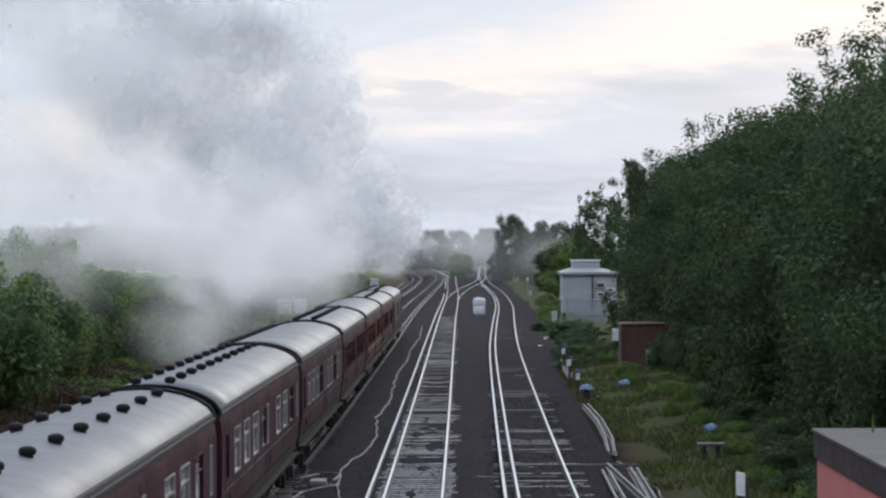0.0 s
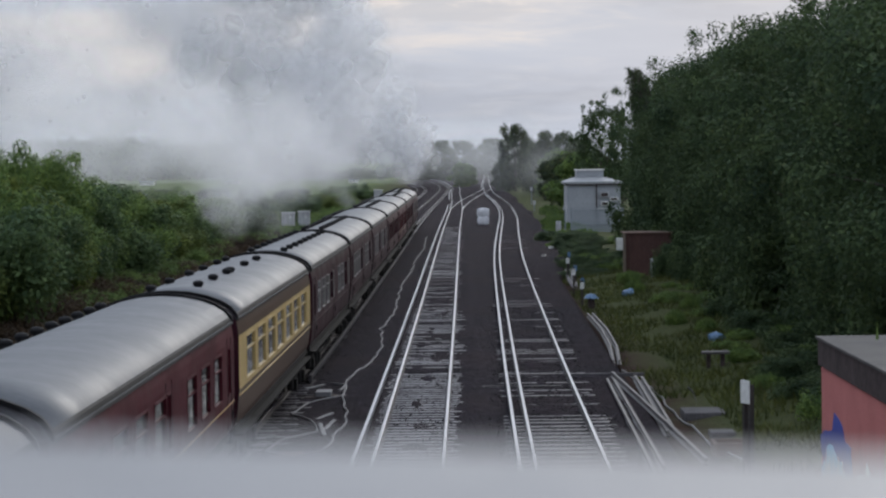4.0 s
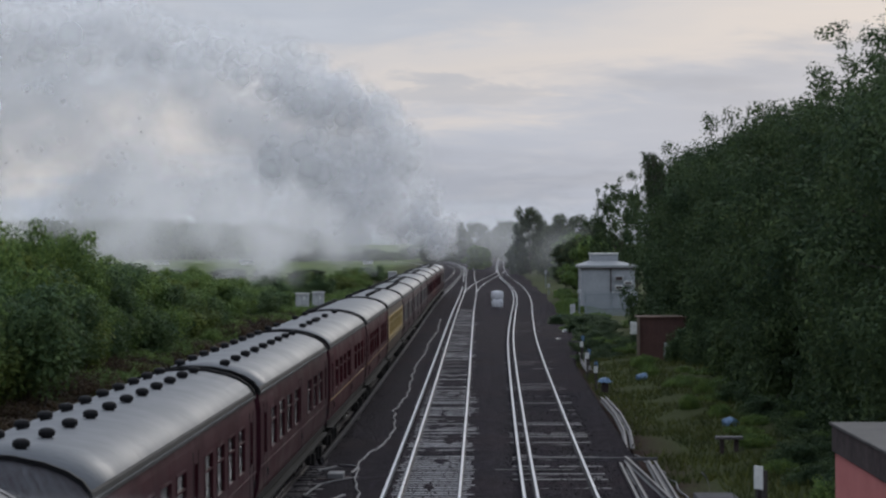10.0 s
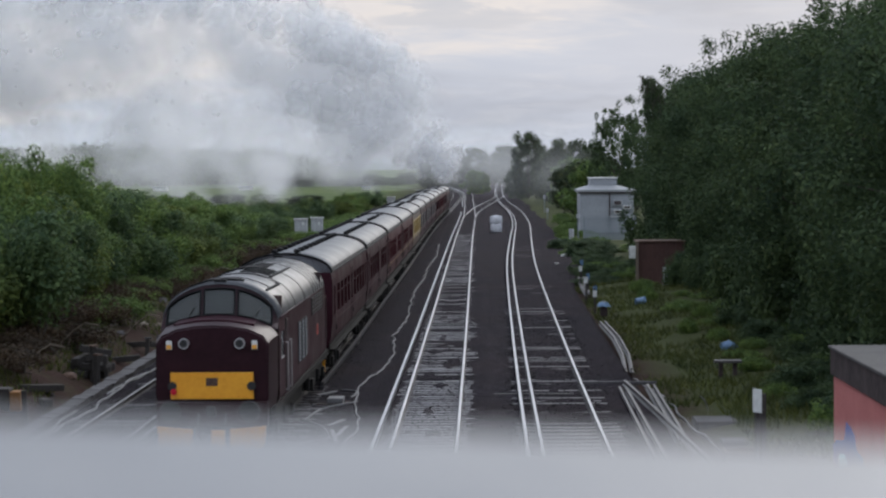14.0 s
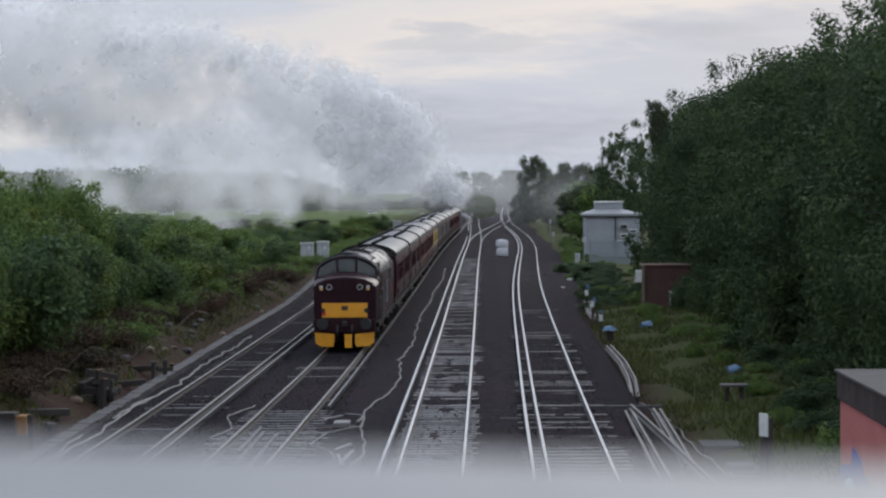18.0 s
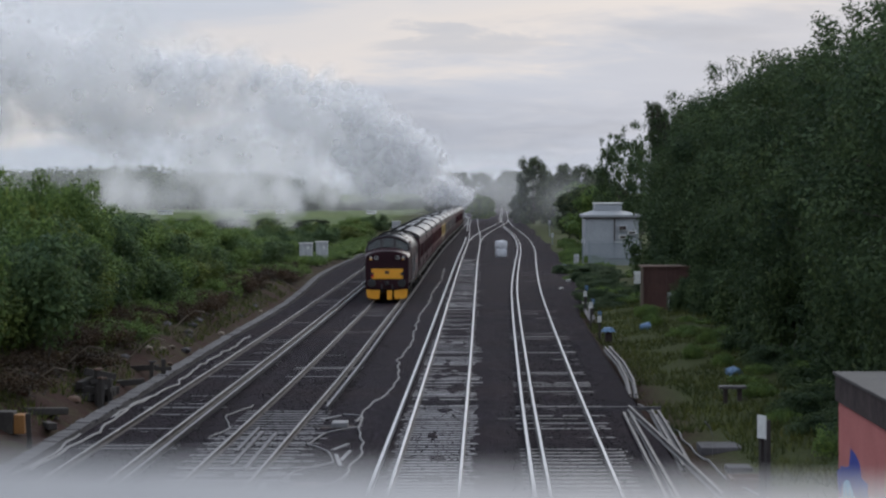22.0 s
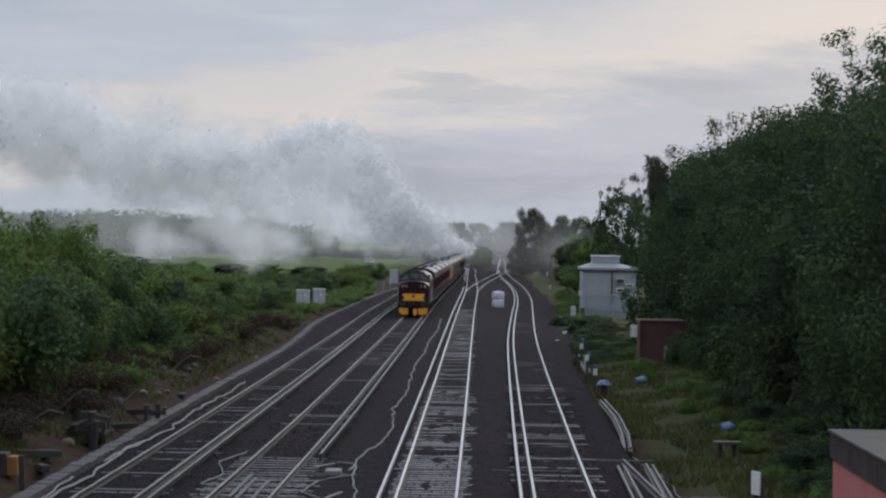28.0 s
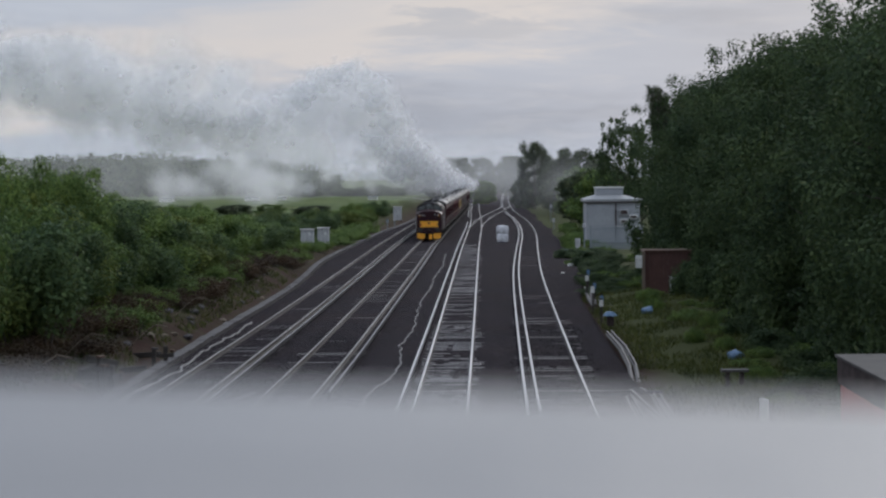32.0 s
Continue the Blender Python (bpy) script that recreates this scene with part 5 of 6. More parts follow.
def build_left_hedge():
    g = "hedge on the bank"
    kinds = [
        shrub("tall green hawthorn thicket on the bank", 31, 5.2, 5.2, 30000, 0.09, LEAF_HEDGE, g),
        shrub("bushy green hedge on the bank", 32, 5.0, 4.4, 29000, 0.088, LEAF_HEDGE, g),
        shrub("yellow-green elder bush in the hedge", 33, 4.6, 4.0, 24000, 0.088, LEAF_PALE, g),
        shrub("dark green thicket on the bank", 34, 5.0, 4.6, 29000, 0.09, LEAF_THICKET, g),
        shrub("brown dry brambles on the bank", 35, 3.2, 1.0, 7000, 0.06, LEAF_DRY, "brambles on the bank"),
        shrub("low green weeds along the bank foot", 36, 3.0, 1.0, 8000, 0.07, LEAF_HEDGE, "brambles on the bank"),
    ]
    rng = random.Random(3)
    sp = []
    cyc = [0, 3, 1, 3, 0, 3, 1, 2, 3, 2, 1, 3, 2, 0]
    y, i = 50.0, 0
    while y < 190:
        h = float(np.interp(y, [50, 80, 97, 105, 117, 123, 132, 150, 177, 190], [1.02, 1.06, 1.12, 0.97, 0.95, 0.8, 0.72, 0.62, 0.5, 0.46]))
        sp.append((cyc[i % 14], -16.9 - rng.uniform(0, 0.8) - (y - 50) * 0.012, y, rng.uniform(0, 360), rng.uniform(0.85, 1.05), h * rng.uniform(0.8, 1.12)))
        sp.append((cyc[(i * 5 + 3) % 14], -20.5 - rng.uniform(0, 1.0), y + 2, rng.uniform(0, 360), 1.05, h * rng.uniform(0.95, 1.1)))
        y, i = y + rng.uniform(3.2, 4.0), i + 1
    for y in np.arange(52, 175, 5.5):
        sp.append((4, -13.9 - rng.uniform(0, 1.2), float(y), rng.uniform(0, 360), rng.uniform(0.7, 1.1), rng.uniform(0.6, 1.1)))
    for y in np.arange(90, 300, 7.5):
        sp.append((5, -14.2 - rng.uniform(0, 1.6), float(y), rng.uniform(0, 360), rng.uniform(0.7, 1.1), rng.uniform(0.6, 1.2)))
    for y in np.arange(192, 430, 8.5):
        sp.append((rng.choice([1, 2, 5, 3, 5]), -17.5 - rng.uniform(0, 6), float(y), rng.uniform(0, 360), rng.uniform(0.7, 1.0), rng.uniform(0.35, 0.6)))
    place(kinds, sp)


def build_far_woods():
    g = "distant trees"
    kinds = [
        tree("rounded green tree in the distance", 41, 11, 4.6, 0.05, 52, 14000, 0.25, LEAF_FAR, 0.0, group=g),
        tree("distant dark tree with a domed crown", 42, 12, 5.2, 0.05, 56, 14000, 0.26, LEAF_FAR, 0.0, group=g),
        tree("distant pale green tree by the line", 43, 9, 3.8, 0.05, 46, 11000, 0.22, LEAF_HEDGE, 0.0, group=g),
        tree("distant open-branched tree above the wood", 44, 11, 4.2, 0.2, 34, 6000, 0.22, LEAF_TREE, 0.0, group=g, wispy=2),
    ]
    sp = [(3, 13.8, 250, 0, 0.62, 1.04), (3, 16.5, 258, 60, 0.75, 1.0), (2, 12.2, 262, 40, 0.75, 0.72), (0, 13.6, 278, 0, 0.8, 0.62), (2, 13.5, 300, 10, 1.0, 1.0), (2, 14.3, 330, 70, 1.0, 1.05),
          (0, 14.2, 360, 20, 0.95, 0.88), (2, 14.2, 395, 200, 1.1, 1.12), (0, 17.5, 372, 80, 1.0, 0.95), (1, 15.0, 418, 150, 0.8, 0.88), (1, 12.4, 432, 0, 0.68, 0.82), (1, 9.0, 462, 90, 0.74, 1.17), (0, 6.7, 476, 200, 0.5, 0.86),
          (2, 15.5, 290, 30, 0.9, 0.86), (0, 16, 320, 120, 0.9, 0.72), (0, 19, 380, 20, 1.0, 0.9), (1, 20, 440, 20, 0.9, 0.9), (0, 14, 540, 0, 0.8, 0.8), (1, 13.5, 600, 50, 0.8, 0.9),
          (2, -1.8, 560, 20, 0.8, 0.85), (2, 0.0, 600, 50, 0.8, 0.8), (1, 9.5, 760, 10, 1.2, 1.15), (0, 3.5, 880, 10, 1.2, 1.2), (1, -2, 860, 60, 1.2, 1.2), (1, 14, 860, 0, 1.3, 1.2),
          (0, -5.5, 690, 0, 1.0, 1.0), (1, -9.5, 760, 0, 1.3, 1.15), (0, -15, 720, 90, 1.0, 0.9), (1, 9, 960, 10, 1.3, 1.3), (0, 22, 900, 0, 1.4, 1.3), (0, -18, 880, 0, 1.4, 1.1)]
    rng = random.Random(8)
    # field hedges and clumps beyond the bank
    for x in np.arange(-120, -22, 7.0):
        sp.append((rng.choice([0, 2, 1]), float(x), 400 + rng.uniform(-6, 6), rng.uniform(0, 360), 0.75, rng.uniform(0.16, 0.3)))
    for x in (-64, -58, -53, -47, -41, -36, -30, -25):
        sp.append((rng.choice([0, 1]), x, 800 + rng.uniform(-30, 30), rng.uniform(0, 360), 0.9, rng.uniform(0.3, 0.62)))
    place(kinds, sp)
    # the wooded ridge on the skyline: one mass of crowns
    r2 = np.random.default_rng(77)
    n = 620
    x = r2.uniform(-360, -72, n)
    y = 885 + r2.random(n) ** 1.5 * 320
    hgt = (15.0 + 1.8 * np.sin(x * 0.034 + 1.0) + 1.2 * np.sin(x * 0.11) + r2.uniform(-1.6, 1.0, n)) * (0.86 + 0.3 * (y - 885) / 320)
    hgt *= np.clip((-x - 62) / 26, 0.4, 1.0)
    cs = np.concatenate([np.stack([x, y, hgt * 0.7], 1), np.stack([x + r2.uniform(-4, 4, n), y - 3, hgt * 0.3], 1)])
    rs = np.stack([r2.uniform(5, 9, 2 * n), r2.uniform(5, 9, 2 * n), np.concatenate([hgt, hgt]) * 0.3], 1)
    v, f = leaf_cloud(r2, cs, rs, 110000, 0.95)
    w = np_mesh("far_wood", v, f, LEAF_FAR)
    tagged(w, "dark wooded ridge along the skyline", "wood", kind="stuff")
    bm = bmesh.new()
    for k in range(n):
        rod(bm, (x[k], y[k], -0.6), (x[k], y[k], hgt[k] * 0.5), 0.5, 0.3, 5)
    tagged(part("far_trunks", bm, BARK), "trunks of the distant wood", "wood", kind="stuff")


def build_grass():
    """Tufts of long grass beside the line."""
    rng = np.random.default_rng(15)
    n = 46000
    x = np.where(rng.random(n) < 0.72, rng.uniform(5.0, 11.5, n), rng.uniform(-16, -12.4, n))
    y = 46 + 110 * rng.random(n) ** 1.5
    keep = np.array([noise.noise((a * 0.45, b * 0.22, 3)) > -0.25 for a, b in zip(x, y)])
    keep &= ~((x < 6.4) & (y < 66) & (y > 50))
    x, y = x[keep], y[keep]
    n = len(x)
    z = np.array([rise(float(a), float(b)) for a, b in zip(x, y)]) - 0.03
    a = rng.uniform(0, 6.28, n)
    h, w = rng.uniform(0.1, 0.34, n), rng.uniform(0.015, 0.04, n)
    dx, dy = np.cos(a), np.sin(a)
    lx, ly = rng.normal(size=n) * 0.12, rng.normal(size=n) * 0.12
    v = np.stack([np.stack([x - dx * w, y - dy * w, z], 1), np.stack([x + dx * w, y + dy * w, z], 1), np.stack([x + lx, y + ly, z + h], 1)], 1)
    g = np_mesh("long_grass", v.reshape(-1, 3), np.arange(n * 3).reshape(n, 3), GRASS)
    tagged(g, "long green grass beside the ballast", "grass", kind="stuff")


build_right_trees()
weeping_tree()
build_left_hedge()
build_far_woods()
build_grass()

# ---- lineside buildings ----


def relay_building():
    """A pale clad equipment building with a low hipped roof and a lantern, beyond a palisade fence."""
    b = empty("equipment_building", "pale grey clad building with a low hipped roof", "building", m=pose(9.2, 225, -0.3))
    W, D, H = 5.0, 7.0, 4.15
    for n, a in (("wall", (0, W, 0, 0.2, 0, H)), ("wall", (0, W, D - 0.2, D, 0, H)), ("wall", (0, 0.2, 0.2, D - 0.2, 0, H)), ("wall", (W - 0.2, W, 0.2, D - 0.2, 0, H))):
        part(n, boxed(*a), CLAD, b)
    part("plinth", boxed(-0.05, W + 0.05, -0.05, D + 0.05, -0.1, 0.35), TROUGH, b)
    for i in range(9):
        x = 0.3 + i * 0.55
        part("cladding_rib", boxed(x - 0.02, x + 0.02, -0.022, 0.0, 0.4, H - 0.05), CLAD, b)
    bm = bmesh.new()
    lo = [bm.verts.new(p) for p in ((-0.25, -0.25, H + 0.004), (W + 0.25, -0.25, H + 0.004), (W + 0.25, D + 0.25, H + 0.004), (-0.25, D + 0.25, H + 0.004))]
    lip = [bm.verts.new((v.co.x, v.co.y, H + 0.22)) for v in lo]
    hi = [bm.verts.new(p) for p in ((0.95, 1.2, H + 0.62), (W - 1.45, 1.2, H + 0.62), (W - 1.45, D - 1.2, H + 0.62), (0.95, D - 1.2, H + 0.62))]
    bm.faces.new(lo[::-1])
    bm.faces.new(hi)
    for a, c in ((lo, lip), (lip, hi)):
        for i in range(4):
            bm.faces.new((a[i], a[(i + 1) % 4], c[(i + 1) % 4], c[i]))
    part("roof", bm, CLAD_ROOF, b, "low grey sheet roof")
    part("roof_lantern", boxed(1.0, W - 1.5, 1.4, D - 1.4, H + 0.624, H + 1.25, bevel=0.04), CLAD, b, "raised grey roof vent")
    part("lantern_cap", boxed(0.9, W - 1.4, 1.3, D - 1.3, H + 1.254, H + 1.36, bevel=0.02), WHITE, b)
    # a dark strip stands in for the shade under the eaves
    part("eave_shadow_board", boxed(-0.2, W + 0.2, -0.2, -0.16, H - 0.12, H), FASCIA, b)
    part("downpipe", rod(bmesh.new(), (2.75, -0.08, 0.3), (2.75, -0.08, H - 0.1), 0.06, seg=8), FASCIA, b)
    for x, z, wd, h in ((3.1, 2.9, 0.8, 0.5), (4.0, 2.55, 0.75, 0.35), (3.15, 2.1, 0.7, 0.4)):
        u = part("wall_unit", boxed(x, x + wd, -0.3, -0.002, z, z + h, bevel=0.03), WHITE if z < 2.8 else GREY_CABINET, b, "wall-mounted ventilation unit")
        part("louvre", boxed(x + 0.08, x + wd - 0.08, -0.315, -0.302, z + 0.08, z + h - 0.08), FASCIA, u)
    part("pipe_run", rod(bmesh.new(), (2.8, -0.1, 1.85), (W, -0.1, 1.8), 0.05, seg=8), WHITE, b)
    # palisade fence in front
    f = empty("palisade_fence", "grey steel palisade fence round the equipment building", "fence")
    pale = None
    for i in range(27):
        x = 8.7 + i * 0.16
        if pale is None:
            bm = boxed(-0.064, 0.064, -0.012, 0.012, 0, 2.1)
            for v in bm.verts:
                if v.co.z > 2 and abs(v.co.x) > 0.01:
                    v.co.x *= 0.3
            pale = part("pale", bm, FENCE, f)
            pale.matrix_basis = pose(x, 203, 0.05)
        else:
            again(pale, pose(x, 203, 0.05), f)
    for z in (0.4, 1.8):
        part("fence_rail", boxed(8.6, 13.1, 203.015, 203.06, z, z + 0.06), FENCE, f)
    for x in (8.62, 10.8, 13.0):
        part("fence_post", boxed(x - 0.05, x + 0.05, 203.06, 203.16, -0.3, 2.05), FENCE, f)
    c = empty("lineside_cabinet", "pale grey lineside cabinet beside the palisade fence", "cabinet", "lineside cabinets", pose(7.35, 203, -0.25))
    part("body", boxed(0, 0.42, 0, 0.4, 0.1, 1.25, bevel=0.02), GREY_CABINET, c)
    part("plinth", boxed(0.03, 0.39, 0.03, 0.37, 0, 0.1), TROUGH, c)
    part("door_seam", boxed(0.2, 0.212, -0.004, 0.0, 0.15, 1.3), FASCIA, c)
    p = empty("lineside_post", "tall thin grey post beside the white cabinet", "post", "lineside posts", pose(8.15, 204, -0.2))
    part("pole", rod(bmesh.new(), (0, 0, 0), (0, 0, 2.5), 0.05, seg=8), FENCE, p)
    part("head", boxed(-0.14, 0.14, -0.08, 0.08, 2.1, 2.45, bevel=0.02), GREY_CABINET, p)


def brown_shed():
    s = empty("relay_shed", "rusty brown steel shed standing in the weeds", "shed", m=pose(8.45, 130, -0.1))
    W, D, H = 2.5, 2.6, 2.3
    for i in range(10):
        part("front_panel", boxed(i * W / 10 + 0.006, (i + 1) * W / 10 - 0.006, -0.02 - 0.012 * (i % 2), 0.03, 0, H), SHED, s)
    part("shell", boxed(0.01, W - 0.01, 0.03, D, 0, H), SHED, s)
    bm = boxed(-0.1, W + 0.1, -0.12, D + 0.1, H, H + 0.07, bevel=0.01)
    part("roof", bm, RUST, s, "flat rusty roof")
    p = empty("lineside_post", "weathered wooden post in front of the brown shed", "post", "lineside posts", pose(8.35, 129.7, -0.1))
    part("pole", boxed(-0.07, 0.07, -0.07, 0.07, -0.2, 2.35, bevel=0.01), POST, p)
    bx = part("meter_box", boxed(-0.42, -0.075, -0.14, 0.08, 1.45, 2.1, bevel=0.02), WHITE, p, "white box on the post")
    part("hinge", boxed(-0.41, -0.39, -0.15, -0.142, 1.6, 1.95), FASCIA, bx)
    c = empty("lineside_cabinet", "small grey cabinet half hidden in weeds", "cabinet", "lineside cabinets", pose(9.7, 128.6, -0.1))
    part("body", boxed(0, 0.55, 0, 0.4, 0, 0.95, bevel=0.02), GREY_CABINET, c)
    part("label_plate", boxed(0.2, 0.34, -0.008, 0.0, 0.5, 0.66), WHITE, c)
    part("lid", boxed(-0.03, 0.58, -0.03, 0.43, 0.952, 1.0, bevel=0.01), GREY_CABINET, c)


def pink_hut():
    h = empty("brick_hut", "flat-roofed pink rendered hut with blue graffiti", "hut", m=pose(6.72, 46, -0.3))
    W, D, H = 3.6, 15.0, 2.65
    part("track_wall", boxed(0, 0.22, -D, 0, 0, H), PINK, h, "pink wall facing the track")
    part("end_wall", boxed(0.22, W, -0.22, 0, 0, H), PINK, h)
    part("back_wall", boxed(W - 0.22, W, -D, -0.22, 0, H), PINK, h)
    part("end_wall", boxed(0.22, W - 0.22, -D, -D + 0.22, 0, H), PINK, h)
    part("fascia", boxed(-0.06, W + 0.06, -D - 0.06, 0.06, H + 0.002, H + 0.5, bevel=0.02), FASCIA, h, "dark stained fascia band")
    part("roof", boxed(-0.1, W + 0.1, -D - 0.1, 0.1, H + 0.502, H + 0.56, bevel=0.015), FELT, h, "pale flat felt roof")
    part("roof_weed", rod(bmesh.new(), (0.9, -1.0, H + 0.56), (0.9, -1.0, H + 0.9), 0.03, 0.005, 5), LEAF_HEDGE, h)
    for y, z in ((-0.35, 0.9), (-1.1, 1.35), (-2.2, 1.7)):
        part("wall_stain", boxed(-0.004, 0.0, y - 0.04, y + 0.03, z, z + 0.14), FASCIA, h)
    # sprayed shapes: a blue cloud with pale blue and white bands
    rng = random.Random(6)

    def blob(name, mat, y0, y1, z0, z1, x, jag):
        bm = bmesh.new()
        n = 22
        cy, cz = (y0 + y1) / 2, (z0 + z1) / 2
        ring = []
        for i in range(n):
            a = 2 * math.pi * i / n
            k = 1 + jag * (rng.random() - 0.5) + 0.12 * math.sin(5 * a)
            ring.append((x, cy + (y1 - y0) / 2 * k * math.cos(a), max(cz + (z1 - z0) / 2 * k * math.sin(a), 0.02)))
        outer = [bm.verts.new(p) for p in ring]
        inner = [bm.verts.new((x + 0.006, p[1], p[2])) for p in ring]
        bm.faces.new(outer)
        for i in range(n):
            bm.faces.new((outer[i], inner[i], inner[(i + 1) % n], outer[(i + 1) % n]))
        bmesh.ops.recalc_face_normals(bm, faces=bm.faces)
        part(name, bm, mat, h, "sprayed graffiti shape")

    blob("graffiti", SPRAY_BLUE, -3.6, -0.15, 0.2, 1.8, -0.006, 0.35)
    blob("graffiti", SPRAY_SKY, -3.0, -0.25, 0.1, 1.25, -0.010, 0.6)
    for y in (-0.6, -1.0, -1.5, -2.1, -2.6):
        blob("graffiti", SPRAY_WHITE, y - 0.07, y + 0.07, 0.25, 1.05, -0.014, 0.4)
    blob("graffiti", SPRAY_WHITE, -6.5, -4.3, 0.3, 1.3, -0.006, 0.5)
    blob("graffiti", PINK, -6.2, -4.6, 0.45, 1.15, -0.010, 0.5)
    blob("graffiti", SPRAY_BLUE, -5.7, -5.1, 0.5, 1.05, -0.014, 0.4)


relay_building()
brown_shed()
pink_hut()

# ---- lineside things ----


def lineside_sign():
    s = empty("lineside_sign", "white sign board on two dark wooden posts", "sign", m=pose(5.3, 46.3, -0.35, 0, 0, -66))
    for x in (-0.1, 0.12):
        part("post", boxed(x - 0.045, x + 0.045, 0.0, 0.09, -0.2, 2.32, bevel=0.008), DARK_WOOD, s)
    part("board", boxed(-0.15, 0.16, -0.03, -0.002, 1.95, 2.4, bevel=0.006), WHITE, s, "white painted board")


def cabinets():
    for x, y, w, h, lab in ((-15.35, 196.3, 1.05, 1.38, "pale grey lineside cabinet with a sloping lid"), (-14.5, 203.5, 0.98, 1.55, "tall pale grey lineside cabinet on short legs"), (-13.9, 352, 1.2, 1.9, "distant pale lineside cabinet")):
        z = rise(x, y)
        c = empty("lineside_cabinet", lab, "cabinet", "lineside cabinets", pose(x, y, z - 0.1))
        part("body", boxed(0, w, 0, 0.6, 0.35, 0.35 + h, bevel=0.025), GREY_CABINET, c)
        part("lid", boxed(-0.06, w + 0.06, -0.08, 0.66, 0.352 + h, 0.43 + h, bevel=0.02), WHITE, c, "pale overhanging lid")
        for lx in (0.04, w - 0.14):
            part("leg", boxed(lx, lx + 0.1, 0.1, 0.5, -0.1, 0.348), FASCIA, c)
        for dx in (w * 0.5,):
            part("door_seam", boxed(dx - 0.006, dx + 0.006, -0.004, 0.0, 0.4, 0.3 + h), FASCIA, c)
        part("label_plate", boxed(w * 0.6, w * 0.75, -0.008, -0.001, 0.75 + h * 0.4, 0.95 + h * 0.4), WHITE, c)


def sacks():
    """White bulk bags stacked between the tracks."""
    for k, (x, z, s) in enumerate(((1.4, -0.2, 1.0), (1.38, 0.66, 0.9))):
        bm = bmesh.new()
        bmesh.ops.create_cube(bm, size=1.0)
        bmesh.ops.subdivide_edges(bm, edges=bm.edges[:], cuts=4, use_grid_fill=True)
        for v in bm.verts:
            p = v.co.copy()
            q = p.normalized() * 0.66
            v.co = p.lerp(q, 0.45) + Vector((noise.noise(p * 3 + Vector((k, 0, 0))), noise.noise(p * 3 + Vector((5, k, 0))), noise.noise(p * 4))) * 0.06
            v.co.z += 0.5
        b = empty("bulk_bag", "white woven bulk bag standing on the ballast" if k == 0 else "white woven bulk bag stacked on another", "bag", "bulk bags", pose(x, 236, z, 0, 0, 12 + 30 * k) @ Matrix.Diagonal((s, s, s * 0.88, 1)))
        part("sack", bm, SACK, b, smooth=True)
        for sx in (-0.3, 0.3):
            part("lifting_loop", tube(bmesh.new(), [(sx, -0.28, 0.9), (sx * 0.7, -0.2, 1.06), (sx * 0.5, 0.1, 1.04), (sx, 0.28, 0.9)], 0.03), SACK, b)


def cable(label, pts, r=0.035, mat=None, wander=0.12, seed=1):
    rng = random.Random(seed)
    path = []
    for (x0, y0), (x1, y1) in zip(pts, pts[1:]):
        n = max(int(math.hypot(x1 - x0, y1 - y0) / 0.7), 2)
        for i in range(n):
            u = i / n
            path.append((x0 + (x1 - x0) * u, y0 + (y1 - y0) * u))
    path.append(pts[-1])
    ph = rng.uniform(0, 6)
    out = []
    for i, (x, y) in enumerate(path):
        out.append((x + wander * 1.6 * noise.noise((i * 0.37, ph, 0)) + 0.03 * noise.noise((i * 1.1, ph, 3)), y, (-0.135 if -10.9 < x < 4.3 else rise(x, y) + 0.04) + 0.03 * abs(math.sin(i))))
    ob = part("cable", tube(bmesh.new(), out, r, 6), mat or CABLE)
    tagged(ob, label, "cable", "cables on the ballast")


def cables():
    cable("pale cable lying in bends along the ballast", [(-3.35, 54), (-3.15, 58), (-3.2, 62), (-3.6, 66), (-3.65, 71), (-3.2, 78), (-3.1, 85), (-3.45, 92), (-3.2, 101), (-3.35, 112), (-3.55, 125), (-3.35, 140), (-3.5, 152), (-3.3, 175), (-3.6, 200)], 0.026, wander=0.1)
    cable("loop of pale cable beside the points", [(-3.6, 66.5), (-4.3, 64.5), (-4.6, 61.5), (-4.0, 60), (-3.7, 57.5), (-4.4, 55.5), (-4.6, 53.5), (-3.9, 52.5), (-3.4, 53.5)], 0.024, seed=3)
    cable("short pale cable crossing the ballast", [(-4.2, 70), (-3.7, 69.2), (-3.65, 67.5)], 0.035, seed=5)
    cable("short length of cable between two tracks", [(-7.35, 63.5), (-7.1, 66), (-7.5, 69.5), (-7.2, 73)], 0.02, seed=6)
    cable("pale cable along the foot of the bank", [(-10.75, 56), (-10.55, 64), (-10.8, 72), (-10.5, 81), (-10.8, 90), (-10.6, 99), (-10.75, 108)], 0.035, seed=7)
    cable("pale cable beside the cable trough", [(-10.95, 52), (-10.8, 60), (-10.95, 67), (-10.7, 76)], 0.03, seed=8)
    cable("thin pale wire at the edge of the grass", [(4.75, 76), (5.2, 70), (5.3, 64), (5.5, 57), (5.9, 52)], 0.025, seed=9, wander=0.06)
    cable("pale cable by the far cable trough", [(-11.3, 112), (-11.2, 120), (-11.4, 130), (-11.5, 142)], 0.035, seed=10)


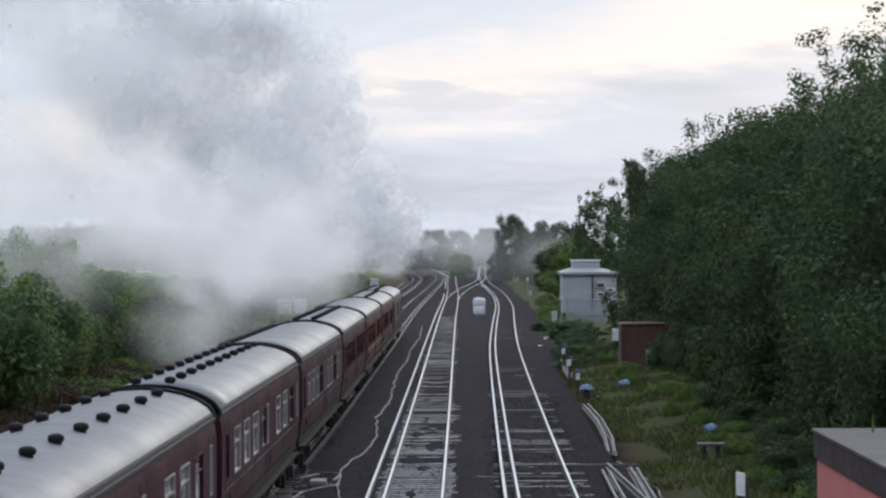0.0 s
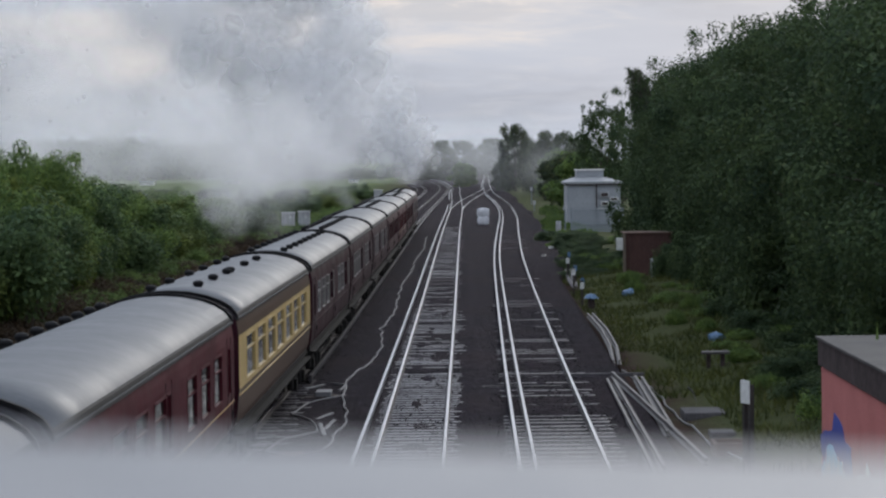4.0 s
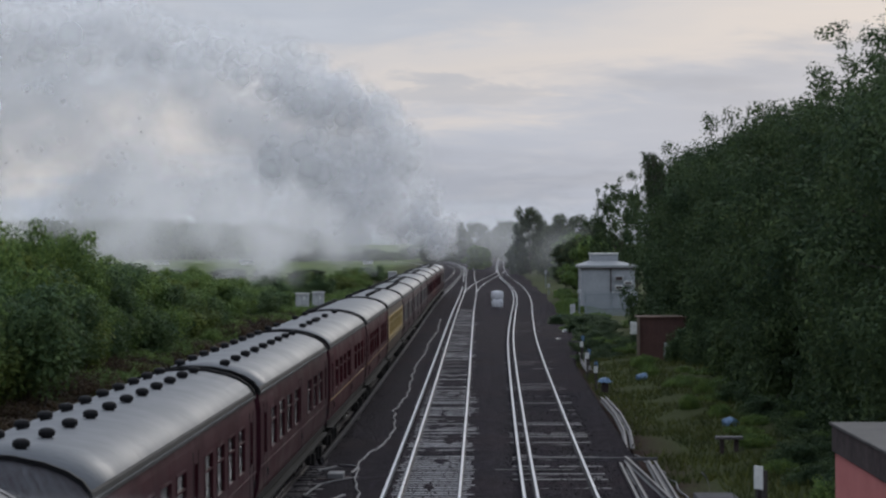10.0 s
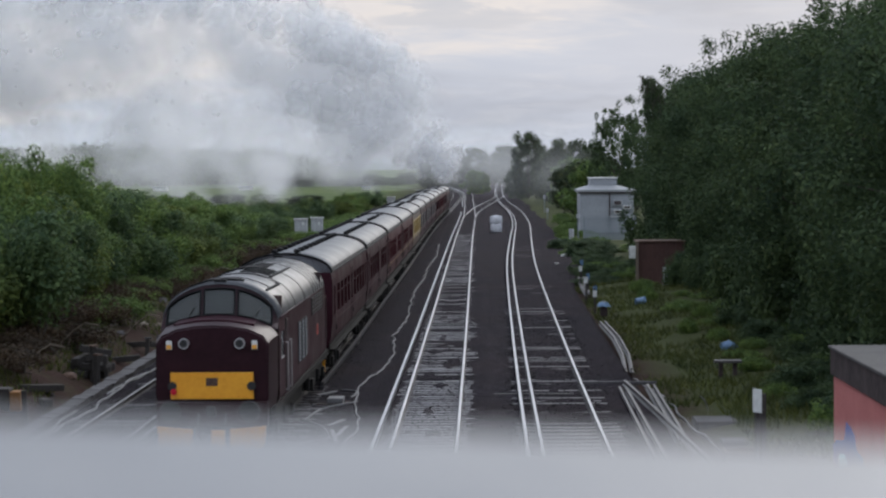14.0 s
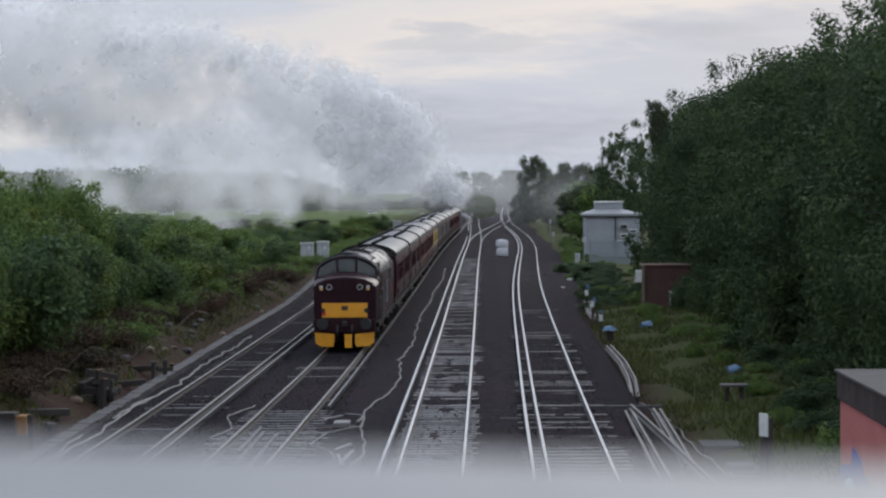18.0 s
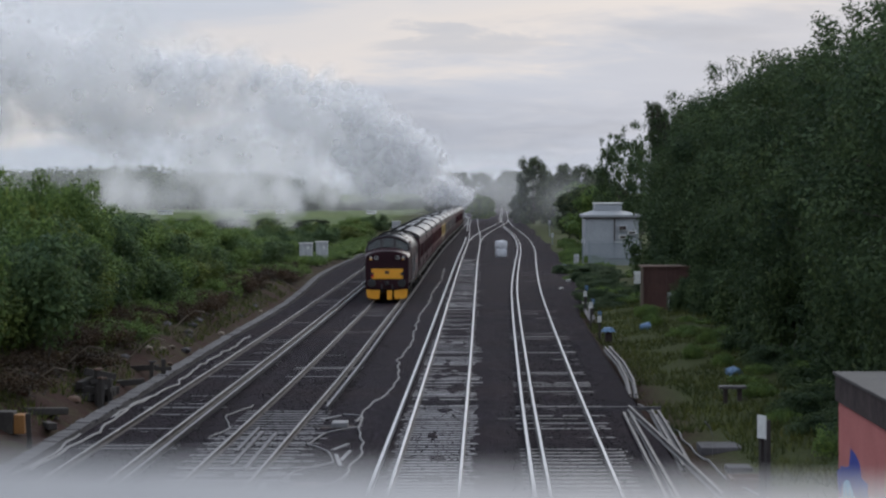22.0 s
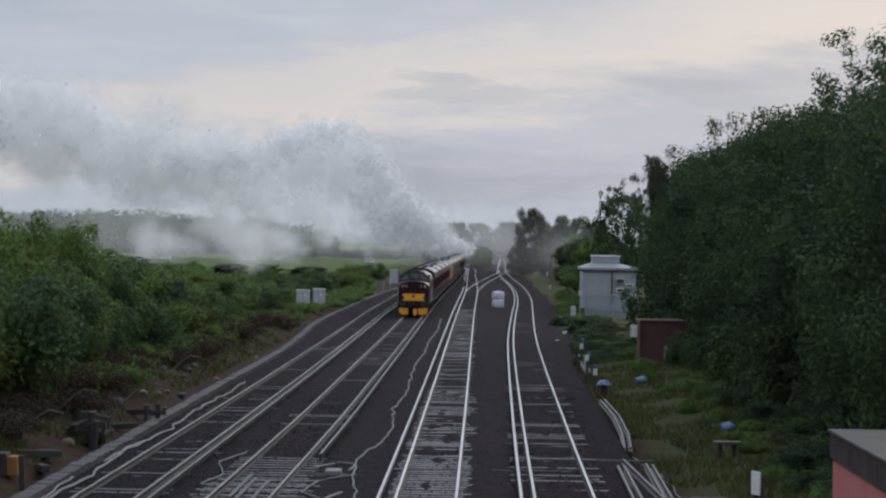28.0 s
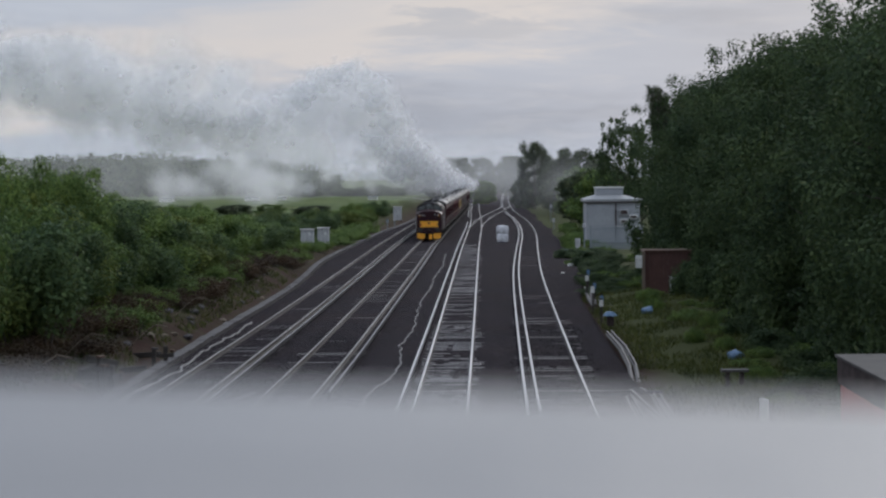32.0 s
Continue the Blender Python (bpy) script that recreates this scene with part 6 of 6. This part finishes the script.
def loose_rails():
    """Old rails dumped beside the track."""
    runs = [[(3.95, 69.5), (3.72, 48)], [(4.12, 69.2), (3.98, 49.5)], [(4.2, 71.2), (4.55, 62), (4.95, 50.5)], 
            [(4.86, 71), (4.72, 62), (4.62, 56.5)], [(5.02, 70.6), (4.9, 62.5), (4.8, 57)],
            [(4.85, 99), (4.92, 90), (4.78, 82), (4.5, 75.8)], [(5.08, 100), (5.16, 90.5), (5.02, 82.4), (4.74, 76.4)], [(5.55, 139), (5.3, 128), (5.25, 121)], [(5.75, 138), (5.5, 128), (5.45, 122)]]
    for i, pts in enumerate(runs):
        path = []
        for (x0, y0), (x1, y1) in zip(pts, pts[1:]):
            path += [(x0 + (x1 - x0) * u, y0 + (y1 - y0) * u) for u in np.linspace(0, 1, 7)[:-1]]
        path.append(pts[-1])
        z = -0.02 + 0.02 * (i % 3) + (0.0 if path[0][0] < 4.6 else -0.06)
        ob = part("loose_rail", sweep(bmesh.new(), RAIL_PROFILE, [(x, y, z) for x, y in path][::-1]), OLD_RAIL)
        tagged(ob, "old steel rail lying loose beside the track" if i < 5 else "old bent rail lying at the grass edge", "rail", "loose rails beside the track")
    for i in range(20):
        y = 48 + i * 0.76
        ob = part("timber_end", boxed(3.25, 4.15 - 0.012 * i, y - 0.12, y + 0.12, -0.34, -0.165, bevel=0.012), TIMBER)
        tagged(ob, "old timber sleeper beside the running track", "sleeper", "old sleepers beside the track")
    ob = part("cable_duct", boxed(2.95, 5.2, 71.9, 72.1, -0.2, -0.1, bevel=0.01), TROUGH)
    tagged(ob, "grey duct crossing the ballast beside the track", "duct")
    ob = part("cable_duct", boxed(-2.1, 2.6, 68.55, 68.7, -0.19, -0.135, bevel=0.01), BLACK)
    tagged(ob, "dark duct crossing under two tracks", "duct")


def grass_edge_things():
    t = empty("small_table", "small weathered grey table in the grass", "table", m=pose(7.6, 74.5, rise(7.6, 74.5)))
    part("tabletop", boxed(-0.42, 0.42, -0.25, 0.25, 0.42, 0.5, bevel=0.01), OLD_RAIL, t)
    for x in (-0.22, 0.22):
        part("leg", boxed(x - 0.06, x + 0.06, -0.15, 0.15, -0.1, 0.418), FASCIA, t)
    s = part("concrete_slab", boxed(5.45, 6.5, 61.2, 62.6, -0.45, -0.17, bevel=0.03), TROUGH)
    tagged(s, "pale broken concrete slab in the grass", "slab", "slabs in the grass")
    s = part("concrete_slab", boxed(5.7, 6.3, 57.0, 57.8, -0.45, -0.2, bevel=0.03), TROUGH)
    tagged(s, "small broken concrete slab in the grass", "slab", "slabs in the grass")
    c = empty("cable_chamber", "dark sunken cable chamber with a rusty frame", "chamber", m=pose(5.85, 54.3, -0.4))
    for a in ((-0.4, 0.4, -0.5, -0.42), (-0.4, 0.4, 0.42, 0.5), (-0.4, -0.32, -0.42, 0.42), (0.32, 0.4, -0.42, 0.42)):
        part("rim", boxed(a[0], a[1], a[2], a[3], -0.1, 0.32, bevel=0.01), RUST, c)
    part("base", boxed(-0.318, 0.318, -0.418, 0.418, -0.1, 0.05), BLACK, c)
    p = part("bent_pole", tube(bmesh.new(), [(5.62, 60, -0.4), (5.63, 60, 0.25), (5.55, 60, 0.48), (5.42, 59.8, 0.62)], 0.025, 6), CABLE)
    tagged(p, "thin pale bent pole in the grass", "pole")
    # equipment under a blue sheet and a row of short posts
    b = empty("covered_equipment", "lineside equipment under a faded blue sheet", "equipment", m=pose(5.35, 106, -0.2) @ Matrix.Diagonal((0.62, 0.62, 0.85, 1)))
    bm = bmesh.new()
    bmesh.ops.create_grid(bm, x_segments=9, y_segments=9, size=0.5)
    for v in bm.verts:
        r = max(abs(v.co.x), abs(v.co.y))
        v.co.z = 0.62 - 1.1 * max(r - 0.28, 0) ** 1.1 + 0.06 * noise.noise(v.co * 5)
    part("sheet", bm, BLUE_SHEET, b)
    part("crate", boxed(-0.25, 0.25, -0.25, 0.25, -0.1, 0.55, bevel=0.02), FASCIA, b)
    for i, (x, y, h) in enumerate(((5.05, 108, 0.85), (5.3, 113, 0.8), (5.1, 118, 1.0), (5.45, 124, 0.9), (5.35, 131, 1.0), (5.75, 139, 1.0))):
        p = empty("marker_post", "short dark lineside post with a pale plate", "post", "short posts by the line", pose(x, y, -0.35))
        part("stake", boxed(-0.04, 0.04, -0.04, 0.04, -0.1, h + 0.35, bevel=0.006), DARK_WOOD, p)
        part("plate", boxed(-0.09, 0.09, -0.056, -0.042, h * 0.95, h + 0.25), BLUE_SHEET if i % 2 else WHITE, p)
    for i, (x, y, mat) in enumerate(((7.4, 112, BLUE_SHEET), (8.6, 84, BLUE_SHEET), (5.0, 160, WHITE), (5.9, 172, WHITE), (6.6, 206, BLUE_SHEET))):
        bm = bmesh.new()
        bmesh.ops.create_icosphere(bm, subdivisions=2, radius=0.3)
        for v in bm.verts:
            v.co += v.co.normalized() * 0.12 * noise.noise(v.co * 6 + Vector((i, 0, 0)))
            v.co.z *= 0.7
        ob = part("litter_bag", bm, mat)
        ob.matrix_basis = pose(x, y, rise(x, y) + 0.12)
        tagged(ob, "crumpled blue plastic sheeting in the weeds" if mat is BLUE_SHEET else "crumpled white rubbish bag near the ballast", "litter", "litter beside the line")


def left_bank_things():
    posts = [((-11.75, 83.6), 0.85), ((-11.45, 84.6), 0.9), ((-12.15, 74.5), 1.1), ((-11.9, 73.6), 1.05), ((-11.7, 74.4), 1.0), ((-11.95, 62.4), 0.95)]
    for i, ((x, y), h) in enumerate(posts):
        p = empty("timber_post", "rotten dark timber post at the foot of the bank", "post", "old posts on the bank", pose(x, y, rise(x, y) - 0.1, 3 * math.sin(i), 2 * math.cos(i * 2), 20 * i))
        part("stake", boxed(-0.07, 0.07, -0.07, 0.07, -0.2, h + 0.1, bevel=0.015), DARK_WOOD, p)
        if i in (1, 2, 4):
            part("cross_piece", boxed(-0.3, 0.28, -0.1, -0.072, h - 0.3, h - 0.16, bevel=0.01), DARK_WOOD, p)
        if i in (0, 2, 3):
            part("bracket", boxed(-0.1, 0.16, -0.09, 0.09, h + 0.102, h + 0.16, bevel=0.01), RUST if i else TROUGH, p)
    for x, y, l, a in ((-12.2, 66.5, 2.2, 15), (-12.6, 68, 1.8, -30), (-12.7, 77, 1.6, 40), (-12.5, 86, 1.5, 70), (-12.3, 81, 1.4, 100)):
        ob = part("fallen_timber", boxed(-l / 2, l / 2, -0.13, 0.13, 0, 0.2, bevel=0.03), DARK_WOOD)
        ob.matrix_basis = pose(x, y, rise(x, y) + 0.03, 2, 4, a + 90)
        tagged(ob, "dark rotten timber lying on the bank", "timber", "timbers on the bank")
    pile = empty("timber_pile", "stack of dark rotten sleepers on the bank", "timber pile", m=pose(-12.35, 75.2, rise(-12.35, 75.2)))
    for i, (dx, dy, dz, l, a, tip) in enumerate(((0, 0, 0.0, 1.7, 82, 2), (0.3, 0.3, 0.0, 1.5, 96, -3), (-0.3, -0.2, 0.0, 1.6, 88, 2), (0.0, 0.1, 0.23, 1.5, 10, 4), (0.1, -0.5, 0.23, 1.3, 170, -5), (0.1, 0.2, 0.46, 1.4, 95, 7), (-0.2, -0.1, 0.47, 1.1, 70, -8), (0.15, 0.0, 0.7, 1.0, 20, 12))):
        t = part("sleeper", boxed(-l / 2, l / 2, -0.12, 0.12, 0, 0.22, bevel=0.02), DARK_WOOD, pile)
        t.matrix_basis = pose(dx, dy, dz - 0.03, 0, tip, a)
    c = empty("equipment_box", "faded orange and dark box by the bank", "box", m=pose(-12.75, 63.5, rise(-12.75, 63.5)))
    part("body", boxed(-0.5, 0.2, -0.3, 0.3, -0.1, 0.5, bevel=0.04), DARK_WOOD, c)
    part("cover", boxed(0.203, 0.5, -0.28, 0.28, -0.1, 0.42, bevel=0.05), ORANGE, c, "faded orange end cover")
    rng = random.Random(44)
    for i in range(46):
        y = rng.uniform(60, 175)
        x = trough_x(y) - rng.uniform(0.6, 2.4)
        s = rng.uniform(0.08, 0.26)
        bm = bmesh.new()
        bmesh.ops.create_icosphere(bm, subdivisions=1, radius=s)
        for v in bm.verts:
            v.co *= 1 + 0.5 * noise.noise(v.co * 9 + Vector((i, i, 0)))
            v.co.z *= 0.6
        ob = part("rubble", bm, (TROUGH, RUST, POST, TROUGH, DARK_WOOD)[i % 5])
        ob.matrix_basis = pose(x, y, rise(x, y) + s * 0.2)
        tagged(ob, "lump of broken rubble on the earth bank", "rubble", "rubble on the bank")
    for i, (x, y) in enumerate(((-13.6, 70), (-13.9, 78), (-13.2, 88), (-13.6, 104), (-14, 120))):
        z = rise(x, y)
        ob = part("dead_branch", tube(bmesh.new(), [(x, y, z), (x + 0.5, y + 0.3, z + 0.5), (x + 0.9, y + 0.2, z + 0.75), (x + 1.4, y - 0.3, z + 0.7)], 0.03, 5), POST)
        tagged(ob, "pale dead branch hanging on the bank", "branch", "dead branches on the bank")


def point_gear():
    """Timbers, rods and a pale motor cover where old points were taken out."""
    rng = random.Random(21)
    for i in range(9):
        y = 54 + i * 1.35
        ob = part("point_timber", boxed(-7.4, -4.3 + 0.06 * (i % 4), y - 0.14, y + 0.14, -0.26, -0.148, bevel=0.012), TIMBER)
        tagged(ob, "wide weathered timber under the old points", "timber", "timbers of the old points")
    for x, y0, y1 in ((-6.1, 57, 65), (-5.7, 56, 64.5), (-6.3, 60, 66)):
        ob = part("point_rod", boxed(x - 0.05, x + 0.05, y0, y1, -0.155, -0.1, bevel=0.01), TIMBER)
        tagged(ob, "loose steel bar between the rails", "rod", "rods of the old points")
    m = empty("point_machine", "low point machine with a pale cover beside the rail", "point machine", m=pose(-4.1, 66.3, -0.18))
    part("base", boxed(-0.5, 0.4, -0.45, 0.45, -0.06, 0.05, bevel=0.01), FASCIA, m)
    part("cover", boxed(-0.2, 0.24, -0.4, 0.4, 0.052, 0.2, bevel=0.03), CABLE, m, "pale grey cover")
    part("drive_rod", rod(bmesh.new(), (-0.2, 0, 0.06), (-0.75, 0.1, 0.06), 0.03, seg=6), OLD_RAIL, m)
    p = part("steel_plate", boxed(-4.35, -3.75, 52.6, 53.6, -0.2, -0.12, bevel=0.01), RUST)
    tagged(p, "rusty steel plate lying on the ballast", "plate")
    for i, (x, y, l) in enumerate(((-3.62, 58, 2.6), (-3.5, 59, 2.2), (-3.75, 61, 1.5), (-4.5, 69, 1.3))):
        ob = part("scrap_bar", boxed(-0.05, 0.05, -l / 2, l / 2, 0, 0.06, bevel=0.01), CABLE)
        ob.matrix_basis = pose(x, y, -0.17, 0, 0, 6 - 9 * i)
        tagged(ob, "pale scrap bar lying on the ballast", "bar", "scrap bars on the ballast")


def far_line_things():
    for i, (x, y, h) in enumerate(((8.6, 330, 2.6), (9.0, 520, 3.6), (7.9, 290, 1.5), (-12.6, 300, 1.4), (-12.4, 318, 1.3))):
        p = empty("lineside_post", "slim pale post beside the distant line", "post", "lineside posts", pose(x, y, -0.4))
        part("pole", rod(bmesh.new(), (0, 0, 0), (0, 0, h), 0.055, seg=6), FENCE, p)
        part("head", boxed(-0.15, 0.15, -0.1, 0.1, h - 0.4, h + 0.1, bevel=0.02), FENCE if i % 2 else GREY_CABINET, p)
    for i, (x, y, w, h) in enumerate(((-70, 690, 4, 1.3), (-62, 705, 2.5, 1.0), (-96, 700, 4, 1.2), (-33, 660, 2.5, 0.9))):
        v = empty("field_shelter", "small white shelter at the far edge of the field", "shelter", "white shelters in the field", pose(x, y, rise(x, y)))
        part("body", boxed(0, w, 0, 3, -0.3, h * 0.7, bevel=0.05), WHITE, v)
        part("roof", boxed(-0.2, w + 0.2, -0.2, 3.2, h * 0.7 + 0.004, h, bevel=0.2), CLAD, v)


lineside_sign()
cabinets()
sacks()
cables()
loose_rails()
grass_edge_things()
left_bank_things()
point_gear()
far_line_things()

# ---- steam ----


def puff_mesh(name, seed, flakes, size, material, squash=(1, 1, 0.85)):
    """One billow of steam, unit radius: soft domed flakes round a lumpy middle."""
    rng = np.random.default_rng(seed)
    lumps = rng.normal(size=(9, 3))
    lumps = lumps / np.linalg.norm(lumps, axis=1, keepdims=True) * rng.uniform(0.3, 0.7, (9, 1))
    g = 7
    side = np.linspace(-1, 1, g)
    gu, gv = np.meshgrid(side, side)
    gu, gv = gu.ravel(), gv.ravel()
    q = np.array([(j * g + i, j * g + i + 1, (j + 1) * g + i + 1, (j + 1) * g + i) for j in range(g - 1) for i in range(g - 1)])
    vs, fs, uvs = [], [], []
    for k in range(flakes):
        d = rng.normal(size=3)
        d /= np.linalg.norm(d)
        c = (lumps[k % 9] + d * rng.random() ** 0.5 * 0.3) * np.array(squash)
        s = size * rng.uniform(0.6, 1.5)
        tx, tz = rng.normal() * 0.12, rng.normal() * 0.12
        # the dome bulges towards -y
        y = 0.28 * s * np.minimum(gu ** 2 + gv ** 2, 1.3) + s * (gu * tx + gv * tz)
        vs.append(np.stack([c[0] + gu * s, c[1] + y, c[2] + gv * s], 1))
        fs.append(q + k * g * g)
        uvs.append(np.stack([gu[q] * 0.5 + 0.5, gv[q] * 0.5 + 0.5], 2).reshape(-1, 2))
    ob = np_mesh(name, np.concatenate(vs), np.concatenate(fs), material, uvs=np.concatenate(uvs))
    ob.data.shade_smooth()
    return ob


SOFT = [puff_mesh("steam_puff", s, 10, 0.57, STEAM_SOFT) for s in (1, 2, 3, 13)]
LOW = [puff_mesh("steam_puff", s, 12, 0.52, STEAM_LOW) for s in (7, 8, 10, 17)]
DENSE = [puff_mesh("steam_puff", s, 12, 0.5, STEAM_DENSE) for s in (4, 5, 6, 16)]
TRAIN_LEN = 18.7 + 12 * PITCH

# the plume's upper edge: height over the distance to the left of the engine, at three times
ACROSS = [0, 3, 6, 12, 18, 25, 30, 40, 50, 60, 75, 100]
CREST = [(2, [10, 17, 22, 26, 29, 31, 32, 33, 34, 34, 35, 36]),
         (13, [9, 17, 22, 25, 28, 30, 31, 32, 33, 34, 35, 36]),
         (21, [6.5, 12, 16, 19, 23, 26, 27, 29, 31, 33, 34, 35]),
         (30, [5, 7, 9.5, 15, 27, 32, 28, 21, 21, 24, 33, 36])]


def crest(side, t):
    return float(np.interp(t, [c[0] for c in CREST], [np.interp(side, ACROSS, c[1]) for c in CREST]))


def steam_rows(back, side, level, r, lag, drift, low=4.0, lift=0.0):
    """back, side: metres behind and to the left of the chimney at the start; level: 0 at the plume's foot, 1 at its crest."""
    rows = []
    for t in np.arange(0, 32.01, 2.0):
        y = NOSE_Y(float(t)) + TRAIN_LEN + 20 - back - lag * t
        s = side + drift * t
        foot = low + lift * t / 30
        top = max(crest(max(s, 0.0), t) - 0.35 * r, foot + 0.4)
        rows.append((float(t), (LINE_B(min(y, 520.0)) - s, y, foot + level * (top - foot))))
    return rows


def build_steam():
    rng = random.Random(12)
    puffs = []
    # the fresh column right over the engine
    for k in range(34):
        u = (k + 0.5) / 34
        side = -1.5 + 18 * u ** 1.3
        r = 1.8 + 4.0 * u ** 0.8
        puffs.append((DENSE, r, steam_rows(2 + 1.0 * side + rng.uniform(-2, 3), side + rng.uniform(-0.8, 0.8), 1.0 if k % 2 else rng.uniform(0.3, 0.8), r, 0.02 * side, 0.004 * side)))
    # lumpy billows along the plume's upper edge
    for k in range(40):
        u = (k + rng.random()) / 40
        side = 8 + 76 * u
        r = rng.uniform(3.2, 5.6) + 2.0 * u
        puffs.append((DENSE if k % 3 else SOFT, r, steam_rows(8 + 0.55 * side + rng.uniform(-5, 5), side, rng.uniform(0.88, 1.02), r, 0.25 * u, 0.06 + 0.25 * u)))
    # the body of the plume
    for k in range(44):
        u = (k + rng.random()) / 44
        side = 3 + 68 * u
        r = 5.0 + 4.0 * rng.random()
        puffs.append((SOFT, r, steam_rows(6 + 0.5 * side + rng.uniform(-8, 8), side, rng.uniform(0.15, 0.85), r, 0.3 * u, 0.05 + 0.3 * u, 5.5, 11 * u)))
    # steam that hangs low along the train and over the bank
    for k in range(26):
        u = (k + 0.5) / 26
        side = 3 + 22 * rng.random() ** 1.2 * (0.3 + u)
        r = 3.0 + 3.0 * u
        puffs.append((LOW, r, steam_rows(8 + 96 * u + rng.uniform(-5, 5), side, 0.05 + 0.3 * rng.random(), r, 0.5 * u, 0.3 + 0.6 * rng.random(), 3.2)))
    # older steam spread over the fields
    for k in range(26):
        side = 34 + 62 * (k + rng.random()) / 26
        r = 7.5 + 4.0 * rng.random()
        puffs.append((SOFT, r, steam_rows(20 + 60 * rng.random(), side, rng.uniform(0.3, 0.95), r, 0.4 * rng.random(), 0.2 + 0.3 * rng.random(), 9.0, 14.0)))
    out, used = [], set()
    for i, (kind, r, rows) in enumerate(puffs):
        src = kind[i % 4]
        ob = src if src.name not in used else new("steam_puff", src.data)
        used.add(src.name)
        ob.scale = (r, r, r)
        tagged(ob, "drifting billow of white-grey engine steam" if kind is DENSE else "thin veil of drifting grey-white steam", "steam", "steam from the engine", "stuff")
        turn, rate = rng.uniform(0, 360), rng.choice((-1, 1)) * rng.uniform(1.5, 4)
        out.append((ob, [(t, Matrix.Translation(p) @ pose(0, 0, 0, 0, turn + rate * t, 0)) for t, p in rows]))
    return out


def build_haze():
    """Thin veils added as distance haze over line and fields, with some lingering steam."""
    src = puff_mesh("steam_haze", 9, 14, 0.7, HAZE_THIN)
    for i, (x, y, z, r) in enumerate(((-2, 520, 6, 13), (10, 560, 7, 14), (0, 640, 8, 16), (14, 640, 8, 16), (-14, 600, 7, 15), (4, 720, 9, 18), (-26, 640, 7, 16), (8, 460, 5, 10), (12, 380, 5, 9),
                                      (-90, 800, 8, 36), (-130, 780, 10, 38), (-170, 800, 10, 40), (-60, 790, 8, 32), (-110, 760, 8, 34), (-150, 740, 8, 34), (-190, 770, 9, 38), (-75, 740, 6, 28), (-40, 760, 7, 26), (-20, 800, 8, 24))):
        ob = src if i == 0 else new("steam_haze", src.data)
        ob.matrix_basis = pose(x, y, z, 0, 40 * i, 0) @ Matrix.Diagonal((r, r, r * 0.7, 1))
        tagged(ob, "thin veil added as distance haze and lingering steam", "steam", "steam over the distant line", "stuff")


STEAM = build_steam()
build_haze()

# ---- the small pieces of tracks ----
CLEAN = [((38, 40), 0.9), ((52, 72), 0.85), ((38, 72), 0.25), ((38, 61), 0.88)]
for (trk, f, material, pitch, wide), clean in zip(TRACKS, CLEAN):
    build_sleepers(trk, f, material, pitch, wide, 230, clean)



def spilled_ballast():
    """Low heaps of dark stone spilled over the sleepers in the four-foot."""
    rng = random.Random(61)
    for f, y0, y1, n in ((LINE_C, 52, 112, 12), (LINE_D, 50, 90, 6), (LINE_B, 44, 80, 5)):
        for k in range(n):
            y = y0 + (y1 - y0) * (k + rng.random()) / n
            cx, rx, ry = f(y) + rng.uniform(-0.3, 0.3), rng.uniform(0.18, 0.5), rng.uniform(0.6, 2.2)
            bm = bmesh.new()
            bmesh.ops.create_grid(bm, x_segments=8, y_segments=14, size=1.0)
            for v in bm.verts:
                r = math.hypot(v.co.x, v.co.y) * (1 + 0.5 * noise.noise((v.co.x * 2, v.co.y * 2, k)))
                v.co = Vector((cx + v.co.x * rx, y + v.co.y * ry, -0.222 + 0.085 * max(1.15 - r * r, -0.3) + 0.012 * noise.noise((v.co.x * 9, v.co.y * 9, k))))
            tagged(part("spilled_ballast", bm, BALLAST), "dark ballast spilled over the sleepers", "ballast", "ballast on the sleepers", "stuff")


spilled_ballast()


def motions():
    ride(LOCO, 0.0, 18.3)
    for i, c in enumerate(COACHES):
        ride(c, 18.75 + i * PITCH, BODY)
    for ob, rows in STEAM:
        walk(ob, rows)


motions()
